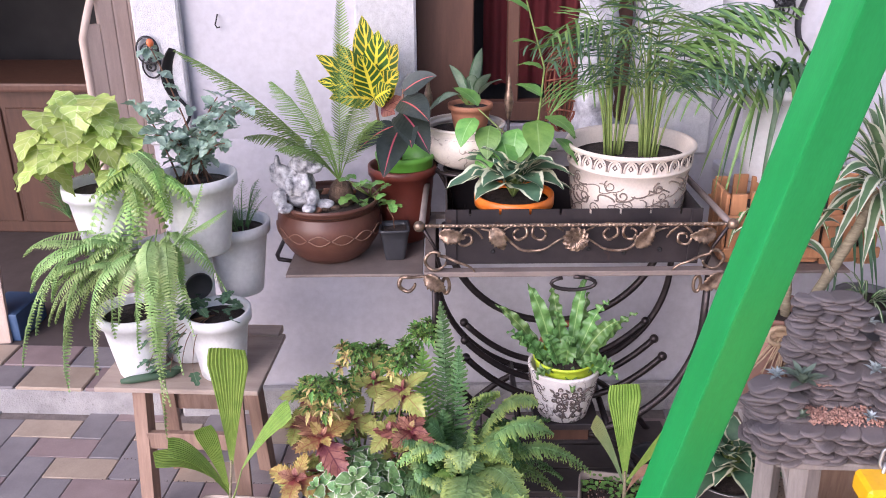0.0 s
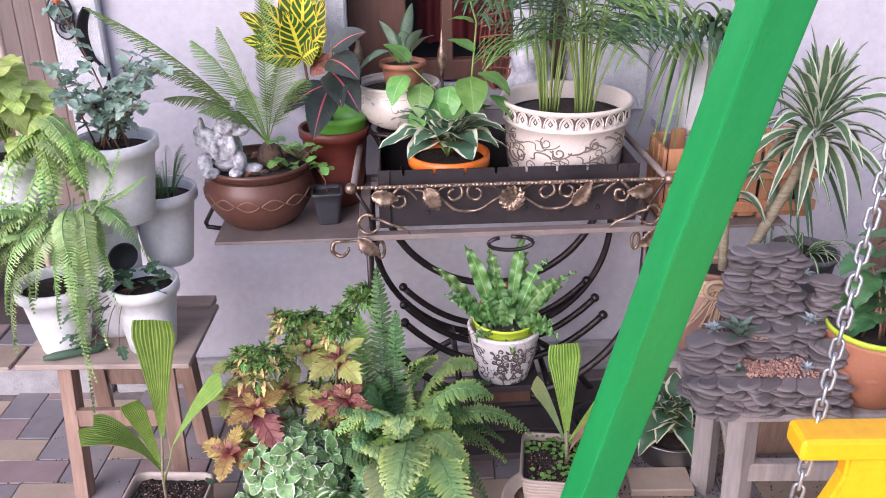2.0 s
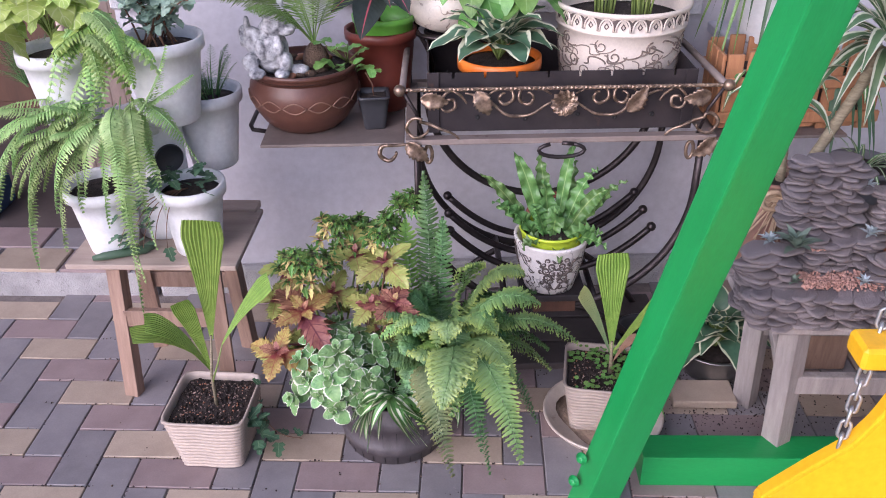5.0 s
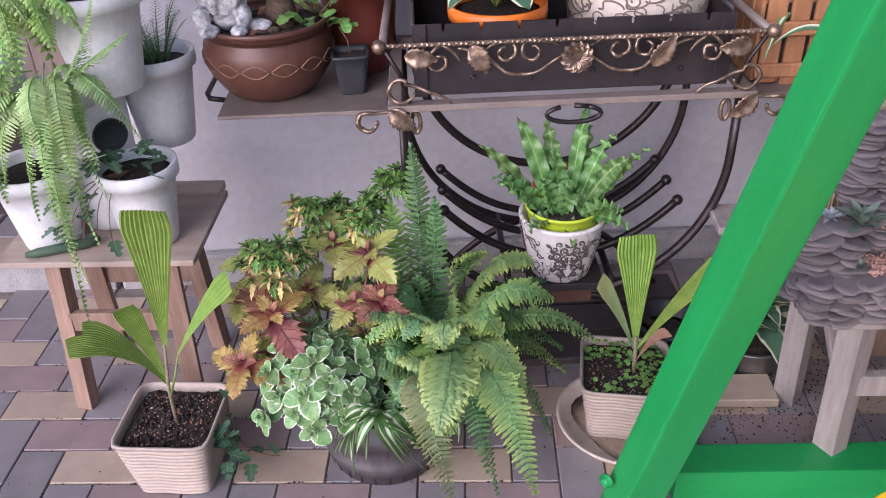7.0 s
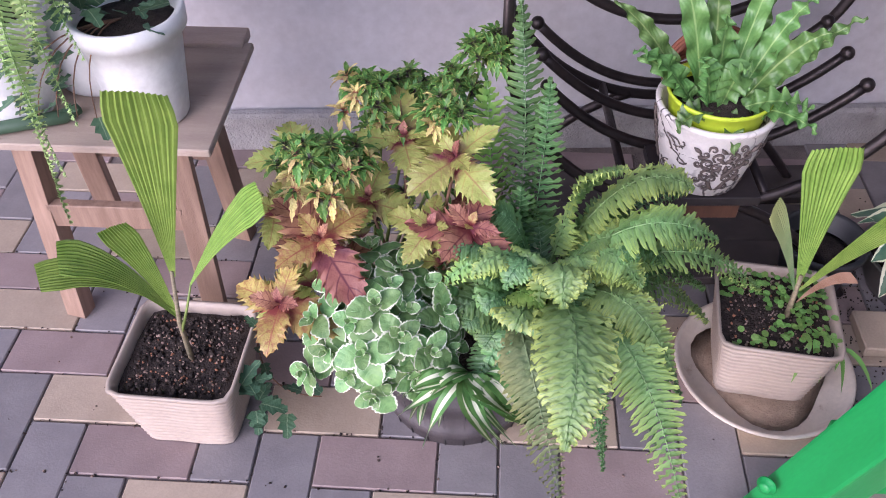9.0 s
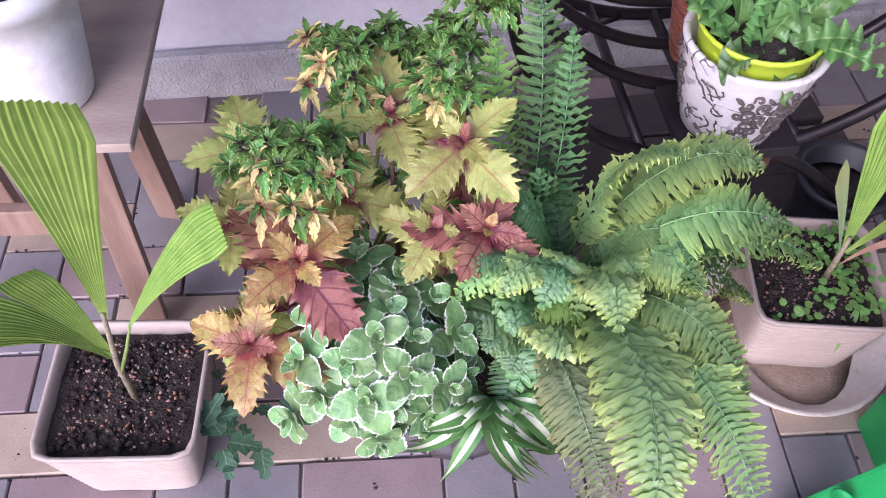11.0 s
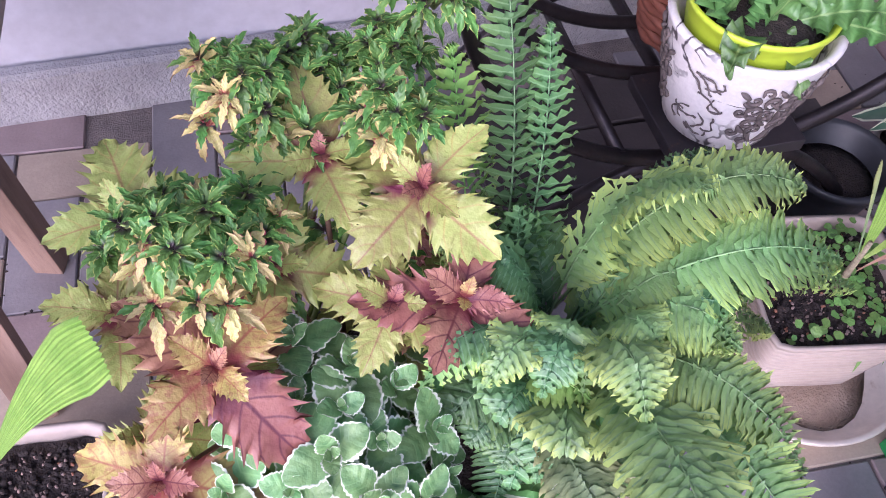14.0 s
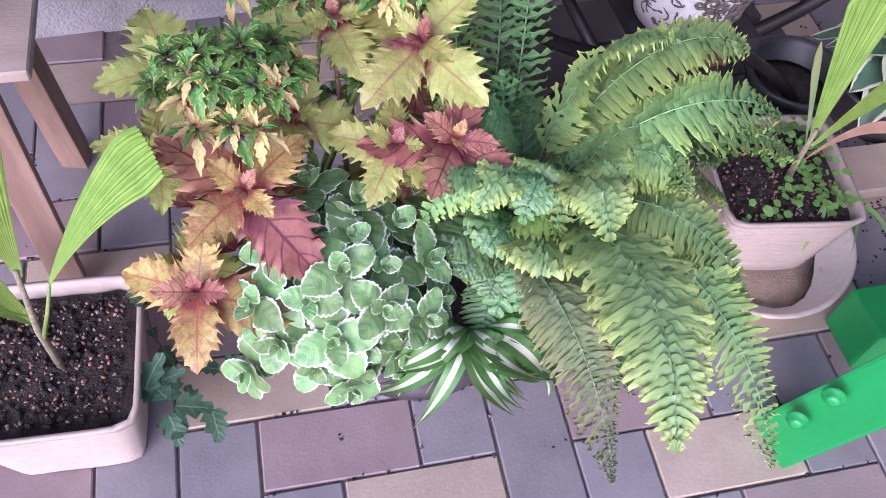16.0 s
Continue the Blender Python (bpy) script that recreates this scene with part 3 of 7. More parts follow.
def pot(name, base, r0, r1, h, material, label, rim=0.012, rim_h=0.02, soil=0.88, n=44, category="plant pot", group="", turn=0.0, soil_mat=None, belly=None):
    """A tapered pot with lip, wall thickness and soil."""
    t = thing(name, base, label, category, group, turn=turn)
    th = 0.0045
    if belly:
        outer = belly
    else:
        outer = [(r0 * 0.96, 0), (r0, 0.004)] + [(r0 + (r1 - r0) * k, h * k) for k in (0.3, 0.6)] + [(r1 - (r1 - r0) * rim_h / h, h - rim_h - 0.001), (r1 + rim, h - rim_h), (r1 + rim * 1.15, h - rim_h * 0.5), (r1 + rim, h - 0.001)]
    inner = [(outer[-1][0] - th, h), (r1 - th * 1.5, h - 0.006), (r0 + (r1 - r0) * soil - th, h * soil - 0.01)]
    mesh_ob("body", lathe(outer + inner, n), material, t)
    rs = r0 + (r1 - r0) * soil - th * 0.5 if not belly else inner[1][0]
    sv, sf = lathe([(rs, h * soil - 0.004), (rs * 0.6, h * soil + 0.002), (rs * 0.2, h * soil + 0.004), (0.0001, h * soil + 0.004)], 28, 0.01)
    mesh_ob("soil", (sv, sf), soil_mat or M_soil, t, "dark potting soil")
    return t


# ---- ground, wall and openings ----
WALL_TURN = 4.0
ground = tagged(mesh_ob("ground", ([(-60, -60, -0.006), (60, -60, -0.006), (60, 60, -0.006), (-60, 60, -0.006)], [(0, 1, 2, 3)]), M_sand, smooth=False), "sandy bedding and joints between the yard pavers", "ground", kind="structure")


def W(x, y, z):
    """From wall axes (x along, y into the wall from its face, z up) to the world."""
    c, s = math.cos(radians(WALL_TURN)), math.sin(radians(WALL_TURN))
    return V((c * x - s * y, 2.80 + s * x + c * y, z))


def wall_block(name, x0, x1, y0, y1, z0, z1, material, label, bevel=0.003, kind="structure", category="wall"):
    o = part(name, box(x1 - x0, y1 - y0, z1 - z0, bevel), material)
    o.matrix_basis = Matrix.Translation(W((x0 + x1) / 2, (y0 + y1) / 2, (z0 + z1) / 2)) @ pose(0, 0, 0, 0, 0, WALL_TURN)
    return tagged(o, label, category, kind=kind)


WX0, WX1 = -0.83, 3.4
OX0, OX1, OZ0, OZ1 = -0.045, 0.60, 0.94, 2.0
wall_block("wall_lower", WX0, WX1, 0, 0.3, -0.02, OZ0, M_wall, "smooth white painted wall below the window", 0)
wall_block("wall_left", WX0, OX0, 0, 0.3, OZ0, OZ1, M_wall, "smooth white painted wall beside the window", 0)
wall_block("wall_right", OX1, WX1, 0, 0.3, OZ0, OZ1, M_wall, "smooth white painted wall beside the window", 0)
wall_block("wall_top", WX0, WX1, 0, 0.3, OZ1, 3.0, M_wall, "white painted wall above the window", 0)
wall_block("trim", WX0, -0.70, -0.035, -0.0005, 0.93, 2.98, M_stucco, "raised rough grey stucco pilaster on the white wall", 0.006, category="trim")
wall_block("trim", -0.215, OX0 + 0.002, -0.035, -0.0005, 0.93, 2.98, M_stucco, "raised rough grey stucco pilaster beside the window", 0.006, category="trim")
wall_block("trim", OX1, 0.815, -0.035, -0.0005, 0.885, 2.98, M_stucco, "raised rough grey stucco pilaster beside the window", 0.006, category="trim")
wall_block("sill", OX0 + 0.004, OX1 - 0.004, -0.06, 0.10, OZ0 - 0.035, OZ0 + 0.004, M_plinth, "rough grey concrete window sill", 0.006, category="window sill")
wall_block("plinth", WX0 - 0.02, WX1, -0.035, -0.001, -0.02, 0.095, M_plinth, "low rough concrete plinth along the wall foot", 0.008, category="plinth")

# window: deep brown frame, dim room behind with a red curtain
win = thing("window_1", W((OX0 + OX1) / 2, 0.1, OZ0), "dark brown timber window standing in a deep opening", "window", kind="structure", turn=WALL_TURN)
ww = OX1 - OX0
for x, w, d in ((-ww / 2 + 0.085, 0.17, 0.10), (ww / 2 - 0.03, 0.06, 0.06)):
    part("frame", box(w, d, 1.04, 0.004, at=(x, 0.06, 0.53)), M_darkwood, win)
part("frame", box(ww - 0.23, 0.05, 0.06, 0.003, at=(0.055, 0.06, 0.04)), M_darkwood, win)
part("mullion", box(0.035, 0.05, 0.98, 0.003, at=(-0.03, 0.07, 0.55)), M_darkwood, win)
drape = []
for i in range(41):
    x = -0.11 + 0.36 * i / 40
    drape.append((x, 0.26 + 0.018 * math.sin(i * 1.1)))
cv = [(x, y, z) for z in (0.08, 1.0) for x, y in drape]
mesh_ob("curtain", (cv, [(i, i + 1, i + 42, i + 41) for i in range(40)]), M_curtain, win, "dark red curtain behind the window")
# backing sheet behind the window, coloured dark to read as an unlit room
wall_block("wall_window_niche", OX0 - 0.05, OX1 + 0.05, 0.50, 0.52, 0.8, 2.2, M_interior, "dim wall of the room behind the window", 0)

# raised doorstep and dim room at the open end of the wall
def slab(name, x0, x1, y0, y1, z0, z1, material, label, category):
    o = part(name, box(x1 - x0, y1 - y0, z1 - z0, 0.003, at=((x0 + x1) / 2, (y0 + y1) / 2, (z0 + z1) / 2)), material)
    return tagged(o, label, category, kind="structure")


slab("step", -3.6, -0.86, 2.70, 2.99, -0.02, 0.086, M_plinth, "low concrete doorstep edge before the dim room", "step")
slab("floor_inside", -3.6, -0.86, 2.992, 6.0, -0.02, 0.09, M_floor_in, "floor of the open room, dimness put into its colour", "floor")
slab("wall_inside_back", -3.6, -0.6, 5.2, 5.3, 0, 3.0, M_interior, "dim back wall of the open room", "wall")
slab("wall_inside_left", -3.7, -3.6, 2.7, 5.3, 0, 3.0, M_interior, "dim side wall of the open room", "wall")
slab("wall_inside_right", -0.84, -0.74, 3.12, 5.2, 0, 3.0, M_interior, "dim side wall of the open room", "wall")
# ceiling is out of view, added to shut sky light out of the room
slab("ceiling", -3.7, -0.6, 3.0, 5.3, 2.4, 2.5, M_interior, "unseen ceiling added to keep the open room dark", "ceiling")
slab("wall_door_head", -3.7, -0.83, 2.85, 3.0, 2.1, 3.0, M_wall, "white wall over the wide doorway", "wall")

# unseen wall, added to cut sky light on the right part of the house wall
slab("wall_side", 2.75, 2.9, -1.8, 2.93, -0.02, 3.0, M_plinth, "unseen added wall that blocks sky light from the right", "wall")

counter = thing("bar_counter", (-2.0, 4.1, 0.09), "reddish brown wooden bar counter in the dim room", "counter")
part("body", box(1.6, 0.5, 0.70, 0.006, at=(-0.3, 0.25, 0.35)), M_counter, counter)
part("body", box(0.5, 0.9, 0.70, 0.006, at=(0.76, 0.65, 0.35)), M_counter, counter)
part("counter_top", box(1.7, 0.6, 0.04, 0.01, 2, at=(-0.3, 0.25, 0.722)), M_darkwood, counter, "dark worn counter top")
part("counter_top", box(0.6, 1.0, 0.04, 0.01, 2, at=(0.86, 0.65, 0.722)), M_darkwood, counter, "dark worn counter top")
for k in range(6):
    part("panel", box(0.24, 0.012, 0.56, 0.004, at=(-1.0 + 0.262 * k, -0.004, 0.34)), M_counter, counter)
for x in (0.3, 0.62):
    g = thing("drinking_glass", (-2.0 + x, 4.3, 0.833), "empty glass tumbler standing on the bar counter", "glass")
    gl, nt, b = node_mat("tumbler_glass")
    b.inputs["Transmission Weight"].default_value, b.inputs["Roughness"].default_value = 0.9, 0.08
    b.inputs["Base Color"].default_value = (0.6, 0.66, 0.68, 1)
    mesh_ob("body", lathe([(0.032, 0), (0.036, 0.003), (0.042, 0.13), (0.040, 0.13), (0.034, 0.008)], 24), gl, g)

# pale curved plank shutter, folded back beside the pilaster
sh = thing("plank_shutter", (-0.94, 2.90, 0.10), "pale plank door leaf with a curved top edge, folded open", "shutter", turn=62)
for k in range(5):
    top = 1.02 + 0.30 * math.sin(math.pi * (0.16 + 0.17 * k))
    part("plank", box(0.052, 0.018, top, 0.003, at=(-0.11 + 0.054 * k, 0, top / 2)), M_palewood, sh)
edge = [V((-0.145 + 0.29 * i / 16, -0.003, 1.035 + 0.30 * math.sin(math.pi * (0.10 + 0.80 * i / 16)))) for i in range(17)]
mesh_ob("edge_strip", tube([V((-0.145, -0.003, 0.02))] + edge, 0.011, 8), M_palewood, sh)

# pale upright board and blue crate inside the doorway
bd = thing("leaning_board", (-1.66, 3.0, 0.09), "pale wooden board leaning inside the doorway", "board", turn=8)
part("board", box(0.16, 0.02, 0.62, 0.006, 2, at=(0, 0, 0.31)), M_palewood, bd, m=pose(0, 0, 0, -6))
cr = thing("plastic_crate", (-1.62, 3.12, 0.09), "small dark blue plastic crate on the dim floor", "crate")
part("body", box(0.14, 0.2, 0.11, 0.01, 2, at=(0, 0, 0.055)), M_blue, cr)

# ---- camera-side swing: green timber leg, ground beam, yellow bench, chain ----
swing = thing("garden_swing", (0.46, 1.85, 0.0), "garden swing with green painted timber frame and yellow bench", "swing")


def beam(name, a, b, w, d, material, parent, spin=0.0, label="", bevel=0.005):
    a, b = V(a), V(b)
    ln = (b - a).length
    bm = box(w, d, ln, bevel, 2, at=(0, 0, ln / 2))
    q = (b - a).to_track_quat("Z", "Y").to_matrix().to_4x4() @ pose(0, 0, 0, 0, 0, spin)
    return part(name, bm, material, parent, label, Matrix.Translation(a) @ q)


LEG_A, LEG_B = V((-0.012, -0.031, 0.0)), V((0.389, -0.323, 2.2))
leg = beam("leg", LEG_A, LEG_B, 0.072, 0.080, M_green, swing, 50.8, "thick square green painted leg, leaning")
for bx, by, bz in ((-0.040, -0.050, 0.178), (-0.052, -0.046, 0.105)):
    b = mesh_ob("bolt_head", lathe([(0.014, 0), (0.014, 0.003), (0.0095, 0.0035), (0.009, 0.010), (0.005, 0.012), (0.0001, 0.012)], 18), M_green, swing, "green painted bolt head")
    b.matrix_basis = pose(bx, by, bz, 78, 0, -42)
beam("ground_beam", (0.12, 0.087, 0.045), (1.9, 0.11, 0.045), 0.09, 0.08, M_green, swing, 90, "green painted beam lying on the paving")
beam("leg", (1.95, 0.07, 0.0), (2.0, -0.32, 2.2), 0.09, 0.09, M_green, swing, 0)
beam("top_beam", (0.34, -0.323, 2.24), (2.3, -0.323, 2.24), 0.09, 0.09, M_green, swing)
# bench
SX, SY = 0.36, -0.32


outline = [(-0.12, 0.325), (-0.115, 0.345), (-0.04, 0.42), (0.02, 0.475), (0.05, 0.53), (0.075, 0.60), (0.075, 0.648), (0.5, 0.655), (0.5, 0.30), (-0.11, 0.30)]
bm = bmesh.new()
fa = bm.faces.new([bm.verts.new((x, 0, z)) for x, z in outline])
ex = bmesh.ops.extrude_face_region(bm, geom=[fa])
bmesh.ops.translate(bm, verts=[e for e in ex["geom"] if isinstance(e, bmesh.types.BMVert)], vec=(0, 0.035, 0))
bmesh.ops.recalc_face_normals(bm, faces=bm.faces)
bmesh.ops.bevel(bm, geom=list(bm.edges), offset=0.006, segments=2, affect="EDGES")
part("side_board", bm, M_yellowpaint, swing, "yellow painted curved side board", pose(SX, SY, 0.0))
part("armrest", box(0.48, 0.07, 0.045, 0.018, 3, at=(SX + 0.225, SY + 0.018, 0.672)), M_yellowpaint, swing, "rounded yellow armrest")
for k in range(5):
    part("slat", box(0.09, 0.9, 0.022, 0.006, 2, at=(SX + 0.0 + 0.1 * k, SY - 0.42, 0.335)), M_yellowpaint, swing)
link = tube([V((0.0085 * math.cos(a) , 0, 0.0 + 0.0085 * math.sin(a) + (0.010 if math.sin(a) > 0 else -0.010))) for a in (2 * math.pi * i / 18 for i in range(18))], 0.0034, 8, True)
chain = thing("chain", (0.84, 1.545, 0.40), "galvanised steel chain holding up the swing bench", "chain")
c0, c1 = V((-0.02, 0.0, -0.02)), V((0.16, 0.16, 1.78))
cd = (c1 - c0).normalized()
cq = cd.to_track_quat("Z", "Y").to_matrix().to_4x4()
first = None
for k in range(64):
    m = Matrix.Translation(c0 + cd * (0.0282 * k)) @ cq @ pose(0, 0, 0, 0, 0, 90 * (k % 2) + 20)
    if first is None:
        first = mesh_ob("link", link, M_zinc, chain, m=m)
    else:
        put(first, chain, m)

# ---- plywood stool with the white stacked planters ----
stool = thing("plywood_stool", (-0.625, 2.325, 0.0), "low wooden stool with a weathered plywood top", "stool")
part("top", box(0.43, 0.31, 0.014, 0.002, at=(0, 0, 0.433)), M_wood, stool, "weathered plywood board")
part("top", box(0.30, 0.06, 0.02, 0.002, at=(0.05, 0.165, 0.437)), M_wood, stool, "spare board under the back edge")
for sx in (-1, 1):
    for sy in (-1, 1):
        beam("leg", (sx * 0.135, sy * 0.115, 0.0), (sx * 0.125, sy * 0.07, 0.425), 0.04, 0.034, M_lath, stool, 0, bevel=0.002)
for sy in (-1, 1):
    part("rail", box(0.24, 0.02, 0.05, 0.002, at=(0, sy * 0.098, 0.245)), M_lath, stool)
    part("rail", box(0.30, 0.02, 0.035, 0.002, at=(0, sy * 0.085, 0.405)), M_lath, stool)

tiles = tagged(new("step_paving"), "worn tan and grey tiles on the raised doorstep", "paving", kind="structure")
tile_me = None
tr = random.Random(3)
tile_mats = [M_yellow, M_grey, M_red]
tile_sets = []
for mt in tile_mats:
    me = bpy.data.meshes.new("tile")
    bm = box(0.232, 0.140, 0.02, 0.004, 1)
    bm.to_mesh(me)
    bm.free()
    me.materials.append(mt)
    tile_sets.append(me)
for k in range(11):
    for row in range(2):
        x = -3.45 + 0.24 * k + 0.12 * row
        if x < -0.99:
            mesh_link("tile", tile_sets[(k * 2 + row) % 3], tiles, "", pose(x, 2.772 + 0.146 * row, 0.084 + tr.uniform(0, 0.002), 0, 0, tr.uniform(-0.5, 0.5)))


# ---- forged brazier ----
grill = thing("forged_brazier", (0.382, 2.31, 0.0), "wrought iron charcoal brazier with bronze leaves, used as plant stand", "brazier", turn=3.4)
T = 0.004
PY0 = 1.861


def plate(name, x0, x1, y0, y1, z0, z1, material, parent, label="", bevel=0.001):
    return part(name, box(x1 - x0, y1 - y0, z1 - z0, bevel, at=((x0 + x1) / 2, (y0 + y1) / 2, (z0 + z1) / 2)), material, parent, label)


# fire box with notched front edge
bm = bmesh.new()
edge_top = []
x = -0.312
zt = 0.886
notch = [-0.26 + 0.0745 * k for k in range(8)]
for nx in notch:
    edge_top += [(x, zt), (nx, zt), (nx + 0.001, zt - 0.014), (nx + 0.006, zt - 0.014), (nx + 0.007, zt)]
    x = nx + 0.007
edge_top += [(0.312, zt)]
clean = [p for i, p in enumerate(edge_top) if i == 0 or abs(p[0] - edge_top[i - 1][0]) + abs(p[1] - edge_top[i - 1][1]) > 1e-5]
fc = bm.faces.new([bm.verts.new((px, 0, pz)) for px, pz in [(0.312, 0.742), (-0.312, 0.742)][::1] + clean])
ex = bmesh.ops.extrude_face_region(bm, geom=[fc])
bmesh.ops.translate(bm, verts=[e for e in ex["geom"] if isinstance(e, bmesh.types.BMVert)], vec=(0, T, 0))
bmesh.ops.recalc_face_normals(bm, faces=bm.faces)
part("front_plate", bm, M_sheet, grill, "notched blackened steel front plate", pose(0, 0.02, 0))
plate("back_plate", -0.312, 0.312, 0.376, 0.38, 0.742, 0.886, M_sheet, grill)
plate("side_plate", -0.316, -0.312, 0.02, 0.38, 0.742, 0.886, M_sheet, grill)
plate("side_plate", 0.312, 0.316, 0.02, 0.38, 0.742, 0.886, M_sheet, grill)
plate("bottom_plate", -0.311, 0.311, 0.025, 0.375, 0.738, 0.742, M_sheet, grill)
plate("corner_strap", -0.318, -0.29, 0.014, 0.0195, 0.74, 0.888, M_sheet, grill, "blackened corner strap")
plate("corner_strap", 0.29, 0.318, 0.014, 0.0195, 0.74, 0.888, M_sheet, grill, "blackened corner strap")
for hx in (-0.20, -0.085, 0.04, 0.13, 0.22):
    h = mesh_ob("air_hole", lathe([(0.006, 0), (0.006, 0.0025), (0.0035, 0.0025), (0.0001, 0.001)], 14), M_black, grill)
    h.matrix_basis = pose(hx, 0.0185, 0.775 + 0.006 * math.sin(hx * 30), 90)
# lower shelf frame
for y0, y1 in ((-0.02, 0.008), (0.395, 0.42)):
    plate("shelf_rim", -0.372, 0.372, y0, y1, 0.722, 0.736, M_rust, grill, "worn steel angle rim")
plate("shelf_rim", -0.372, -0.345, 0.0081, 0.3949, 0.722, 0.736, M_rust, grill)
plate("shelf_rim", 0.345, 0.372, 0.0081, 0.3949, 0.722, 0.736, M_rust, grill)
# side trays
for sx, label in ((-1, "rusty steel side tray"), (1, "rusty steel side tray")):
    plate("side_tray", min(sx * 0.378, sx * 0.735), max(sx * 0.378, sx * 0.735), 0.065, 0.42, 0.686, 0.694, M_rust, grill, label)
    hx = sx * 0.735
    mesh_ob("tray_handle", tube([V((hx, 0.17, 0.688)), V((hx + sx * 0.035, 0.17, 0.694)), V((hx + sx * 0.043, 0.19, 0.698)), V((hx + sx * 0.043, 0.29, 0.698)), V((hx + sx * 0.035, 0.31, 0.694)), V((hx, 0.31, 0.688))], 0.006, 10), M_iron, grill, "twisted iron tray handle")
# hand rails with ball ends
rail_z = 0.86
twist = [V((-0.376 + 0.752 * i / 160, -0.02, rail_z)) for i in range(161)]
tw = tube(twist, 0.0048, 4)
tw = ([V((p.x, -0.02 + (p.y + 0.02) * math.cos(p.x * 190) - (p.z - rail_z) * math.sin(p.x * 190), rail_z + (p.y + 0.02) * math.sin(p.x * 190) + (p.z - rail_z) * math.cos(p.x * 190))) for p in tw[0]], tw[1])
mesh_ob("front_rail", tw, M_bronze, grill, "twisted square front rail rubbed with bronze", smooth=False)
for sx in (-1, 1):
    r = mesh_ob("side_rail", tube([V((sx * 0.376, -0.02, rail_z)), V((sx * 0.372, 0.15, rail_z)), V((sx * 0.365, 0.40, rail_z))], 0.0085, 10), M_rust, grill, "worn steel side rail")
    mesh_ob("ball_end", lathe([(0.0001, -0.014)] + [(0.014 * math.cos(radians(a)), 0.014 * math.sin(radians(a))) for a in range(-75, 76, 15)] + [(0.0001, 0.014)], 18), M_bronze, grill, m=pose(sx * 0.382, -0.022, rail_z))
    mesh_ob("rail_post", tube([V((sx * 0.366, 0.39, 0.735)), V((sx * 0.366, 0.39, rail_z))], 0.007, 8), M_iron, grill)
    mesh_ob("rail_post", tube([V((sx * 0.33, -0.004, 0.735)), V((sx * 0.345, -0.012, 0.80)), V((sx * 0.376, -0.02, rail_z))], 0.0045, 8), M_iron, grill)


# scrollwork on the front
def scroll(pts, r=0.0032, y=-0.012, name="scroll"):
    return mesh_ob(name, tube([V((a, y + 0.003 * math.sin(k), b)) for k, (a, b) in enumerate(pts)], [r * (0.75 + 0.5 * math.sin(math.pi * k / (len(pts) - 1))) for k in range(len(pts))], 8), M_bronze, grill)


def swirl(cx, cz, r, a0, turns, n=22, shrink=0.3):
    return [(p.x, p.z) for p in spiral(cx, cz, r, a0, turns, 0, n, shrink)]


for s in (-1, 1):
    wave = [(s * (0.03 + 0.20 * t), 0.822 - 0.034 * math.sin(math.pi * min(1, t * 1.35)) + 0.026 * max(0, t - 0.55) / 0.45) for t in (i / 22 for i in range(23))]
    scroll(wave)
    scroll([(s * 0.028, 0.842), (s * 0.05, 0.853)] + [(s * q, z) for q, z in swirl(0.084, 0.836, 0.027, 140, -1.15, 26, 0.35)])
    scroll([(s * 0.185, 0.835), (s * 0.165, 0.85)] + [(s * q, z) for q, z in swirl(0.138, 0.836, 0.026, 40, 1.15, 26, 0.35)])
    scroll([(s * (0.226 + 0.07 * t), 0.822 + 0.032 * math.sin(math.pi * t)) for t in (i / 14 for i in range(15))])
    scroll([(s * q, z) for q, z in swirl(0.268, 0.822, 0.022, 20, -1.1, 24, 0.35)])
    # corner sweep with curl
    scroll([(s * (0.245 + 0.09 * t), 0.738 + 0.045 * t ** 0.7) for t in (i / 10 for i in range(11))] + [(s * (0.343 + 0.026 * math.cos(radians(q))), 0.768 + 0.024 * math.sin(radians(q))) for q in range(110, -190, -15)], 0.0036, -0.022)
    # hook below the shelf corner
    scroll([(s * 0.345, 0.722), (s * 0.375, 0.724), (s * 0.40, 0.722)] + [(s * (0.415 + 0.020 * math.cos(radians(q))), 0.705 + 0.020 * math.sin(radians(q))) for q in range(115, -200, -15)], 0.0045, -0.02)


def iron_leaf(x, z, ln, w, ang, y=-0.02):
    d = blade((0, 0, 0), (ln * 0.5, -0.012, ln * 0.04), (ln, -0.002, 0), w, "ovate", across=6, fold=0.25, teeth=7, depth=0.22, up=(0, -1, 0), wave=0.03)
    lf = mesh_ob("bronze_leaf", d[:2], M_bronze, grill, "hammered bronze coloured leaf")
    lf.matrix_basis = pose(x, y, z) @ pose(0, 0, 0, 0, -ang, 0)
    md = lf.modifiers.new("thick", "SOLIDIFY")
    md.thickness = 0.002
    return lf


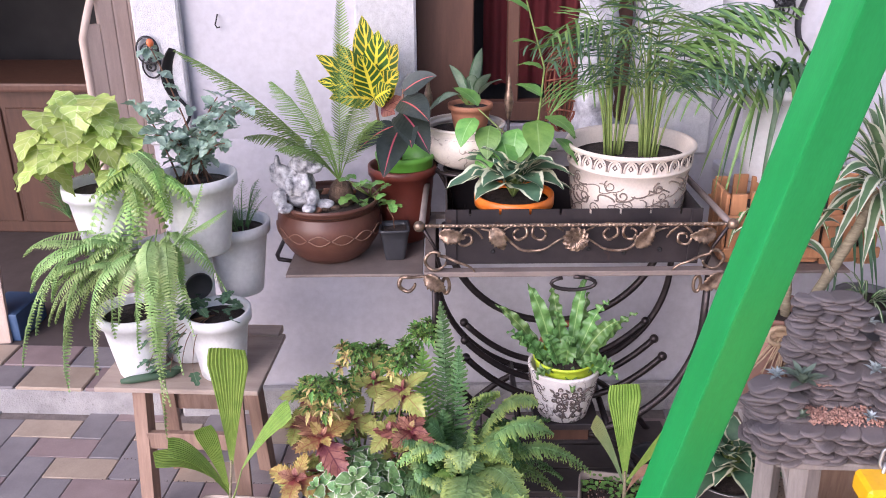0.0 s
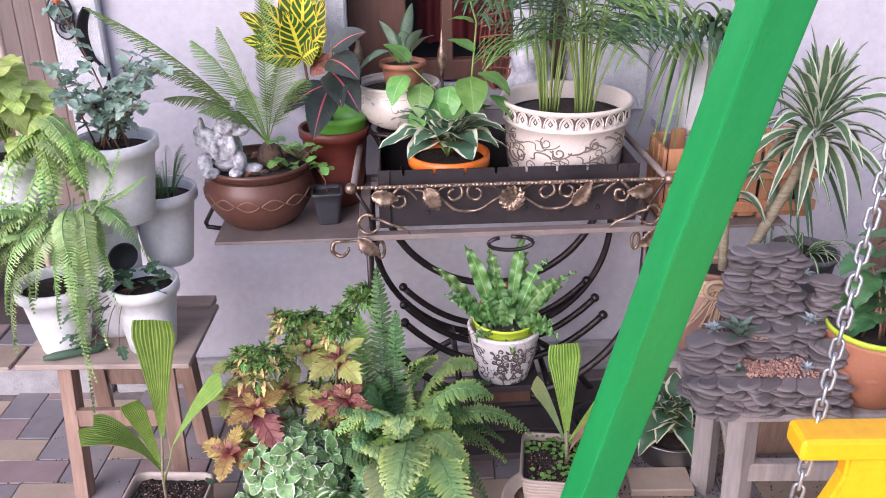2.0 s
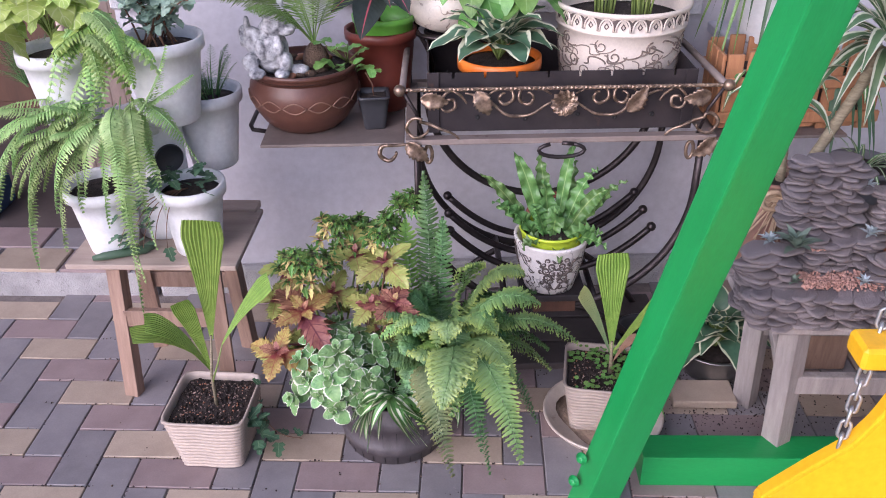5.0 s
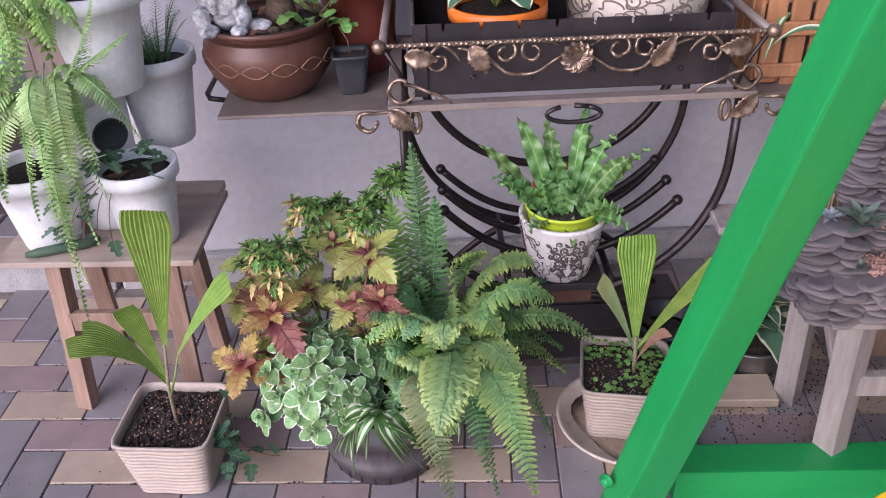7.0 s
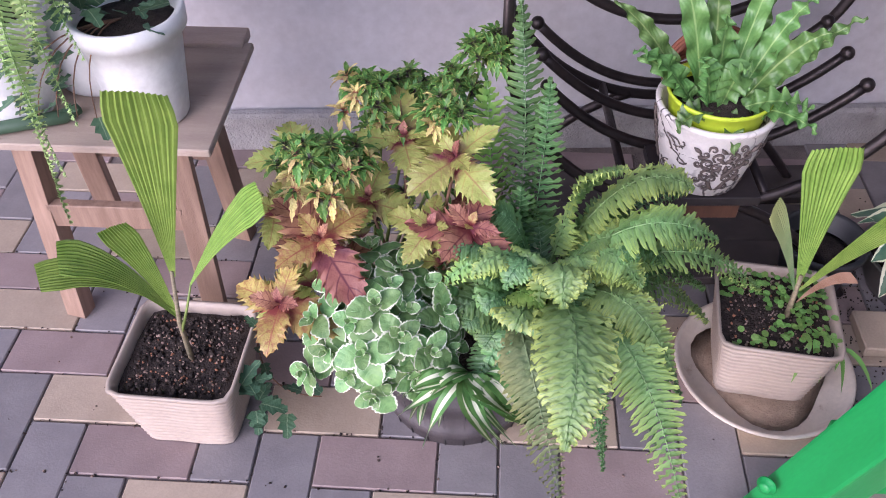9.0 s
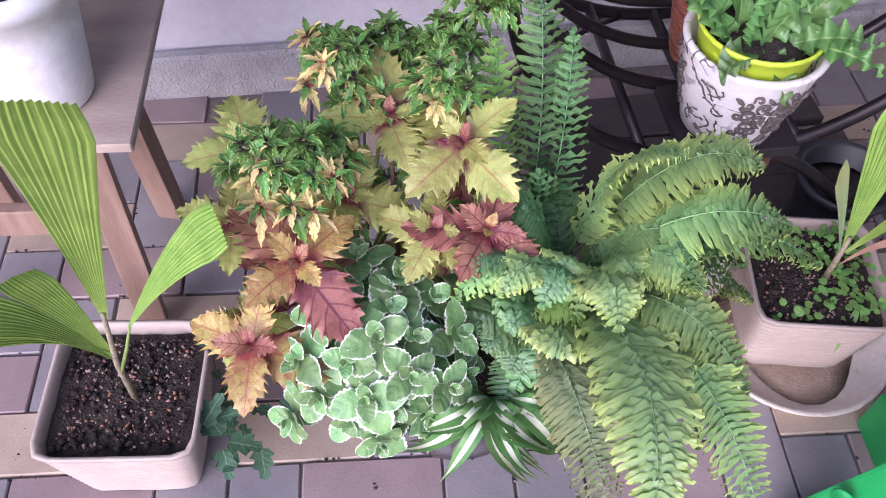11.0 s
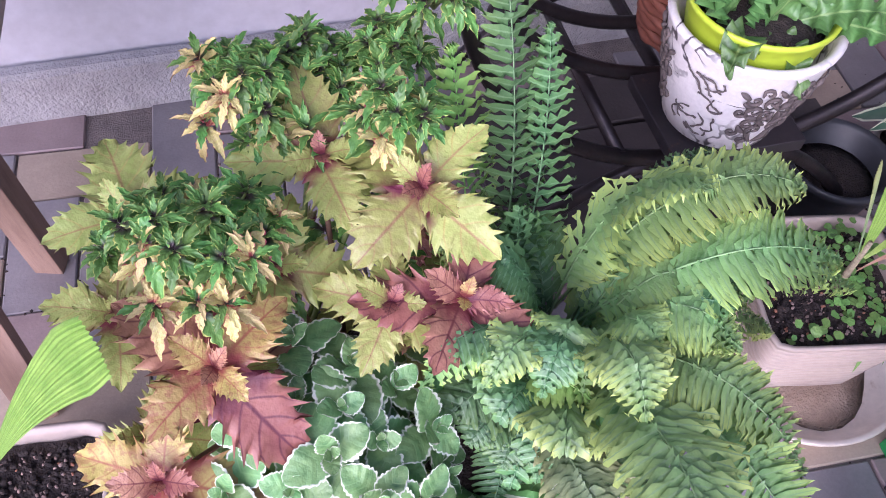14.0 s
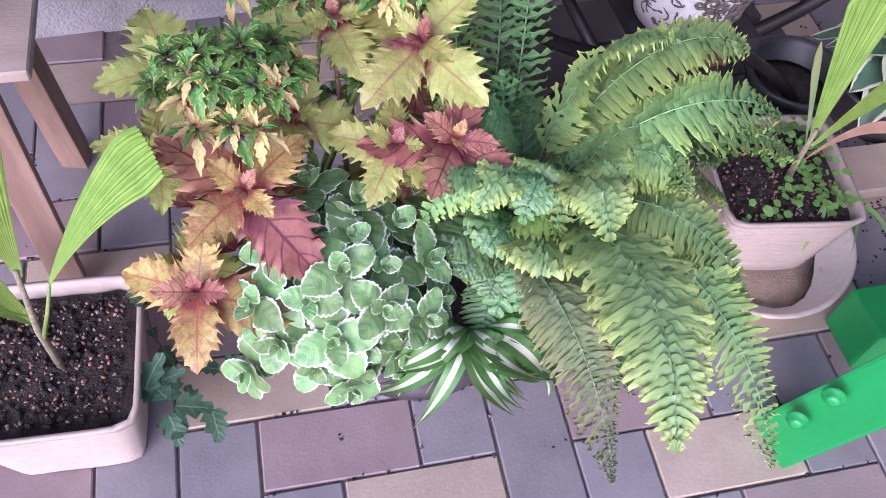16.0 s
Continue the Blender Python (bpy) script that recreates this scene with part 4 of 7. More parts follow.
for x, z, ln, w, ang in ((-0.335, 0.838, 0.066, 0.046, -8), (-0.205, 0.855, 0.066, 0.046, -62), (0.152, 0.798, 0.075, 0.046, 56), (0.345, 0.838, 0.066, 0.046, 188), (-0.372, 0.728, 0.07, 0.045, -40), (0.372, 0.728, 0.07, 0.045, 220)):
    iron_leaf(x, z, ln, w, ang)
flower = mesh_ob("flower_boss", lathe([(0.0001, 0.0), (0.012, 0.0), (0.012, 0.008), (0.007, 0.011), (0.004, 0.008), (0.0001, 0.010)], 20), M_bronze, grill, "bronze daisy boss", pose(0, -0.022, 0.826, 90))
for ring, (rad, cnt, tilt) in enumerate(((0.034, 13, 12), (0.026, 11, 30))):
    for k in range(cnt):
        a = 360 * k / cnt + 9 * ring
        pd = blade((0.006, 0, 0), (rad * 0.6, 0, 0.006), (rad, 0, 0.002), rad * 0.5, "obovate", 6, 4, 0.5)
        mesh_ob("petal", pd[:2], M_bronze, flower, m=pose(0, 0, 0.002 + 0.003 * ring, 0, 0, a) @ pose(0, 0, 0, 0, -tilt * 0.5, 0))
# arcs, legs and log cradle
for y, r, cz, rad, mt in ((0.0, 0.345, 0.585, 0.0105, M_iron), (0.34, 0.345, 0.585, 0.0105, M_iron)):
    lg = [V((-0.345, y, 0.725))] + arc(0, cz, r, 180, 360, 40, y) + [V((0.345, y, 0.725))]
    mesh_ob("leg_arc", tube(lg, rad, 8, flat=0.7), mt, grill, "curved steel leg")
for s in (-1, 1):
    for y in (0.0, 0.34):
        mesh_ob("foot", tube(bez((s * 0.06, y, 0.245), (s * 0.20, y, 0.20), (s * 0.33, y, 0.008), 10), 0.010, 8), M_iron, grill)
    mesh_ob("ring_hook", tube([V((s * 0.318 + 0.009 * math.cos(q), 0.0, 0.69 + 0.022 * math.sin(q))) for q in (2 * math.pi * i / 20 for i in range(20))], 0.0045, 8, True), M_bronze, grill, "hanging bronze ring")
mesh_ob("hoop", tube(arc(0.0, 0.735, 0.318, 180, 360, 44, 0.33), 0.0105, 10), M_iron, grill, "black round bar hoop")
mesh_ob("cross_bar", tube([V((0, 0.0, 0.240)), V((0, 0.34, 0.240))], 0.01, 8), M_iron, grill)
for k, y in enumerate((0.105, 0.205, 0.315)):
    pts = [V((0.272 * t + 0.008, y, 0.285 + 0.135 * abs(t) ** 2.2)) for t in (-1 + 2 * i / 32 for i in range(33))]
    mesh_ob("cradle_bar", tube(pts, 0.0095, 10), M_iron, grill, "black curved log cradle bar")
    for e in (pts[0], pts[-1]):
        mesh_ob("ball_end", lathe([(0.0001, -0.013)] + [(0.013 * math.cos(radians(a)), 0.013 * math.sin(radians(a))) for a in range(-75, 76, 15)] + [(0.0001, 0.013)], 16), M_iron, grill, m=Matrix.Translation(e))
for x in (-0.12, 0.12):
    mesh_ob("tie_bar", tube([V((x, -0.0, 0.262)), V((x, 0.34, 0.262))], 0.009, 8), M_iron, grill)
for x in (-0.014, 0.014):
    mesh_ob("front_handle", tube([V((x * 0 + (0.055 * math.cos(radians(q))), -0.03, 0.708 + 0.018 * math.sin(radians(q)))) for q in (range(120, 421, 20) if x > 0 else range(60, 91, 30))], 0.005, 8), M_iron, grill, "oval iron pull below the shelf")
plate("pot_block", -0.05, 0.06, -0.045, 0.06, 0.252, 0.293, M_darkwood, grill)
plate("pot_board", -0.085, 0.085, -0.06, 0.085, 0.293, 0.311, M_sheet, grill, "dark board laid across the lower bars")


# ---- pots on the brazier ----
G0 = Matrix.Translation((0.382, 2.31, 0)) @ pose(0, 0, 0, 0, 0, 3.4)


def GB(x, y, z):
    return tuple(G0 @ V((x, y, z)))


# big ivory carved planter with areca
areca_pot = pot("carved_planter", (0.54, 2.545, 0.742), 0.137, 0.163, 0.262, M_carve, "large ivory clay planter with dark rubbed relief, on the brazier", belly=[(0.13, 0), (0.137, 0.004), (0.146, 0.08), (0.155, 0.17), (0.159, 0.205), (0.163, 0.207), (0.163, 0.212), (0.160, 0.214), (0.163, 0.248), (0.170, 0.251), (0.171, 0.258), (0.169, 0.262)], soil=0.84)
# frieze of pointed arches under the rim
tri0 = None
for k in range(26):
    a = 360 * k / 26
    m = pose(0, 0, 0.232, 0, 0, a) @ pose(0.1625, 0, 0)
    arch = tube([V((0, 0.0165 * math.cos(radians(q)), -0.014 + 0.030 * math.sin(radians(q)) ** 0.8)) for q in range(0, 181, 15)], 0.0022, 5)
    fill = ([V((0.001, -0.017, 0.016)), V((0.001, 0.0, -0.012)), V((0.001, 0.017, 0.016)), V((-0.004, -0.017, 0.016)), V((-0.004, 0, -0.012)), V((-0.004, 0.017, 0.016))], [(0, 1, 2), (3, 5, 4), (0, 3, 4, 1), (1, 4, 5, 2), (2, 5, 3, 0)])
    mesh_ob("arch_motif", fill, M_ink, areca_pot, m=pose(0, 0, 0.232, 0, 0, a + 360 / 52) @ pose(0.1615, 0, 0), smooth=False)
    mesh_ob("arch_motif", arch, M_carve, areca_pot, m=m)
    mesh_ob("arch_motif", tube([V((0, 0, -0.008)), V((0, 0.005, -0.002)), V((0, 0, 0.006)), V((0, -0.005, -0.002))], 0.0018, 5, True), M_ink, areca_pot, m=m)
rg = random.Random(5)
for k in range(96):
    a = 170 + 200 * ((k * 0.381966) % 1.0)
    z0 = 0.025 + 0.165 * ((k * 0.754878) % 1.0)
    pts = []
    curl = k % 3 == 0
    for i in range(18):
        t = i / 17
        if curl:
            q = 0.016 * (1 - 0.7 * t)
            da, dz = q * math.cos(7.5 * t + k) / 0.15, q * math.sin(7.5 * t + k)
        else:
            da, dz = (0.055 * t + 0.008 * math.sin(8 * t + k)) / 0.15, 0.010 * math.sin(5.5 * t + k * 1.7)
        zz = min(0.2, max(0.012, z0 + dz))
        q = 0.1378 + 0.105 * zz + (0.0006 if zz < 0.19 else 0.0)
        aa = radians(a) + da
        pts.append(V((q * math.cos(aa), q * math.sin(aa), zz)))
    mesh_ob("relief_line", tube(pts, 0.0013 + 0.0007 * (k % 2), 6), M_inkbrown, areca_pot)

# orange nursery pot with the margined hosta
hosta_pot = pot("nursery_pot", (0.235, 2.44, 0.742), 0.075, 0.097, 0.150, M_orange, "bright orange plastic nursery pot in the fire box", rim=0.006, rim_h=0.03, soil=0.9)
# damask pot with lime liner and crinkled fern
damask = pot("damask_pot", (0.376, 2.315, 0.312), 0.068, 0.092, 0.150, M_damask, "white clay pot with black damask relief, holding a lime liner", belly=[(0.060, 0), (0.066, 0.004), (0.074, 0.04), (0.083, 0.08), (0.090, 0.12), (0.093, 0.136), (0.096, 0.142), (0.097, 0.147), (0.094, 0.150)], soil=0.62)
mesh_ob("liner", lathe([(0.062, 0.06), (0.076, 0.140), (0.079, 0.164), (0.083, 0.165), (0.0835, 0.171), (0.081, 0.173), (0.077, 0.167), (0.070, 0.140)], 40, caps=False), M_lime, damask, "lime green plastic liner")
mesh_ob("soil", lathe([(0.074, 0.150), (0.03, 0.155), (0.0001, 0.156)], 26, 0.02), M_soil, damask, "dark potting soil")


def on_pot(px, pz, face):
    q = 0.0608 + 0.033 * min(1.0, pz / 0.136) ** 0.85 + 0.0010 + (0.0022 if 0.02 < pz < 0.12 else 0)
    aa = radians(face) + px / q
    return V((q * math.cos(aa), q * math.sin(aa), pz))


def scroll(face, cx, cz, r, a0, turns, s, thick):
    pts = []
    for i in range(23):
        t = i / 22
        w = radians(a0 + 360 * turns * t)
        pts.append(on_pot(s * (cx + r * (1 - 0.8 * t) * math.cos(w)), cz + r * (1 - 0.8 * t) * math.sin(w), face))
    mesh_ob("relief_scroll", tube(pts, [thick * (0.45 + 1.1 * math.sin(math.pi * min(1, i / 22 + 0.15))) for i in range(23)], 6), M_ink, damask)


def petal(face, x0, z0, x1, z1, wide, s):
    """A filled comma of the black pattern."""
    pts = bez((x0, z0, 0), ((x0 + x1) / 2 + wide, (z0 + z1) / 2, 0), (x1, z1, 0), 8)
    mesh_ob("relief_petal", tube([on_pot(s * p.x, p.y, face) for p in pts], [0.0008 + 0.0026 * math.sin(math.pi * i / 8) for i in range(9)], 6), M_ink, damask)


for face in (-84, 36, 156):
    for s in (-1, 1):
        for cx, cz, r, a0, tn in ((0.011, 0.050, 0.010, -90, 1.3), (0.023, 0.062, 0.010, 200, -1.3), (0.010, 0.078, 0.009, 90, -1.2), (0.026, 0.086, 0.011, 250, 1.4), (0.012, 0.102, 0.010, -70, 1.3), (0.034, 0.106, 0.008, 20, -1.2), (0.040, 0.082, 0.007, 180, 1.1), (0.016, 0.030, 0.008, 90, 1.2), (0.024, 0.118, 0.007, -30, 1.1), (0.034, 0.045, 0.007, 120, 1.2)):
            scroll(face, cx, cz, r, a0, tn, s, 0.0015)
        for x0, z0, x1, z1, wd in ((0.0, 0.020, 0.012, 0.045, 0.008), (0.002, 0.058, 0.016, 0.074, 0.006), (0.001, 0.088, 0.014, 0.100, -0.005), (0.018, 0.044, 0.032, 0.058, 0.005), (0.018, 0.074, 0.034, 0.076, 0.0), (0.030, 0.094, 0.044, 0.100, 0.004), (0.0, 0.112, 0.012, 0.122, 0.004), (0.040, 0.108, 0.054, 0.116, 0.0), (0.003, 0.066, 0.003, 0.084, 0.005)):
            petal(face, x0, z0, x1, z1, wd, s)
rv = random.Random(6)
for face in (-144, -24, 96):
    for k in range(13):
        x, z = rv.uniform(-0.026, 0.026), rv.uniform(0.02, 0.11)
        pts, w = [], rv.uniform(0, 6.28)
        for i in range(10):
            pts.append(on_pot(x, min(0.118, max(0.014, z)), face))
            w += rv.uniform(-0.9, 0.9)
            x, z = x + 0.0042 * math.cos(w), z + 0.0042 * math.sin(w)
        mesh_ob("relief_vein", tube(pts, [rv.uniform(0.0006, 0.0015) for _ in pts], 5), M_ink, damask)

# cream bowl with plants at the window
bowl = pot("cream_bowl", (0.10, 2.66, 0.895), 0.06, 0.115, 0.125, M_cream, "cream glazed bowl with a brown crackle line, on a forged stand", belly=[(0.045, 0), (0.055, 0.004), (0.085, 0.02), (0.108, 0.05), (0.116, 0.075), (0.112, 0.095), (0.100, 0.105), (0.100, 0.112), (0.112, 0.118), (0.114, 0.123), (0.110, 0.125)], soil=0.82)
stand = thing("pot_stand", (0.10, 2.655, 0.0), "dark forged plant stand standing in the brazier", "plant stand")
for k in range(3):
    a = radians(90 + 120 * k)
    mesh_ob("leg", tube(bez((0.05 * math.cos(a), -0.02 + 0.03 * math.sin(a), 0.742), (0.03 * math.cos(a), 0.03 * math.sin(a), 0.82), (0.09 * math.cos(a), 0.09 * math.sin(a), 0.90), 14), 0.006, 8), M_iron, stand)
mesh_ob("ring", tube([V((0.09 * math.cos(q), 0.09 * math.sin(q), 0.893)) for q in (2 * math.pi * i / 32 for i in range(32))], 0.006, 8, True), M_iron, stand)
mesh_ob("ring", tube([V((0.058 * math.cos(q), 0.058 * math.sin(q), 0.888)) for q in (2 * math.pi * i / 32 for i in range(32))], 0.005, 8, True), M_iron, stand)
for x in (-0.10, 0.12):
    f = mesh_ob("finial", lathe([(0.004, 0), (0.008, 0.02), (0.013, 0.045), (0.011, 0.07), (0.006, 0.085), (0.004, 0.11), (0.0001, 0.125)], 16), M_bronze, stand, "gilded bud finial")
    f.matrix_basis = pose(x, -0.02, 1.035)
    mesh_ob("finial_rod", tube([V((x * 0.8, 0, 0.893)), V((x, -0.02, 0.98)), V((x, -0.02, 1.036))], 0.004, 6), M_iron, stand)
terra = pot("nursery_pot", (0.115, 2.655, 1.0), 0.045, 0.058, 0.075, M_terracotta, "small terracotta coloured pot standing in the cream bowl", rim=0.004, rim_h=0.014)

# brown clay bowl with cycas and figurine
cyc_pot = pot("clay_bowl", (-0.262, 2.485, 0.694), 0.09, 0.14, 0.165, M_brownclay, "wide brown clay bowl with scratched leaf band, on the side tray", belly=[(0.075, 0), (0.085, 0.003), (0.110, 0.025), (0.132, 0.06), (0.141, 0.095), (0.137, 0.120), (0.126, 0.138), (0.124, 0.146), (0.134, 0.152), (0.139, 0.158), (0.137, 0.165)], soil=0.90)
for k in range(14):
    for s in (-1, 1):
        a0 = 360 * k / 14
        pts = []
        for i in range(9):
            t = i / 8
            z = 0.088 + s * 0.014 * math.sin(math.pi * t)
            q = 0.1415 - 0.010 * ((z - 0.095) / 0.03) ** 2
            aa = radians(a0 + 24 * t)
            pts.append(V((q * math.cos(aa), q * math.sin(aa), z)))
        mesh_ob("relief_line", tube(pts, 0.0016, 5), M_claylight, cyc_pot)
mesh_ob("caudex", lathe([(0.022, 0), (0.032, 0.012), (0.034, 0.03), (0.026, 0.052), (0.014, 0.066), (0.0001, 0.07)], 18, 0.06), M_caudex, cyc_pot, "scaly brown cycas caudex", pose(0.035, -0.005, 0.146))
for k in range(16):
    a = k * 2.4
    st = mesh_ob("bark_chip", lathe([(0.0001, 0), (0.014, 0.002), (0.016, 0.008), (0.009, 0.014), (0.0001, 0.016)], 7, 0.2), M_caudex if k % 3 else M_terracotta, cyc_pot, m=pose((0.05 + 0.045 * (k % 4) / 4) * math.cos(a), (0.05 + 0.045 * (k % 4) / 4) * math.sin(a), 0.147, 20 * math.sin(k), 15, k * 40) @ Matrix.Diagonal((1.3, 0.8, 1, 1)))

# plaster dragon, one plain mesh
bm = bmesh.new()
for x, y, z, rx, ry, rz in ((0, 0, 0.045, 0.034, 0.030, 0.046), (0.012, -0.012, 0.102, 0.027, 0.026, 0.023), (0.034, -0.020, 0.094, 0.018, 0.018, 0.012), (-0.010, -0.006, 0.132, 0.006, 0.005, 0.018), (0.020, 0.004, 0.130, 0.006, 0.005, 0.016), (-0.034, -0.002, 0.070, 0.020, 0.014, 0.028), (-0.042, -0.020, 0.030, 0.017, 0.017, 0.020), (0.028, -0.028, 0.030, 0.014, 0.018, 0.024), (-0.030, -0.040, 0.012, 0.017, 0.022, 0.010), (0.020, -0.046, 0.012, 0.015, 0.022, 0.010), (0.050, -0.020, 0.012, 0.022, 0.016, 0.011), (-0.005, 0.012, 0.085, 0.020, 0.018, 0.020), (-0.014, -0.004, 0.138, 0.008, 0.005, 0.022), (0.026, 0.002, 0.136, 0.007, 0.005, 0.020), (0.046, -0.026, 0.098, 0.008, 0.012, 0.006), (-0.044, 0.004, 0.092, 0.007, 0.016, 0.026), (-0.056, 0.004, 0.076, 0.006, 0.014, 0.022), (0.018, -0.030, 0.062, 0.010, 0.012, 0.020), (-0.018, -0.030, 0.058, 0.011, 0.012, 0.022), (0.0, -0.028, 0.058, 0.016, 0.010, 0.024)):
    r = bmesh.ops.create_icosphere(bm, subdivisions=3, radius=1.0, matrix=Matrix.Translation((x, y, z)) @ Matrix.Diagonal((rx, ry, rz, 1)))
    for v in r["verts"]:
        v.co += v.co.normalized() * (0.003 * noise.noise(v.co * 90) + 0.0022 * noise.noise(v.co * 260))
drg = tagged(part("dragon_figurine", bm, M_dragon, None, "", pose(-0.325, 2.435, 0.845, 0, 0, 8) @ Matrix.Scale(1.22, 4), True), "small grey washed plaster dragon figurine sitting in the bowl", "figurine")
fuse = drg.modifiers.new("fuse", "REMESH")
fuse.mode, fuse.voxel_size, fuse.use_smooth_shade = "VOXEL", 0.0024, True

# red pots and black pot on the tray
redpot = pot("plastic_pot", (-0.075, 2.625, 0.694), 0.070, 0.092, 0.215, M_redplastic, "tall brick red plastic pot with a green inner pot", rim=0.004, rim_h=0.025)
mesh_ob("inner_pot", lathe([(0.07, 0.15), (0.078, 0.235), (0.082, 0.236), (0.083, 0.252), (0.079, 0.253), (0.072, 0.20)], 36, caps=False), M_greenplastic, redpot, "bright green inner pot rim", pose(0.01, -0.01, 0))
blackpot = thing("square_pot", (-0.083, 2.465, 0.694), "small square black nursery pot with a seedling", "plant pot", turn=8)


def square_pot(t, w0, w1, h, material, soil_z, ridges=0, rnd=0.2):
    """A square tapered pot with rounded corners, horizontal ridges, lip and soil."""
    n = 48
    def ring(w, z):
        out = []
        for i in range(n):
            a = 2 * math.pi * i / n
            c, s = math.cos(a), math.sin(a)
            k = (abs(c) ** (2 / rnd) + abs(s) ** (2 / rnd)) ** (-rnd / 2)
            out.append(V((w / 2 * k * c, w / 2 * k * s, z)))
        return out
    rings = [ring(w0 * 0.95, 0), ring(w0, 0.004)]
    steps = max(3, ridges * 6)
    for i in range(1, steps):
        t_ = i / steps
        wob = 0.0016 * math.sin(2 * math.pi * ridges * t_) if ridges else 0.0
        rings.append([V((p.x, p.y, p.z + (0.0015 * math.sin(6 * math.atan2(p.y, p.x)) if ridges else 0))) for p in ring(w0 + (w1 - w0) * t_ + 2 * wob, h * t_)])
    rings += [ring(w1, h - 0.008), ring(w1 + 0.004, h - 0.007), ring(w1 + 0.005, h), ring(w1 - 0.006, h), ring(w1 - 0.012, h - 0.01), ring(w1 - 0.018, soil_z - 0.01)]
    verts = [v for r in rings for v in r]
    faces = [(k * n + i, k * n + (i + 1) % n, (k + 1) * n + (i + 1) % n, (k + 1) * n + i) for k in range(len(rings) - 1) for i in range(n)]
    faces.append(tuple(range(n - 1, -1, -1)))
    mesh_ob("body", (verts, faces), material, t)
    ws = w0 + (w1 - w0) * soil_z / h - 0.012
    sr = [ring(ws * q, soil_z + 0.003 * (1 - q)) for q in (1.0, 0.75, 0.5, 0.25, 0.02)]
    sv = [V((p.x, p.y, p.z + 0.005 * noise.noise(p * 40))) for r in sr for p in r]
    mesh_ob("soil", (sv, [(k * n + i, k * n + (i + 1) % n, (k + 1) * n + (i + 1) % n, (k + 1) * n + i) for k in range(4) for i in range(n)]), M_soil, t, "crumbly dark potting soil")


square_pot(blackpot, 0.055, 0.078, 0.09, M_blackplastic, 0.08, 0, 0.25)

# ---- white stacked planters on the stool ----
tower = []
for k, (x, y, z, r0, r1, h) in enumerate(((-0.560, 2.33, 0.765, 0.066, 0.094, 0.205), (-0.795, 2.31, 0.765, 0.062, 0.090, 0.185), (-0.515, 2.46, 0.590, 0.060, 0.086, 0.205), (-0.525, 2.265, 0.4405, 0.058, 0.080, 0.185), (-0.745, 2.265, 0.4405, 0.058, 0.088, 0.185), (-0.675, 2.35, 0.600, 0.060, 0.085, 0.165))):
    tower.append(pot("stacking_planter", (x, y, z), r0, r1, h, M_white, ("white plastic stacking planter lobe with a wide lip", "scuffed white plastic planter standing on the plywood stool")[k in (3, 4)], rim=0.006, rim_h=0.03, group="white stacked planters"))
core = thing("planter_core", (-0.64, 2.37, 0.4405), "white plastic core that carries the stacked planters", "plant pot", "white stacked planters")
mesh_ob("body", lathe([(0.07, 0), (0.072, 0.003), (0.078, 0.33), (0.06, 0.34), (0.0001, 0.34)], 36), M_white, core)
mesh_ob("opening", lathe([(0.034, 0), (0.038, 0.004), (0.034, 0.008), (0.026, -0.03), (0.0001, -0.035)], 28), M_blackplastic, core, "dark round planting opening", pose(0.055, -0.055, 0.225, 90, 0, 40))
stick = thing("garden_peg", (-0.70, 2.205, 0.4405), "dark green plastic peg lying on the stool", "peg", turn=14)
mesh_ob("body", tube([V((-0.075, 0, 0.009)), V((-0.05, 0, 0.011)), V((0.05, 0.012, 0.012)), V((0.07, 0.03, 0.012))], [0.006, 0.0105, 0.0115, 0.009], 10), surface("dull_green_plastic", (0.04, 0.09, 0.05), (0.07, 0.13, 0.08), 9.0, 90.0, 0.5, relief=0.1), stick)

# ---- pots on the paving ----
potA = thing("ribbed_pot", (-0.466, 2.008, 0.0), "square beige ribbed plastic pot with a young fan palm", "plant pot", "ribbed square pots", turn=-2)
square_pot(potA, 0.152, 0.200, 0.160, M_beige, 0.140, 14)
saucer = thing("plant_saucer", (0.520, 2.130, 0.0), "wide cream plastic saucer, stained with dried soil", "saucer")
mesh_ob("body", lathe([(0.130, 0), (0.135, 0.003), (0.152, 0.026), (0.157, 0.030), (0.155, 0.034), (0.148, 0.031), (0.134, 0.011), (0.0001, 0.010)], 52), M_saucer, saucer)
mesh_ob("dry_soil", lathe([(0.115, 0.0115), (0.07, 0.014), (0.0001, 0.0145)], 30, 0.12), surface("sandy_soil_crust", (0.30, 0.21, 0.15), (0.46, 0.34, 0.25), 30.0, 260.0, 0.95, relief=0.8, dirt=(0.16, 0.10, 0.08), dist=0.004), saucer, "dried sandy soil")
potB = thing("ribbed_pot", (0.512, 2.145, 0.0125), "square beige ribbed plastic pot with fan palm, in a saucer", "plant pot", "ribbed square pots", turn=-7)
square_pot(potB, 0.150, 0.196, 0.152, M_beige, 0.132, 14)
barrel = thing("barrel_planter", (-0.022, 2.072, 0.0), "dark half barrel planter filled with coleus and ferns", "planter")
mesh_ob("body", lathe([(0.118, 0), (0.124, 0.004), (0.132, 0.035), (0.135, 0.036), (0.140, 0.068), (0.137, 0.069), (0.145, 0.125), (0.149, 0.126), (0.153, 0.160), (0.150, 0.161), (0.152, 0.195), (0.146, 0.198), (0.140, 0.18), (0.0001, 0.175)], 52), M_barrel, barrel)
for k in range(26):
    a = radians(360 * k / 26)
    mesh_ob("stave_groove", tube([V((0.1265 * math.cos(a), 0.1265 * math.sin(a), 0.008)), V((0.1535 * math.cos(a), 0.1535 * math.sin(a), 0.19))], 0.0016, 5), M_black, barrel)
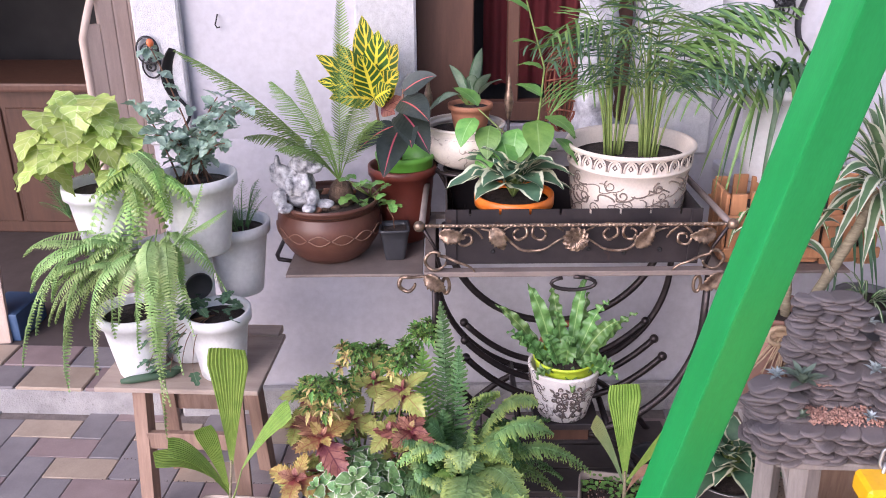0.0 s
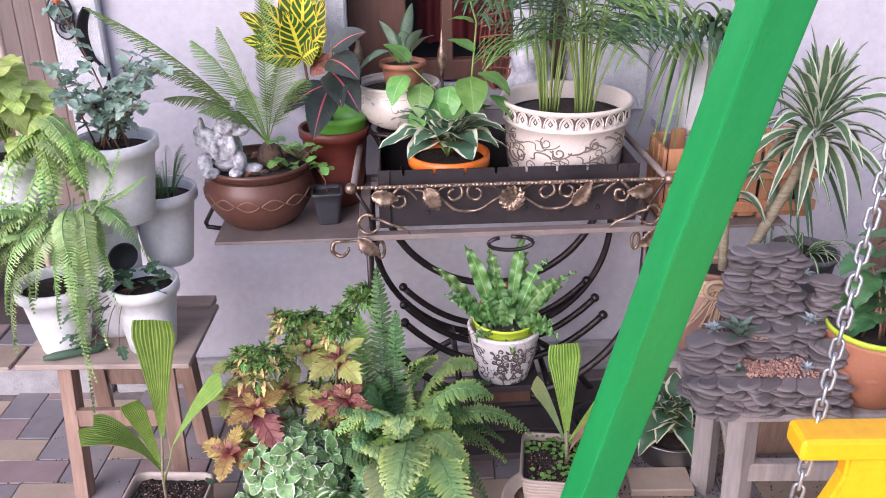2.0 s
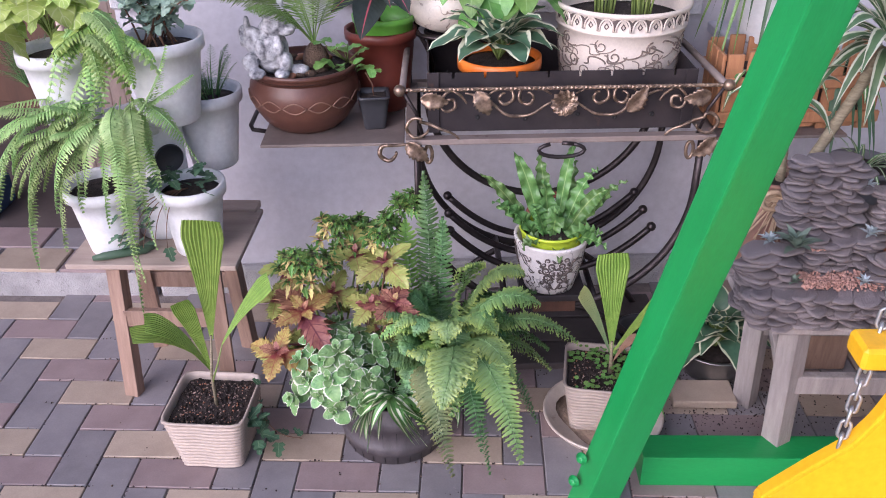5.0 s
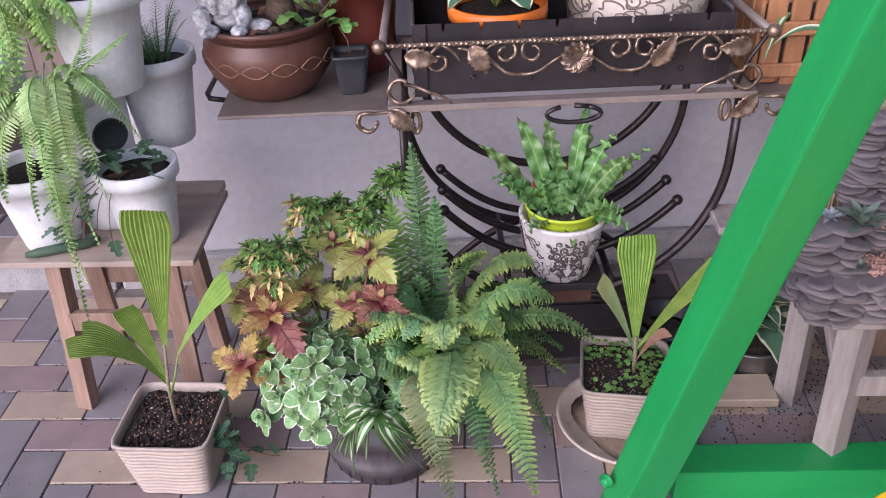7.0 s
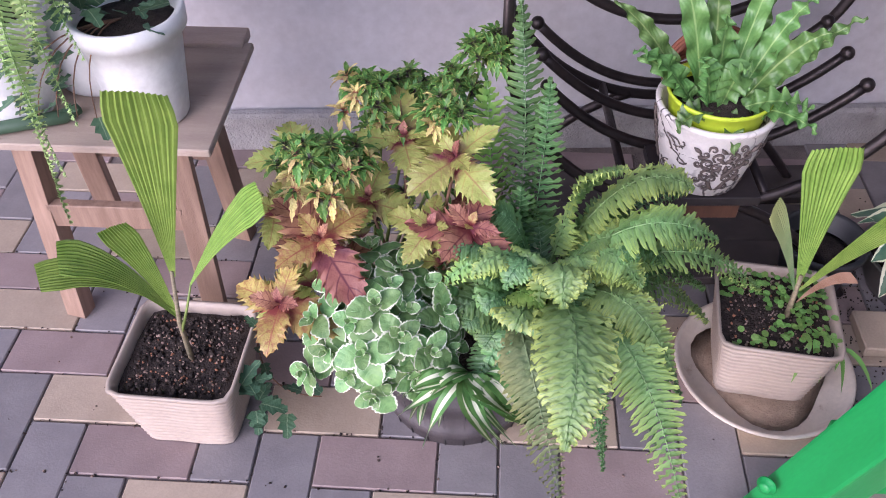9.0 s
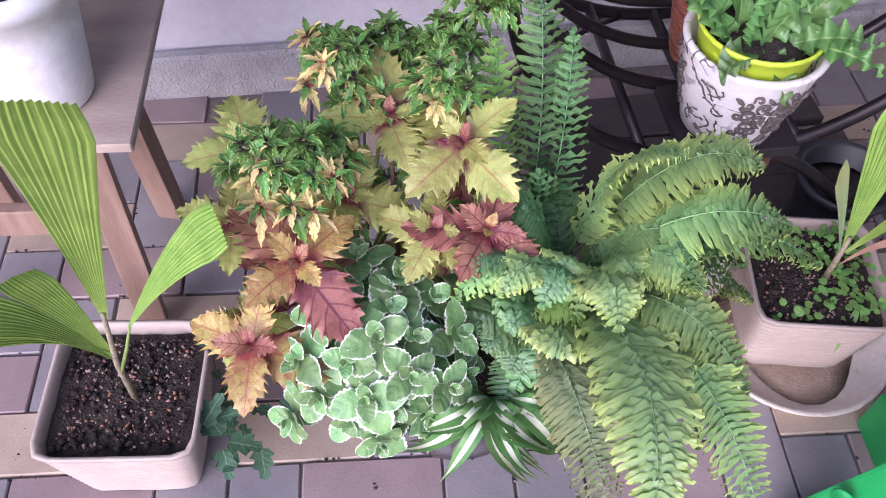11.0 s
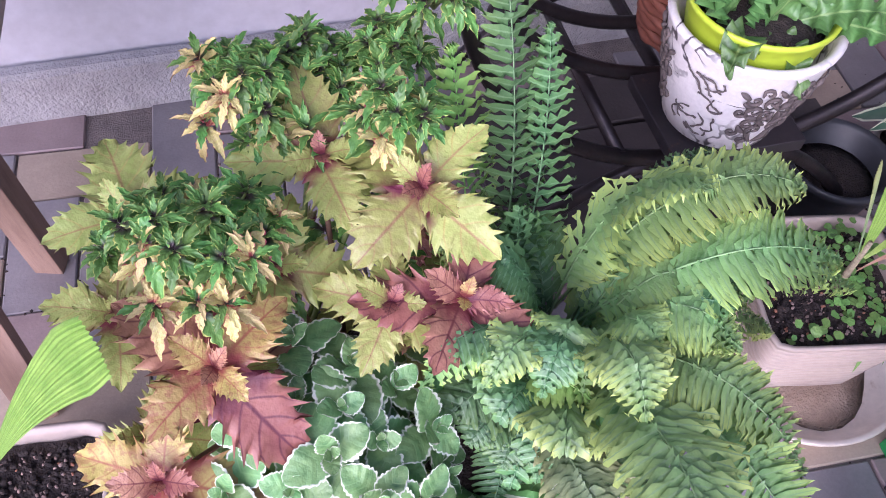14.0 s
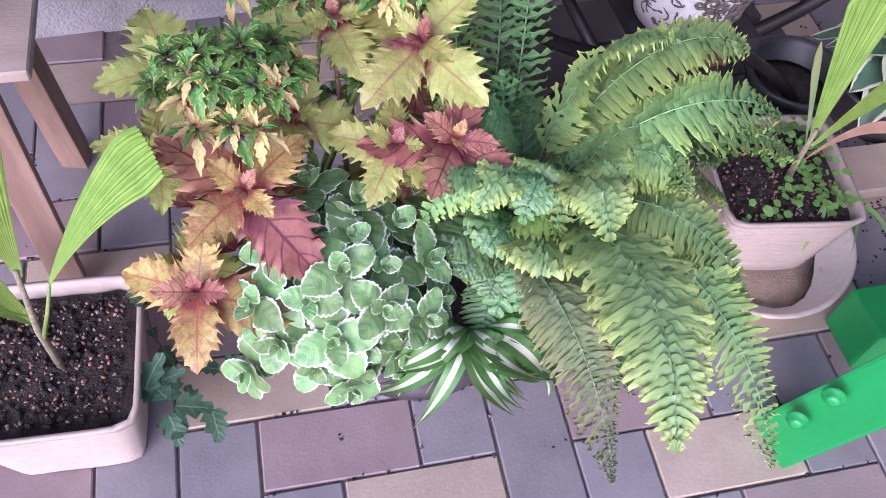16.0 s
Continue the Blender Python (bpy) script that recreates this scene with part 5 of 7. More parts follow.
mesh_ob("soil", lathe([(0.141, 0.178), (0.09, 0.19), (0.0001, 0.195)], 30, 0.02), M_soil, barrel, "dark potting soil")
bowl2 = thing("steel_bowl", (0.858, 2.365, 0.0), "dull steel bowl used as a planter for a margined hosta", "bowl")
mesh_ob("body", lathe([(0.078, 0), (0.082, 0.002), (0.096, 0.03), (0.104, 0.08), (0.113, 0.088), (0.114, 0.091), (0.103, 0.090), (0.094, 0.04), (0.0001, 0.035)], 48), M_steel, bowl2)
mesh_ob("soil", lathe([(0.100, 0.072), (0.05, 0.078), (0.0001, 0.08)], 26, 0.02), M_soil, bowl2, "dark potting soil")
loose = thing("loose_paver", (0.80, 2.225, 0.0015), "single yellow paver lying loose before the steel bowl", "paver")
part("body", box(0.17, 0.095, 0.024, 0.003, at=(0, 0, 0.013)), M_yellow, loose)
blk = pot("nursery_pot", (0.655, 2.36, 0.0), 0.055, 0.078, 0.13, M_blackplastic, "round black plastic nursery pot standing on the paving", rim=0.004, rim_h=0.015, soil=0.7)
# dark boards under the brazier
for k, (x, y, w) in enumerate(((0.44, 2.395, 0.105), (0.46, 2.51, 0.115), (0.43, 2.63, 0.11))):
    bo = thing("ground_board", (x, y, 0.0), "dark wooden board lying under the brazier", "board", "boards under the brazier", turn=(4, 2, 5)[k])
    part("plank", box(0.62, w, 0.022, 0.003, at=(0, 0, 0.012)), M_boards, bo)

# grit on the soil of the ribbed pots and crumbs on the paving
rg = random.Random(8)
crumb = lathe([(0.0001, 0), (0.9, 0.2), (1.0, 0.7), (0.5, 1.1), (0.0001, 1.2)], 6, 0.25)


def crumbs(name, parent, material, pts, size, label=""):
    vs, fs = [], []
    for p in pts:
        k = len(vs)
        m = Matrix.Translation(p) @ pose(0, 0, 0, rg.uniform(0, 360), rg.uniform(0, 360), rg.uniform(0, 360)) @ Matrix.Scale(size * rg.uniform(0.5, 1.4), 4)
        vs += [m @ V(v) for v in crumb[0]]
        fs += [tuple(i + k for i in f) for f in crumb[1]]
    o = mesh_ob(name, (vs, fs), material, parent, label)
    o["kind"] = "stuff"
    return o


for t, z in ((potA, 0.142), (potB, 0.134)):
    crumbs("grit", t, M_perlite, [V((rg.uniform(-0.078, 0.078), rg.uniform(-0.078, 0.078), z + rg.uniform(0, 0.003))) for _ in range(240)], 0.0021, "pale grit in the soil")
    crumbs("grit", t, M_terracotta, [V((rg.uniform(-0.078, 0.078), rg.uniform(-0.078, 0.078), z + rg.uniform(0, 0.003))) for _ in range(70)], 0.0024, "reddish clay grit")
    crumbs("loose_soil", t, M_soil, [V((rg.uniform(-0.08, 0.08), rg.uniform(-0.08, 0.08), z + rg.uniform(-0.001, 0.004))) for _ in range(260)], 0.0042, "soil crumbs")
lit = tagged(new("paving_litter"), "soil crumbs and dry bits lying in the paver joints", "litter", kind="stuff")
joint_pts = []
for k in range(700):
    j = rg.choice((-2, -1, 0, 1, 2, 3, 4, 5, 6))
    joint_pts.append(V((rg.uniform(-1.0, 1.0), PY0 + 0.1 * j + rg.gauss(0, 0.002), 0.0)) if rg.random() < 0.7 else V((-0.25 + 0.1013 * rg.randint(-7, 11) + rg.gauss(0, 0.002), rg.uniform(1.6, 2.6), 0.0)))
crumbs("crumbs", lit, M_soil, joint_pts, 0.0022)
crumbs("pale_crumbs", lit, M_perlite, rg.sample(joint_pts, 190), 0.0022)
crumbs("scattered_soil", lit, M_soil, [V((rg.gauss(0.84, 0.20), rg.gauss(2.28, 0.13), 0.001)) for _ in range(1500)], 0.0020)


# ---- plants ----
def plant(name, base, label, category="plant", group=""):
    t = thing(name, base, label, category, group)
    return t


def loc(t, p):
    return V(p) - t.location


def stalk(t, pts, r=0.002, material=None, name="stalk"):
    return mesh_ob(name, tube([loc(t, p) for p in pts], [r * (1.15 - 0.5 * i / max(1, len(pts) - 1)) for i in range(len(pts))], 6), material or M_stem, t)


def leaf_to(t, a, b, width, shape, material, arch=0.2, name="leaf", **kw):
    a, b = loc(t, a), loc(t, b)
    mid = (a + b) / 2 + V((0, 0, arch * (b - a).length))
    return mesh_ob(name, blade(a, mid, b, width, shape, **kw), material, t)


def frond_to(t, a, b, width, material, arch=0.35, pairs=22, ctrl=None, **kw):
    a, b = loc(t, a), loc(t, b)
    c = loc(t, ctrl) if ctrl is not None else (a + b) / 2 + V((0, 0, arch * (b - a).length))
    return mesh_ob("frond", frond(a, c, b, width, pairs, **kw), material, t)


def leaf_set(shape, width, count, seed, teeth=0, depth=0.0, bend=0.18, fold=0.25, wave=0.05, across=4, n=8):
    """A few leaf meshes of unit length along +y."""
    rr = random.Random(seed)
    out = []
    for k in range(count):
        out.append(blade((0, 0, 0), (rr.uniform(-0.05, 0.05), 0.5, bend * rr.uniform(0.5, 1.3)), (0, 1, -bend * rr.uniform(0.2, 1.2)), width * rr.uniform(0.88, 1.1), shape, n, across, fold * rr.uniform(0.5, 1.3), wave * rr.uniform(0.5, 1.5), 2.5, teeth, depth, ph=rr.uniform(0, 6)))
    return out


class Leaves:
    """Shared leaf meshes, linked as objects of their own."""

    def __init__(self, datas, materials):
        self.items = []
        for k, mt in enumerate(materials):
            for d in datas:
                me = bpy.data.meshes.new("leaf")
                me.from_pydata([tuple(v) for v in d[0]], [], d[1])
                layer = me.uv_layers.new(name="UVMap")
                idx = np.empty(len(me.loops), dtype=np.int32)
                me.loops.foreach_get("vertex_index", idx)
                layer.data.foreach_set("uv", np.array(d[2], dtype=np.float32)[idx].ravel())
                me.polygons.foreach_set("use_smooth", [True] * len(me.polygons))
                me.materials.append(mt)
                self.items.append((k, me))

    def add(self, t, p, az, tilt, s, rr, kind=None, roll=0.0, name="leaf"):
        pool = [me for k, me in self.items if kind is None or k == kind]
        return mesh_link(name, rr.choice(pool), t, "", aim(loc(t, p), az, tilt, s, roll))


def whorl(t, lv, p, axis, sizes, tilts, rr, kinds):
    """Crossed pairs of leaves round an axis, the inner pairs smaller and steeper."""
    axis = V(axis).normalized()
    q = axis.to_track_quat("Z", "Y").to_matrix().to_4x4()
    a0 = rr.uniform(0, 90)
    for k, (size, tilt, kind) in enumerate(zip(sizes, tilts, kinds)):
        pool = [me for kk, me in lv.items if kk == kind]
        for side in (0, 180):
            m = Matrix.Translation(loc(t, p) + axis * 0.006 * k) @ q @ pose(0, 0, 0, 0, 0, a0 + 90 * k + side + rr.uniform(-14, 14)) @ pose(0, 0, 0, tilt + rr.uniform(-9, 9), rr.uniform(-12, 12), 0)
            mesh_link("leaf", rr.choice(pool), t, "", m @ Matrix.Scale(size * rr.uniform(0.85, 1.12), 4))


# -- barrel planter: coleus, plectranthus, spider plant, sword ferns
rr = random.Random(11)
coleus = plant("coleus", (-0.12, 2.08, 0.19), "large lime and burgundy coleus with toothed leaves", "coleus")
lv_col = Leaves([toothed(rr.uniform(0.70, 0.82), "ovate", 9, 0.50, rr, 0.09, 0.2, 0.016, droop=0.12) for _ in range(6)], [L_coleus, L_colred, L_colgold])
spots = [((-0.110, 2.161, 0.476), (0.088, 0.080, 0.042, 0.022), (0, 0, 0, 1)), ((-0.030, 2.104, 0.488), (0.092, 0.084, 0.045, 0.024), (0, 0, 0, 1)), ((-0.215, 2.007, 0.414), (0.104, 0.088, 0.045, 0.024), (1, 2, 2, 1)), ((-0.008, 2.035, 0.420), (0.088, 0.074, 0.040, 0.022), (1, 1, 1, 2)), ((-0.271, 1.954, 0.334), (0.090, 0.072, 0.040, 0.022), (2, 2, 1, 1)), ((-0.275, 2.150, 0.440), (0.092, 0.080, 0.045, 0.02), (0, 0, 0, 0)), ((-0.295, 2.080, 0.400), (0.075, 0.065, 0.035, 0.02), (0, 0, 0, 0)), ((-0.065, 2.050, 0.405), (0.072, 0.060, 0.034, 0.02), (0, 0, 0, 1)), ((-0.160, 2.100, 0.410), (0.075, 0.065, 0.034, 0.02), (0, 0, 0, 1)), ((-0.285, 2.01, 0.30), (0.070, 0.060, 0.034, 0.02), (0, 0, 0, 0))]
for p, sizes, kinds in spots:
    stalk(coleus, [(-0.10 + 0.3 * (p[0] + 0.1), 2.07, 0.19), ((p[0] - 0.1) / 2, (p[1] + 2.08) / 2, 0.3), p], 0.0035, M_redstem)
    whorl(coleus, lv_col, p, (rr.uniform(-0.15, 0.15), -0.38, 1.0), sizes, (-4, 10, 30, 55), rr, kinds)

for k in range(46):
    p = V((rr.uniform(-0.30, 0.02), rr.uniform(2.0, 2.20), rr.uniform(0.25, 0.38)))
    lv_col.add(coleus, p, rr.uniform(0, 360), rr.uniform(-25, 15), rr.uniform(0.05, 0.08), rr, 0 if rr.random() < 0.75 else 1)

cut = plant("cut_leaf_coleus", (-0.16, 2.12, 0.19), "small leaved coleus, green with cream and pink tips", "coleus")
lv_cut = Leaves([toothed(rr.uniform(0.36, 0.48), "lance", 4, 0.60, rr, 0.16, 0.4, 0.02, k % 2 == 0, droop=0.4) for k in range(6)], [L_colgreen, L_colcream])
for p, n, rad, pale in (((-0.207, 2.075, 0.508), 24, 0.064, 170), ((-0.255, 2.085, 0.495), 7, 0.032, 180), ((-0.165, 2.215, 0.53), 15, 0.045, 190), ((-0.145, 2.19, 0.49), 8, 0.035, 180), ((-0.048, 2.15, 0.545), 10, 0.034, 230), ((-0.10, 2.25, 0.515), 11, 0.038, 999), ((0.01, 2.275, 0.565), 12, 0.04, 999), ((-0.035, 2.24, 0.53), 9, 0.033, 999)):
    stalk(cut, [(-0.16, 2.12, 0.19), ((p[0] - 0.16) / 2, (p[1] + 2.12) / 2, 0.36), (p[0], p[1], p[2])], 0.003, M_stem)
    for k in range(n):
        az = k * 137.508
        w = math.sqrt((k + 0.4) / n)
        out = V((math.cos(radians(az)), math.sin(radians(az)), 0))
        c = V(p) + rad * (out * w * rr.uniform(0.85, 1.1) + V((0, 0, 0.75 * math.sqrt(max(0, 1.05 - w * w)) - 0.45 + rr.uniform(-0.45, 0.35))))
        kd = 1 if pale < 400 and w > 0.5 and rr.random() < 0.45 else 0
        stalk(cut, [V(p) + V((0, 0, -0.7 * rad)), (V(p) + c) / 2 - V((0, 0, 0.2 * rad)), c], 0.0016)
        spin = rr.uniform(0, 90)
        for j in range(15):
            az2 = spin + 137.5 * j
            lvl = j / 15
            lean = 34 * w * math.cos(radians(az2 + 90 - az))
            lv_cut.add(cut, c + V((0, 0, 0.012 * lvl - 0.008)), az2, -6 + 62 * lvl - lean + rr.uniform(-22, 22), rr.uniform(0.021, 0.034) * (1.12 - 0.45 * lvl), rr, 1 if kd and rr.random() < 0.6 else 0)
for k in range(14):
    p = V((rr.uniform(-0.24, 0.0), rr.uniform(2.10, 2.25), rr.uniform(0.34, 0.44)))
    for j in range(5):
        lv_cut.add(cut, p, 72 * j + rr.uniform(-15, 15), rr.uniform(-25, 25), rr.uniform(0.026, 0.038), rr, 0)

plec = plant("plectranthus", (-0.10, 1.99, 0.19), "bushy plectranthus with white edged scalloped leaves", "plectranthus")
lv_pl = Leaves([toothed(rr.uniform(0.76, 0.90), "plump", 7, 0.15, rr, 0.10, 0.22, 0.012, True, 0.16) for _ in range(6)], [L_plec])
cen = V((-0.136, 1.985, 0.256))
for k in range(40):
    z = 1 - (k + 0.5) / 40 * 1.30
    a = k * 2.39996
    rad = math.sqrt(max(0, 1 - z * z))
    nrm = V((rad * math.cos(a), rad * math.sin(a), z))
    jit = rr.uniform(0.74, 1.13)
    p = cen + V((0.108 * nrm.x, 0.104 * nrm.y, 0.112 * nrm.z)) * jit
    if p.z < 0.20 or p.y > 2.092:
        continue
    q = rr.uniform(0.78, 1.18)
    whorl(plec, lv_pl, p, nrm + V((0, -0.25, 0.55)), (0.046 * q, 0.038 * q, 0.023 * q, 0.012 * q), (2, 20, 42, 62), rr, (0, 0, 0, 0))
    stalk(plec, [cen + V((0, 0, -0.05)), (cen + p) / 2 + V((0, 0, 0.01)), p], 0.0022)
for k in range(60):
    a, z = rr.uniform(0, 6.28), rr.uniform(-0.3, 0.8)
    rad = math.sqrt(1 - z * z)
    lv_pl.add(plec, cen + 0.74 * V((0.108 * rad * math.cos(a), 0.104 * rad * math.sin(a), 0.112 * z)), rr.uniform(0, 360), rr.uniform(-30, 20), rr.uniform(0.03, 0.048), rr)
for k in range(10):
    a = radians(200 + 16 * k)
    stalk(plec, [(-0.10, 2.0, 0.19), cen + V((0.06 * math.cos(a), 0.05 * math.sin(a), 0.02)), cen + V((0.10 * math.cos(a), 0.085 * math.sin(a), -0.03))], 0.0025)

spider = plant("spider_plant", (0.01, 1.99, 0.19), "spider plant with white striped drooping leaves", "spider plant")
for k in range(80):
    az = rr.uniform(205, 350)
    sw = rr.uniform(25, 75) if az > 255 else rr.uniform(-70, -20)
    ln = rr.uniform(0.075, 0.125)
    o = V((0.012, 1.955, 0.02))
    a_ = o + V((0.03 * math.cos(radians(az)), 0.03 * math.sin(radians(az)), 0.215))
    md = o + V((ln * 1.35 * math.cos(radians(az)), ln * 1.15 * math.sin(radians(az)), rr.uniform(0.25, 0.34)))
    tip = o + V((ln * 1.05 * math.cos(radians(az + sw)), ln * 0.95 * math.sin(radians(az + sw)), rr.uniform(0.09, 0.17)))
    mesh_ob("leaf", blade(a_ - spider.location, md - spider.location, tip - spider.location, rr.uniform(0.019, 0.027), "strap", 16, 4, 0.22, twist=rr.uniform(-0.4, 0.4)), L_spider, spider)

fern = plant("sword_fern", (0.10, 2.07, 0.19), "large sword fern with arching and hanging fronds", "fern")
C = V((0.115, 2.055, 0.26))
# base, bend, tip, width, leaf
F = ((C, (0.152, 1.86, 0.495), (0.114, 1.70, 0.400), 0.125, L_fern), ((0.07, 2.02, 0.25), (0.066, 1.815, 0.462), (0.137, 1.752, 0.160), 0.090, L_fernpale), ((0.13, 2.04, 0.26), (0.205, 1.87, 0.50), (0.281, 1.715, 0.235), 0.105, L_fern), ((0.11, 2.09, 0.26), (0.150, 2.132, 0.486), (0.183, 2.032, 0.540), 0.105, L_fern), ((0.12, 2.07, 0.27), (0.204, 2.024, 0.524), (0.330, 2.010, 0.445), 0.120, L_fern), ((0.12, 2.10, 0.27), (0.200, 2.10, 0.54), (0.292, 2.052, 0.498), 0.105, L_fern), ((0.14, 2.06, 0.27), (0.29, 2.07, 0.45), (0.430, 2.050, 0.305), 0.080, L_fern), ((0.13, 2.05, 0.26), (0.26, 2.04, 0.40), (0.370, 2.055, 0.222), 0.075, L_fern), ((0.13, 2.02, 0.26), (0.18, 1.91, 0.38), (0.222, 1.905, 0.015), 0.065, L_ferndark), ((0.05, 2.02, 0.28), (0.06, 1.99, 0.38), (0.100, 1.955, 0.355), 0.065, L_fernlime), ((0.06, 2.08, 0.27), (0.02, 2.08, 0.37), (0.000, 2.020, 0.300), 0.085, L_fern), ((0.04, 2.12, 0.24), (0.02, 2.14, 0.43), (0.010, 2.200, 0.560), 0.095, L_fernlime), ((0.06, 2.13, 0.24), (0.08, 2.14, 0.47), (0.053, 2.262, 0.660), 0.076, L_ferndark), ((0.08, 2.13, 0.24), (0.10, 2.14, 0.44), (0.100, 2.215, 0.560), 0.072, L_ferndark), ((0.06, 2.11, 0.24), (0.065, 2.09, 0.38), (0.065, 2.120, 0.430), 0.075, L_ferndark), (C, (0.25, 1.98, 0.40), (0.335, 1.965, 0.130), 0.080, L_ferndark), (C, (0.22, 1.95, 0.40), (0.300, 1.915, 0.075), 0.080, L_ferndark), (C, (0.26, 2.05, 0.42), (0.365, 2.100, 0.250), 0.070, L_ferndark), (C, (0.21, 2.16, 0.42), (0.340, 2.240, 0.330), 0.065, L_ferndark), (C, (0.16, 1.93, 0.40), (0.200, 1.860, 0.130), 0.080, L_ferndark), (C, (0.20, 1.95, 0.47), (0.270, 1.860, 0.340), 0.095, L_fern), (C, (0.10, 1.93, 0.40), (0.090, 1.870, 0.240), 0.080, L_ferndark), (C, (0.17, 2.02, 0.44), (0.230, 1.960, 0.400), 0.090, L_fern))
for a, c, b, w, mt in F:
    run = (V(c) - V(a)).length + (V(b) - V(c)).length
    frond_to(fern, a, b, w, mt, ctrl=c, pairs=int(0.9 * run / 0.0128), slim=0.45, droop=0.08, wave=1.0, tilt=0.35 if b[2] > c[2] - 0.02 and b[1] > 2.09 else -0.24, lean=0.26, taper=1.5, start=0.14, rng=rr)
for k in range(20):
    a = radians(-200 + 12.5 * k + rr.uniform(-8, 8))
    q = rr.uniform(0.09, 0.19)
    b = C + V((q * math.cos(a), 0.85 * q * math.sin(a), rr.uniform(0.06, 0.17)))
    frond_to(fern, C + V((0.02 * math.cos(a), 0.02 * math.sin(a), 0)), b, rr.uniform(0.07, 0.095), (L_fern, L_ferndark, L_fern)[k % 3], ctrl=C + V((0.5 * q * math.cos(a), 0.4 * q * math.sin(a), rr.uniform(0.16, 0.24))), pairs=21, slim=0.45, droop=0.08, wave=1.0, tilt=-0.24, lean=0.26, taper=1.5, rng=rr)

ivy = plant("ivy", (-0.385, 2.03, 0.0), "small trailing ivy lying on the pavers", "ivy")
lv_ivy = Leaves(leaf_set("heart", 0.85, 2, 4, teeth=3, depth=0.42, bend=0.06, across=2), [L_ivy])
trail = bez(loc(ivy, (-0.36, 2.06, 0.15)), loc(ivy, (-0.37, 2.02, 0.02)), loc(ivy, (-0.26, 2.03, 0.01)), 12)
mesh_ob("vine", tube(trail, 0.0013, 5), M_redstem, ivy)
for k in range(0, 13, 2):
    lv_ivy.add(ivy, trail[k] + ivy.location + V((0, 0, 0.010)), rr.uniform(0, 360), rr.uniform(-5, 30), rr.uniform(0.018, 0.030), rr)


for k in range(40):
    a = rr.uniform(0, 6.28)
    b = V((0.11 + rr.uniform(0.05, 0.15) * math.cos(a), 2.02 + rr.uniform(0.05, 0.15) * math.sin(a), rr.uniform(0.22, 0.38)))
    frond_to(fern, C + V((0.03 * math.cos(a), 0.03 * math.sin(a), -0.02)), b, rr.uniform(0.085, 0.12), (L_ferndark, L_ferndark, L_fern)[k % 3], rr.uniform(0.35, 0.6), 13, slim=0.45, droop=0.12, wave=0.9, tilt=-0.25, taper=1.6, rng=rr)
for b, w in (((0.005, 1.90, 0.23), 0.075), ((0.035, 1.89, 0.21), 0.08), ((0.06, 1.88, 0.18), 0.085), ((0.02, 1.93, 0.29), 0.075), ((0.055, 1.92, 0.27), 0.08), ((-0.01, 1.95, 0.31), 0.07)):
    frond_to(fern, (0.07, 2.02, 0.24), b, w, L_fern if b[0] > 0.03 else L_ferndark, 0.45, 20, slim=0.43, droop=0.12, wave=1.0, tilt=-0.25, taper=1.7, rng=rr)
for k in range(13):
    q = rr.random()
    lv_ivy.add(ivy, V((-0.365 + 0.06 * q + rr.uniform(-0.02, 0.02), 1.985 - 0.045 * q + rr.uniform(-0.02, 0.02), rr.uniform(0.09, 0.15) - 0.06 * q)), rr.uniform(0, 360), rr.uniform(-25, 30), rr.uniform(0.030, 0.048), rr)

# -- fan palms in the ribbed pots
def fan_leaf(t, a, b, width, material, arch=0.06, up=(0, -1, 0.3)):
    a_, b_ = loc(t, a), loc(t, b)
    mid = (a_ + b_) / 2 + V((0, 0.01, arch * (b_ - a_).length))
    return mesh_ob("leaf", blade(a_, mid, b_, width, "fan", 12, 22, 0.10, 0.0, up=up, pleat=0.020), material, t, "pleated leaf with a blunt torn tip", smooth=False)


palmA = plant("fan_palm", (-0.455, 2.0, 0.142), "young fan palm with a few pleated blunt leaves", "palm", "young fan palms")
stalk(palmA, [(-0.455, 2.0, 0.138), (-0.452, 1.995, 0.24), (-0.435, 1.99, 0.36)], 0.0045, M_trunk, "stem")
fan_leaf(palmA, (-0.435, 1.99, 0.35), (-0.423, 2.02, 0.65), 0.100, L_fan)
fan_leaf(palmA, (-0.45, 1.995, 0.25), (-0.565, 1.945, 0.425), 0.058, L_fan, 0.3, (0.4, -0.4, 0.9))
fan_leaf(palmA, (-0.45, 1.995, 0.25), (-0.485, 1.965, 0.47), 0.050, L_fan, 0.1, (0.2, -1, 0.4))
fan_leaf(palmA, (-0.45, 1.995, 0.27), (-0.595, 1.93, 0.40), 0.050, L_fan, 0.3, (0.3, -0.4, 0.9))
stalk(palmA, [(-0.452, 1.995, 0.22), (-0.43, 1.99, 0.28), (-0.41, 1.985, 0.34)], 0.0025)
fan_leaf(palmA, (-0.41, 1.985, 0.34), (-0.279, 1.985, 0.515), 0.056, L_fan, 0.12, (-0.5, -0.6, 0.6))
palmB = plant("fan_palm", (0.53, 2.14, 0.145), "young fan palm with pleated leaves, one browned", "palm", "young fan palms")
stalk(palmB, [(0.53, 2.14, 0.142), (0.528, 2.14, 0.20), (0.525, 2.138, 0.25)], 0.005, M_trunk, "stem")
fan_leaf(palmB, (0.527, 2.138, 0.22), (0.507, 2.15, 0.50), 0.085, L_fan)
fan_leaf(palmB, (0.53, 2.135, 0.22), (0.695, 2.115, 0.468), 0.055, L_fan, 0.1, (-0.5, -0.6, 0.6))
fan_leaf(palmB, (0.525, 2.138, 0.21), (0.433, 2.115, 0.415), 0.045, L_fernpale, 0.12, (0.4, -0.6, 0.6))
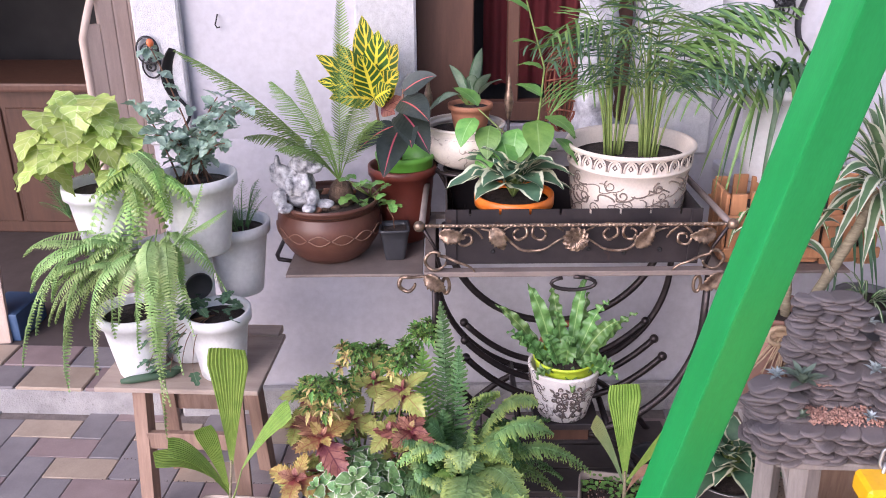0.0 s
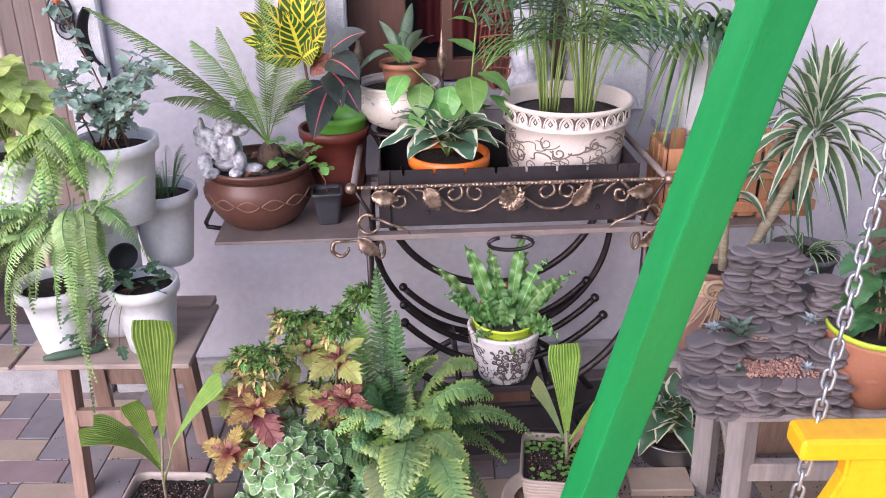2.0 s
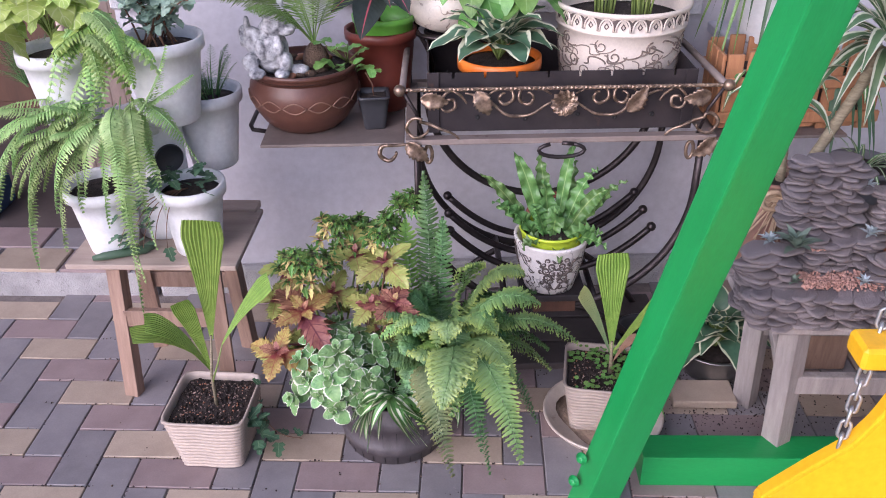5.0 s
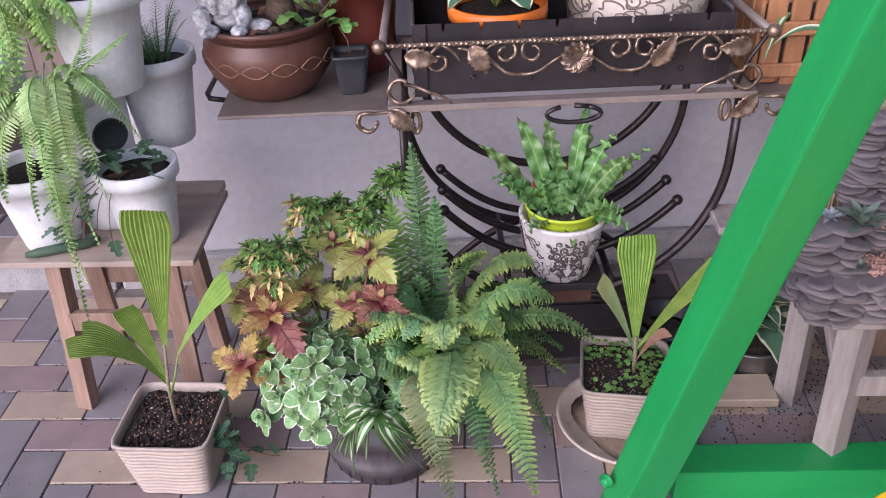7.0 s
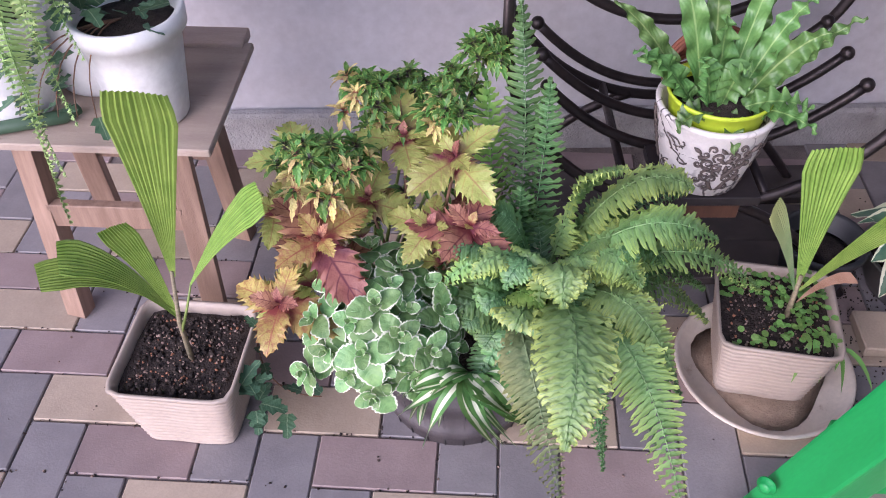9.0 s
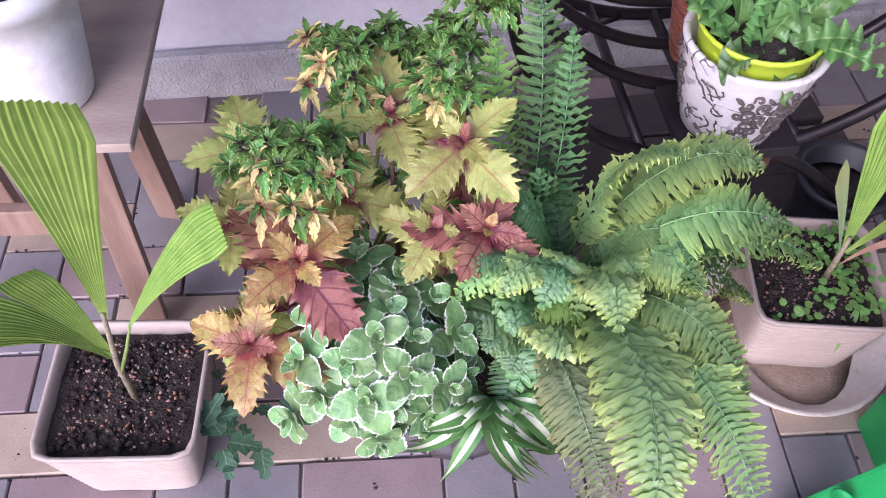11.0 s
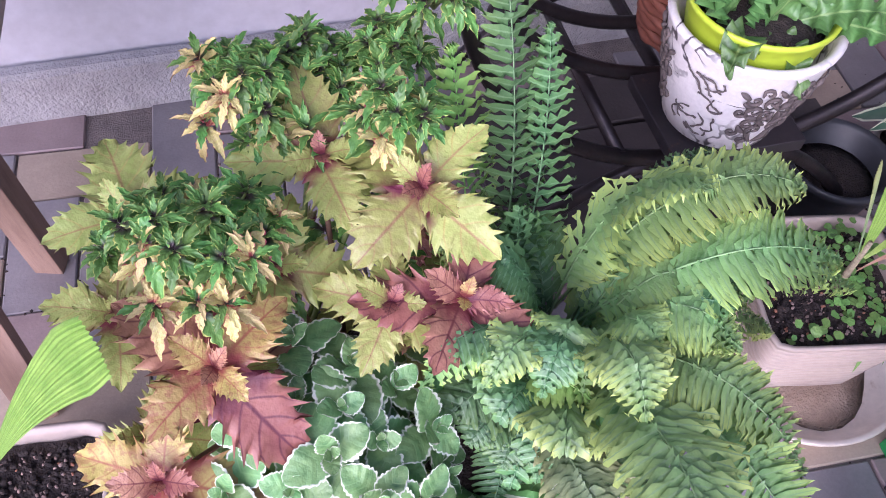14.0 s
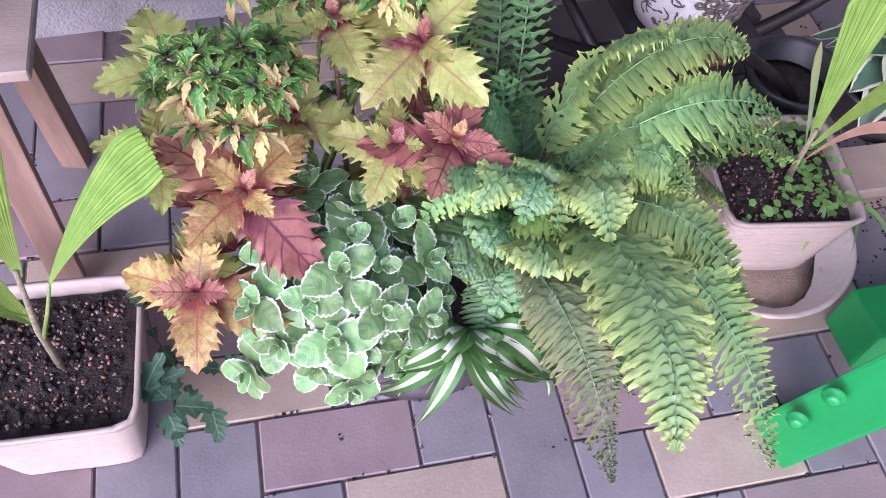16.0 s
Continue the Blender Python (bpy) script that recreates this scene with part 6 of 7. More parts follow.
fan_leaf(palmB, (0.533, 2.135, 0.19), (0.58, 2.09, 0.30), 0.03, leaf_mat("dry_leaf", (0.34, 0.20, 0.12), (0.46, 0.30, 0.20)), 0.2)
clover = plant("clover_weed", (0.512, 2.145, 0.147), "low round leaved weed covering the pot's soil", "weed")
lv_w = Leaves(leaf_set("round", 0.9, 2, 5, bend=0.05, fold=0.12, n=5, across=2), [L_weed])
for k in range(250):
    x, y = rr.uniform(-0.078, 0.082), rr.uniform(-0.08, 0.08)
    if math.hypot(x + 0.05, y + 0.02) < 0.045:
        continue
    lv_w.add(clover, V((0.512 + x, 2.145 + y, 0.150 + rr.uniform(0, 0.028))), rr.uniform(0, 360), rr.uniform(-8, 35), rr.uniform(0.008, 0.014), rr)
for k in range(7):
    a = (0.565 + rr.uniform(-0.02, 0.04), 2.09 + rr.uniform(-0.02, 0.02), 0.155)
    leaf_to(clover, a, (a[0] + rr.uniform(-0.03, 0.07), a[1] - rr.uniform(0.02, 0.06), rr.uniform(0.05, 0.12)), 0.011, "lance", L_weed, 0.5, n=7, across=2)

# -- crinkled fern in the damask pot
crink = plant("crinkled_fern", (0.376, 2.315, 0.455), "bird's nest fern with crinkled wavy fronds", "fern")
for b, w in (((0.225, 2.22, 0.585), 0.050), ((0.265, 2.25, 0.72), 0.048), ((0.415, 2.27, 0.735), 0.038), ((0.505, 2.23, 0.63), 0.05), ((0.475, 2.25, 0.675), 0.045), ((0.31, 2.18, 0.61), 0.05), ((0.485, 2.17, 0.535), 0.05), ((0.215, 2.20, 0.61), 0.045), ((0.375, 2.17, 0.60), 0.055), ((0.385, 2.15, 0.46), 0.042), ((0.29, 2.155, 0.50), 0.05), ((0.33, 2.29, 0.70), 0.045), ((0.43, 2.31, 0.67), 0.05), ((0.52, 2.29, 0.58), 0.045), ((0.34, 2.22, 0.66), 0.05), ((0.50, 2.16, 0.50), 0.045), ((0.545, 2.24, 0.65), 0.04), ((0.185, 2.25, 0.66), 0.04)):
    b = (b[0] + 0.006, b[1] + 0.062, b[2] - 0.03)
    a = V((0.376 + 0.25 * (b[0] - 0.376), 2.315 + 0.2 * (b[1] - 2.315), 0.455))
    leaf_to(crink, a, b, w * 0.84, "lance", L_crinkle, rr.uniform(0.15, 0.4), n=72, across=6, fold=0.25, wave=0.20, waves=rr.uniform(4.5, 7.0), ph=rr.uniform(0, 6), twist=rr.uniform(-0.9, 0.9), up=(0, -0.6, 0.8))
bask = thing("wicker_basket", (0.40, 2.475, 0.297), "dark red wicker basket with hoop handle under the brazier", "basket")
for k in range(9):
    mesh_ob("weave", tube([V((0.075 * (0.8 + 0.03 * k) * math.cos(q), 0.075 * (0.8 + 0.03 * k) * math.sin(q), 0.008 + 0.013 * k + 0.003 * math.sin(9 * q + 3 * k))) for q in (2 * math.pi * i / 44 for i in range(44))], 0.0065, 6, True), M_wicker, bask)
for k in range(3):
    mesh_ob("handle", tube(arc(0, 0.12, 0.072 + 0.004 * k, 0, 180, 24, 0.004 * (k - 1)), 0.0045, 6), M_wicker, bask)

# -- hostas
def hosta(t, cx, cy, cz, n, r, zr, size, seed):
    q = random.Random(seed)
    lv = Leaves(leaf_set("ovate", 0.68, 4, seed, bend=0.30, fold=0.25, wave=0.035, n=10), [L_hosta])
    for k in range(n):
        az = spread(k, n, q)
        tier = k / n
        lv.add(t, (cx + r * 0.25 * math.cos(radians(az + 90)), cy + r * 0.25 * math.sin(radians(az + 90)), cz + zr * tier), az, 0 + 46 * tier + q.uniform(-8, 8), size * (1.05 - 0.35 * tier) * q.uniform(0.85, 1.1), q)
        stalk(t, [(cx, cy, cz - 0.03), (cx + r * 0.25 * math.cos(radians(az + 90)), cy + r * 0.25 * math.sin(radians(az + 90)), cz + zr * tier)], 0.003)


h1 = plant("hosta", (0.235, 2.44, 0.877), "hosta with cream margined leaves in the orange pot", "hosta", "margined hostas")
hosta(h1, 0.232, 2.425, 0.915, 28, 0.10, 0.05, 0.142, 21)
h2 = plant("hosta", (0.858, 2.365, 0.08), "hosta with cream margined leaves in the steel bowl", "hosta", "margined hostas")
hosta(h2, 0.858, 2.36, 0.105, 36, 0.11, 0.075, 0.112, 22)

# -- zamia-like climber in the fire box
hoya = plant("climbing_plant", (0.285, 2.53, 0.742), "tall climber with rounded glossy leaves", "climber")
lv_h = Leaves(leaf_set("ovate", 0.76, 3, 6, bend=0.16, fold=0.12, wave=0.02), [L_hoya])
line = [V(p) for p in ((0.285, 2.53, 0.745), (0.29, 2.53, 0.95), (0.295, 2.51, 1.07), (0.305, 2.50, 1.20), (0.275, 2.50, 1.30), (0.245, 2.50, 1.40), (0.23, 2.5, 1.48))]
stalk(hoya, line, 0.0028)
stalk(hoya, [(0.29, 2.53, 0.93), (0.22, 2.50, 1.02), (0.14, 2.48, 1.10)], 0.0025)
for (x, y, z), az, tilt, s in (((0.29, 2.49, 1.07), 185, -35, 0.115), ((0.27, 2.49, 1.02), 150, -30, 0.11), ((0.31, 2.49, 1.08), 240, -20, 0.10), ((0.30, 2.49, 1.13), 60, 20, 0.08), ((0.24, 2.48, 1.05), 170, -50, 0.10), ((0.17, 2.47, 1.06), 175, -45, 0.095), ((0.13, 2.47, 1.08), 150, -35, 0.09), ((0.14, 2.47, 1.11), 60, 30, 0.085), ((0.20, 2.47, 1.03), 200, -40, 0.10), ((0.30, 2.49, 1.20), 80, 15, 0.065), ((0.30, 2.49, 1.22), 265, -20, 0.065), ((0.285, 2.49, 1.26), 100, 10, 0.065), ((0.275, 2.49, 1.30), 250, -10, 0.07), ((0.26, 2.49, 1.34), 75, 25, 0.07), ((0.25, 2.49, 1.37), 280, 15, 0.07), ((0.24, 2.49, 1.41), 120, 20, 0.07), ((0.235, 2.49, 1.44), 250, 30, 0.07), ((0.33, 2.50, 1.06), 300, -30, 0.09), ((0.34, 2.50, 1.02), 250, -40, 0.10), ((0.18, 2.47, 1.00), 140, -50, 0.09)):
    lv_h.add(hoya, (x, y, z), az, tilt, s, rr)
aglao = plant("aglaonema", (0.115, 2.655, 1.07), "small silver leaved plant in the terracotta pot", "plant")
lv_a = Leaves(leaf_set("ovate", 0.42, 3, 7, bend=0.2, fold=0.25), [L_aglao])
for k, (b, s) in enumerate((((0.06, 2.60, 1.19), 0.11), ((0.145, 2.62, 1.23), 0.11), ((0.20, 2.60, 1.15), 0.11), ((0.03, 2.58, 1.09), 0.12), ((0.17, 2.58, 1.17), 0.09), ((0.12, 2.62, 1.16), 0.09), ((0.0, 2.6, 1.06), 0.12))):
    leaf_to(aglao, (0.115 + 0.3 * (b[0] - 0.115), 2.645, 1.10), b, 0.042, "ovate", L_aglao, 0.2, n=9)
    stalk(aglao, [(0.115, 2.655, 1.06), (0.115 + 0.3 * (b[0] - 0.115), 2.645, 1.10)], 0.003)

# -- areca palm in the carved planter
areca = plant("areca_palm", (0.54, 2.545, 0.96), "areca palm with thin green canes and narrow leaflets", "palm")
for k in range(56):
    az = rr.uniform(0, 360)
    rad = rr.uniform(0.02, 0.075) if k % 2 else rr.uniform(0.0, 0.05)
    off = (-0.05 if k % 5 < 2 else 0.04)
    p0 = V((0.545 + off + 0.35 * rad * math.cos(radians(az)), 2.535 + 0.4 * rad * math.sin(radians(az)), 0.958))
    out = V((math.cos(radians(az)), 0.75 * math.sin(radians(az)) - 0.12, 0))
    h = rr.uniform(0.17, 0.36)
    p1 = p0 + out * rad * 0.9 + V((0, 0, h))
    stalk(areca, bez(p0, p0 + out * 0.01 + V((0, 0, h * 0.6)), p1, 6), 0.0026, M_stem, "cane")
    tip = p1 + out * rr.uniform(0.12, 0.28) + V((0.05, -0.02, rr.uniform(-0.04, 0.16)))
    frond_to(areca, p1, tip, rr.uniform(0.18, 0.26), L_palm if k % 2 else L_grey, rr.uniform(0.2, 0.45), 6, slim=0.10, start=0.0, lean=1.0, droop=0.35, rng=rr)

# -- cycas in the brown bowl
cyc = plant("cycas", (-0.228, 2.48, 0.90), "cycas with stiff feathered fronds", "cycas")
for b, w, arch, n in (((-0.60, 2.40, 1.26), 0.085, 0.16, 42), ((-0.19, 2.42, 1.42), 0.06, 0.02, 40), ((-0.46, 2.36, 1.13), 0.10, 0.28, 34), ((-0.43, 2.34, 1.06), 0.10, 0.32, 34), ((-0.11, 2.40, 1.09), 0.09, 0.28, 28), ((-0.29, 2.36, 1.22), 0.07, 0.12, 30), ((-0.15, 2.38, 1.15), 0.09, 0.2, 28), ((-0.35, 2.34, 1.03), 0.09, 0.35, 28), ((-0.40, 2.52, 1.16), 0.09, 0.25, 30), ((-0.24, 2.35, 1.08), 0.08, 0.25, 26)):
    frond_to(cyc, (-0.228, 2.48, 0.905), b, w * 1.45, L_cycas, arch, int(1.5 * n), slim=0.27, lean=0.8, droop=0.28, start=0.16, stem=0.002, rng=rr)

# -- croton, rubber plant, strawberry
croton = plant("croton", (-0.13, 2.66, 0.90), "croton with yellow veined dark green leaves", "croton")
stalk(croton, [(-0.10, 2.62, 0.86), (-0.14, 2.66, 1.0), (-0.15, 2.66, 1.10)], 0.005, M_redstem)
for b, w in (((-0.295, 2.60, 1.215), 0.05), ((-0.24, 2.60, 1.245), 0.052), ((-0.17, 2.62, 1.315), 0.056), ((-0.125, 2.60, 1.28), 0.058), ((-0.075, 2.60, 1.245), 0.055), ((-0.07, 2.58, 1.175), 0.055), ((-0.29, 2.58, 1.15), 0.05), ((-0.26, 2.57, 1.105), 0.045), ((-0.09, 2.57, 1.13), 0.05), ((-0.17, 2.57, 1.22), 0.058), ((-0.20, 2.70, 1.27), 0.05), ((-0.11, 2.70, 1.24), 0.05)):
    leaf_to(croton, (-0.15, 2.645, 1.085), b, w * 1.4, "ovate", L_croton, 0.08, n=14, across=8, fold=0.16, wave=0.03, up=(0, -1, 0.4))
for b in ((-0.06, 2.6, 1.10), (-0.085, 2.58, 1.06)):
    leaf_to(croton, (-0.13, 2.63, 1.06), b, 0.04, "lance", L_colred, 0.1, n=8, up=(0, -1, 0.4))
rub = plant("rubber_plant", (-0.075, 2.59, 0.905), "rubber plant with dark leaves and pink midribs", "rubber plant")
stalk(rub, [(-0.075, 2.59, 0.90), (-0.075, 2.58, 1.02), (-0.06, 2.57, 1.13)], 0.005, M_redstem)
for a, b, w in (((-0.075, 2.57, 1.02), (-0.105, 2.44, 0.925), 0.085), ((-0.07, 2.57, 1.07), (0.015, 2.46, 0.985), 0.085), ((-0.07, 2.57, 1.10), (0.015, 2.48, 1.065), 0.085), ((-0.065, 2.57, 1.12), (0.03, 2.55, 1.17), 0.06), ((-0.08, 2.58, 1.03), (-0.185, 2.50, 0.975), 0.06), ((-0.07, 2.58, 1.06), (-0.03, 2.46, 1.0), 0.07)):
    leaf_to(rub, a, b, w, "ovate", L_ficus, 0.18, n=10, fold=0.12, up=(0.1, -0.8, 0.8))
straw = plant("strawberry_plant", (-0.155, 2.51, 0.86), "small seedling with rounded toothed leaves", "seedling")
lv_s = Leaves(leaf_set("round", 0.85, 3, 8, teeth=5, depth=0.15), [L_hoya])
for k in range(22):
    p = V((-0.15 + rr.uniform(-0.07, 0.07), 2.48 + rr.uniform(-0.04, 0.03), 0.86 + rr.uniform(-0.02, 0.06)))
    lv_s.add(straw, p, rr.uniform(0, 360), rr.uniform(-30, 20), rr.uniform(0.024, 0.042), rr)
    if k % 2:
        stalk(straw, [(-0.15, 2.51, 0.85), p], 0.0015)
stalk(straw, [(-0.083, 2.465, 0.775), (-0.085, 2.46, 0.81), (-0.10, 2.455, 0.84)], 0.0015, M_redstem)

# -- plants of the white planters
syn = plant("syngonium", (-0.795, 2.31, 0.93), "syngonium with pale lime arrow leaves", "syngonium")
lv_y = Leaves(leaf_set("heart", 0.92, 4, 9, bend=0.14, fold=0.16, wave=0.04, n=10, across=6), [L_syng])
for k in range(46):
    az = k * 137.5
    w = math.sqrt((k + 0.5) / 46)
    p = V((-0.815 + 0.125 * w * math.cos(radians(az + 90)), 2.275 + 0.09 * w * math.sin(radians(az + 90)), 1.175 - 0.16 * w * w + rr.uniform(-0.035, 0.03)))
    lv_y.add(syn, p, 180 + rr.uniform(-95, 95), rr.uniform(-62, -8), rr.uniform(0.078, 0.105), rr, roll=rr.uniform(-15, 15))
    if k % 2:
        stalk(syn, bez((-0.80, 2.31, 0.93), (-0.80, 2.30, 1.06), p, 5), 0.002)
rose = plant("rose_bush", (-0.56, 2.33, 0.945), "small rose bush with blue green leaves and one orange bud", "rose")
lv_r = Leaves(leaf_set("ovate", 0.72, 3, 10, teeth=5, depth=0.08, bend=0.08), [L_rose])
for k in range(15):
    a = rr.uniform(0, 360)
    top = V((-0.57 + rr.uniform(-0.15, 0.15), 2.31 + rr.uniform(-0.10, 0.06), rr.uniform(1.06, 1.20))) if k > 2 else V(((-0.615, -0.47, -0.40)[k], 2.29, (1.285, 1.17, 1.15)[k]))
    base = V((-0.56 + 0.04 * math.cos(a), 2.33 + 0.04 * math.sin(a), 0.945))
    tw = bez(base, (base + top) / 2 + V((0, 0, 0.05)), top, 9)
    stalk(rose, tw, 0.0022, M_redstem, "twig")
    for i in range(2, 10):
        for j in range(3):
            lv_r.add(rose, tw[i] + V((rr.uniform(-0.014, 0.014), rr.uniform(-0.014, 0.014), 0)), rr.uniform(0, 360), rr.uniform(-45, 45), rr.uniform(0.027, 0.042), rr, roll=rr.uniform(-35, 35))
bud = mesh_ob("rose_bud", lathe([(0.0001, 0), (0.007, 0.004), (0.009, 0.011), (0.006, 0.018), (0.0001, 0.02)], 12, 0.1), surface("orange_petal", (0.80, 0.16, 0.06), (0.90, 0.26, 0.10), 40.0, 120.0, 0.5, relief=0.1), rose, "orange rose bud", Matrix.Translation(loc(rose, (-0.615, 2.29, 1.285))))
tf = plant("boston_fern", (-0.69, 2.29, 0.78), "lush boston fern hanging from the white planters", "fern")
D1, D2 = V((-0.685, 2.27, 1.02)), V((-0.645, 2.25, 0.80))
TF = ((-0.958, 2.18, 0.800), (-0.93, 2.15, 0.755), (-0.89, 2.15, 0.70), (-1.01, 2.16, 0.50), (-0.95, 2.15, 0.60), (-0.90, 2.16, 0.43), (-0.80, 2.13, 0.50), (-0.743, 2.14, 0.60), (-0.644, 2.12, 0.321), (-0.584, 2.14, 0.50), (-0.466, 2.19, 0.71), (-0.45, 2.20, 0.92), (-0.496, 2.19, 0.99), (-0.68, 2.12, 0.57), (-0.86, 2.13, 0.62), (-0.82, 2.13, 0.66), (-0.62, 2.12, 0.42), (-0.55, 2.16, 0.60))
for b in TF + tuple((rr.uniform(-0.92, -0.56), rr.uniform(2.08, 2.20), rr.uniform(0.56, 0.88)) for _ in range(30)):
    a = D2 + V((0.45 * (b[0] - D2.x) * rr.uniform(0.3, 1.0), rr.uniform(-0.05, 0.02), rr.uniform(-0.03, 0.05)))
    d = V(b) - a
    frond_to(tf, a, b, rr.uniform(0.046, 0.062), L_boston, ctrl=a + V((0.75 * d.x + rr.uniform(-0.03, 0.03), 0.8 * d.y - 0.04, 0.22 * d.z + rr.uniform(0.03, 0.08))), pairs=int((d.length + 0.1) / 0.0100), slim=0.32, droop=0.2, wave=1.0, tilt=-0.2, taper=1.3, lean=0.25, rng=rr)
for k in range(24):
    b = V((rr.uniform(-0.76, -0.48), rr.uniform(2.10, 2.19), rr.uniform(0.82, 0.99)))
    a = D1 + V((rr.uniform(-0.05, 0.06), rr.uniform(-0.03, 0.0), rr.uniform(-0.06, 0.03)))
    frond_to(tf, a, b, rr.uniform(0.046, 0.060), L_fernlime if k % 2 else L_boston, rr.uniform(0.2, 0.5), 18, slim=0.32, droop=0.2, wave=1.0, tilt=-0.2, taper=1.3, lean=0.25, rng=rr)
iv2 = plant("ivy", (-0.53, 2.25, 0.60), "dark ivy trailing from the white planters", "ivy")
for k in range(46):
    p = V((rr.uniform(-0.60, -0.45), rr.uniform(2.19, 2.28), rr.uniform(0.615, 0.68))) if k < 28 else V((rr.uniform(-0.70, -0.58), rr.uniform(2.17, 2.22), rr.uniform(0.47, 0.60)))
    lv_ivy.add(iv2, p, rr.uniform(0, 360), rr.uniform(-40, 25), rr.uniform(0.025, 0.045), rr)
for k in range(5):
    stalk(iv2, bez((-0.53, 2.26, 0.61), (-0.56 - 0.02 * k, 2.17, 0.64), (-0.58 - 0.03 * k, 2.19, 0.48), 8), 0.0013, M_redstem)
for cx, cy, cz, label in ((-0.50, 2.45, 0.775, "fine needled asparagus fern in a white planter"), (-0.90, 2.36, 0.84, "fine needled asparagus fern behind the planters")):
    asp = plant("asparagus_fern", (cx, cy, cz), label, "fern", "asparagus ferns")
    for k in range(26):
        a = rr.uniform(0, 6.28)
        tip = V((cx + 0.10 * math.cos(a) * rr.uniform(0.3, 1), cy + 0.08 * math.sin(a) * rr.uniform(0.3, 1), cz + rr.uniform(0.03, 0.13)))
        frond_to(asp, (cx + 0.02 * math.cos(a), cy + 0.02 * math.sin(a), cz), tip, 0.05, L_needle, 0.25, 14, slim=0.07, start=0.1, lean=0.5, rng=rr)


# ---- weathered bench with slate fountain, jug and pots ----
bench = thing("plank_bench", (1.15, 2.075, 0.0), "low grey weathered plank bench for pots", "bench")
for k, y in enumerate((-0.11, 0.0, 0.11, 0.22)):
    part("top_board", box(0.66 + 0.04 * k, 0.107, 0.018, 0.003, at=(-0.02 * k, y, 0.447)), M_greywood, bench)
for sx in (-1, 1):
    for sy in (-1, 1):
        beam("leg", (sx * 0.255 + (0.02 if sx < 0 else 0), sy * 0.12 + 0.02, 0.0), (sx * 0.26, sy * 0.115, 0.437), 0.05, 0.045, M_greywood, bench, 0, bevel=0.003)
    beam("end_rail", (sx * 0.26, -0.10, 0.40), (sx * 0.26, 0.10, 0.40), 0.05, 0.024, M_greywood, bench, 0, bevel=0.003)
    beam("brace", (sx * 0.262, -0.105, 0.30), (sx * 0.262, 0.06, 0.425), 0.035, 0.02, M_greywood, bench, 0, bevel=0.003)
for sy in (-1, 1):
    part("rail", box(0.48, 0.026, 0.05, 0.003, at=(0, sy * 0.115, 0.27)), M_greywood, bench)

# stacked slate table fountain
fount = thing("slate_fountain", (0.955, 1.99, 0.456), "tabletop fountain of stacked grey slate chips with tiny succulents", "fountain")
rs = random.Random(31)
chips = []
for k in range(6):
    n = 14
    vs, fs = [], []
    w1, w2, w3 = (rs.uniform(0, 6.28) for _ in range(3))
    rad = [0.92 + 0.14 * math.sin(2 * 2 * math.pi * i / n + w1) + 0.07 * math.sin(3 * 2 * math.pi * i / n + w2) + 0.04 * math.sin(5 * 2 * math.pi * i / n + w3) for i in range(n)]
    for z, q in ((-0.5, 0.86), (-0.2, 1.0), (0.25, 0.97), (0.5, 0.8)):
        for i in range(n):
            a = 2 * math.pi * i / n
            vs.append(V((q * rad[i] * math.cos(a), q * rad[i] * math.sin(a), z + 0.12 * math.sin(a * 2 + k))))
    for l in range(3):
        for i in range(n):
            fs.append((l * n + i, l * n + (i + 1) % n, (l + 1) * n + (i + 1) % n, (l + 1) * n + i))
    fs += [tuple(range(n - 1, -1, -1)), tuple(range(3 * n, 4 * n))]
    me = bpy.data.meshes.new("slate_chip")
    me.from_pydata([tuple(v) for v in vs], [], fs)
    me.polygons.foreach_set("use_smooth", [len(p.vertices) == 4 for p in me.polygons])
    me.materials.append(M_slate)
    chips.append(me)


def chip_stack(x0, x1, y0, y1, z0, z1, step=0.0088, size=0.040):
    z = z0
    while z < z1:
        x = x0 + rs.uniform(0, 0.012)
        while x < x1:
            s = size * rs.uniform(0.7, 1.25)
            y = y0 + rs.uniform(-0.008, 0.010)
            m = pose(x, y + s * 0.35, z, rs.uniform(-9, 9), rs.uniform(-9, 9), rs.uniform(0, 360)) @ Matrix.Diagonal((s, s * 0.72, step * rs.uniform(0.9, 1.35), 1))
            mesh_link("slate_chip", rs.choice(chips), fount, "", m)
            x += s * rs.uniform(1.0, 1.5)
        z += step


chip_stack(-0.175, 0.125, -0.078, 0.0, 0.008, 0.085)
chip_stack(-0.180, -0.115, -0.035, 0.05, 0.008, 0.160)
chip_stack(-0.170, -0.10, 0.015, 0.05, 0.008, 0.125)
chip_stack(0.085, 0.125, -0.050, 0.05, 0.085, 0.155)
chip_stack(-0.050, 0.10, 0.012, 0.05, 0.085, 0.165)
chip_stack(-0.095, 0.045, 0.045, 0.1, 0.15, 0.335, size=0.040)
chip_stack(0.095, 0.195, 0.040, 0.1, 0.12, 0.265, size=0.040)
part("core", box(0.12, 0.06, 0.31, 0.01, at=(-0.025, 0.098, 0.157)), M_slate, fount)
part("core", box(0.20, 0.05, 0.15, 0.01, at=(0.07, 0.093, 0.077)), M_slate, fount)
part("core", box(0.27, 0.06, 0.082, 0.012, 2, at=(-0.02, -0.018, 0.042)), M_slate, fount)
o = crumbs("gravel", fount, M_pink, [V((rs.uniform(-0.085, 0.085), -0.050 + rs.uniform(-0.012, 0.05), 0.088 + rs.uniform(0, 0.012))) for _ in range(800)], 0.0030, "coral pink gravel")
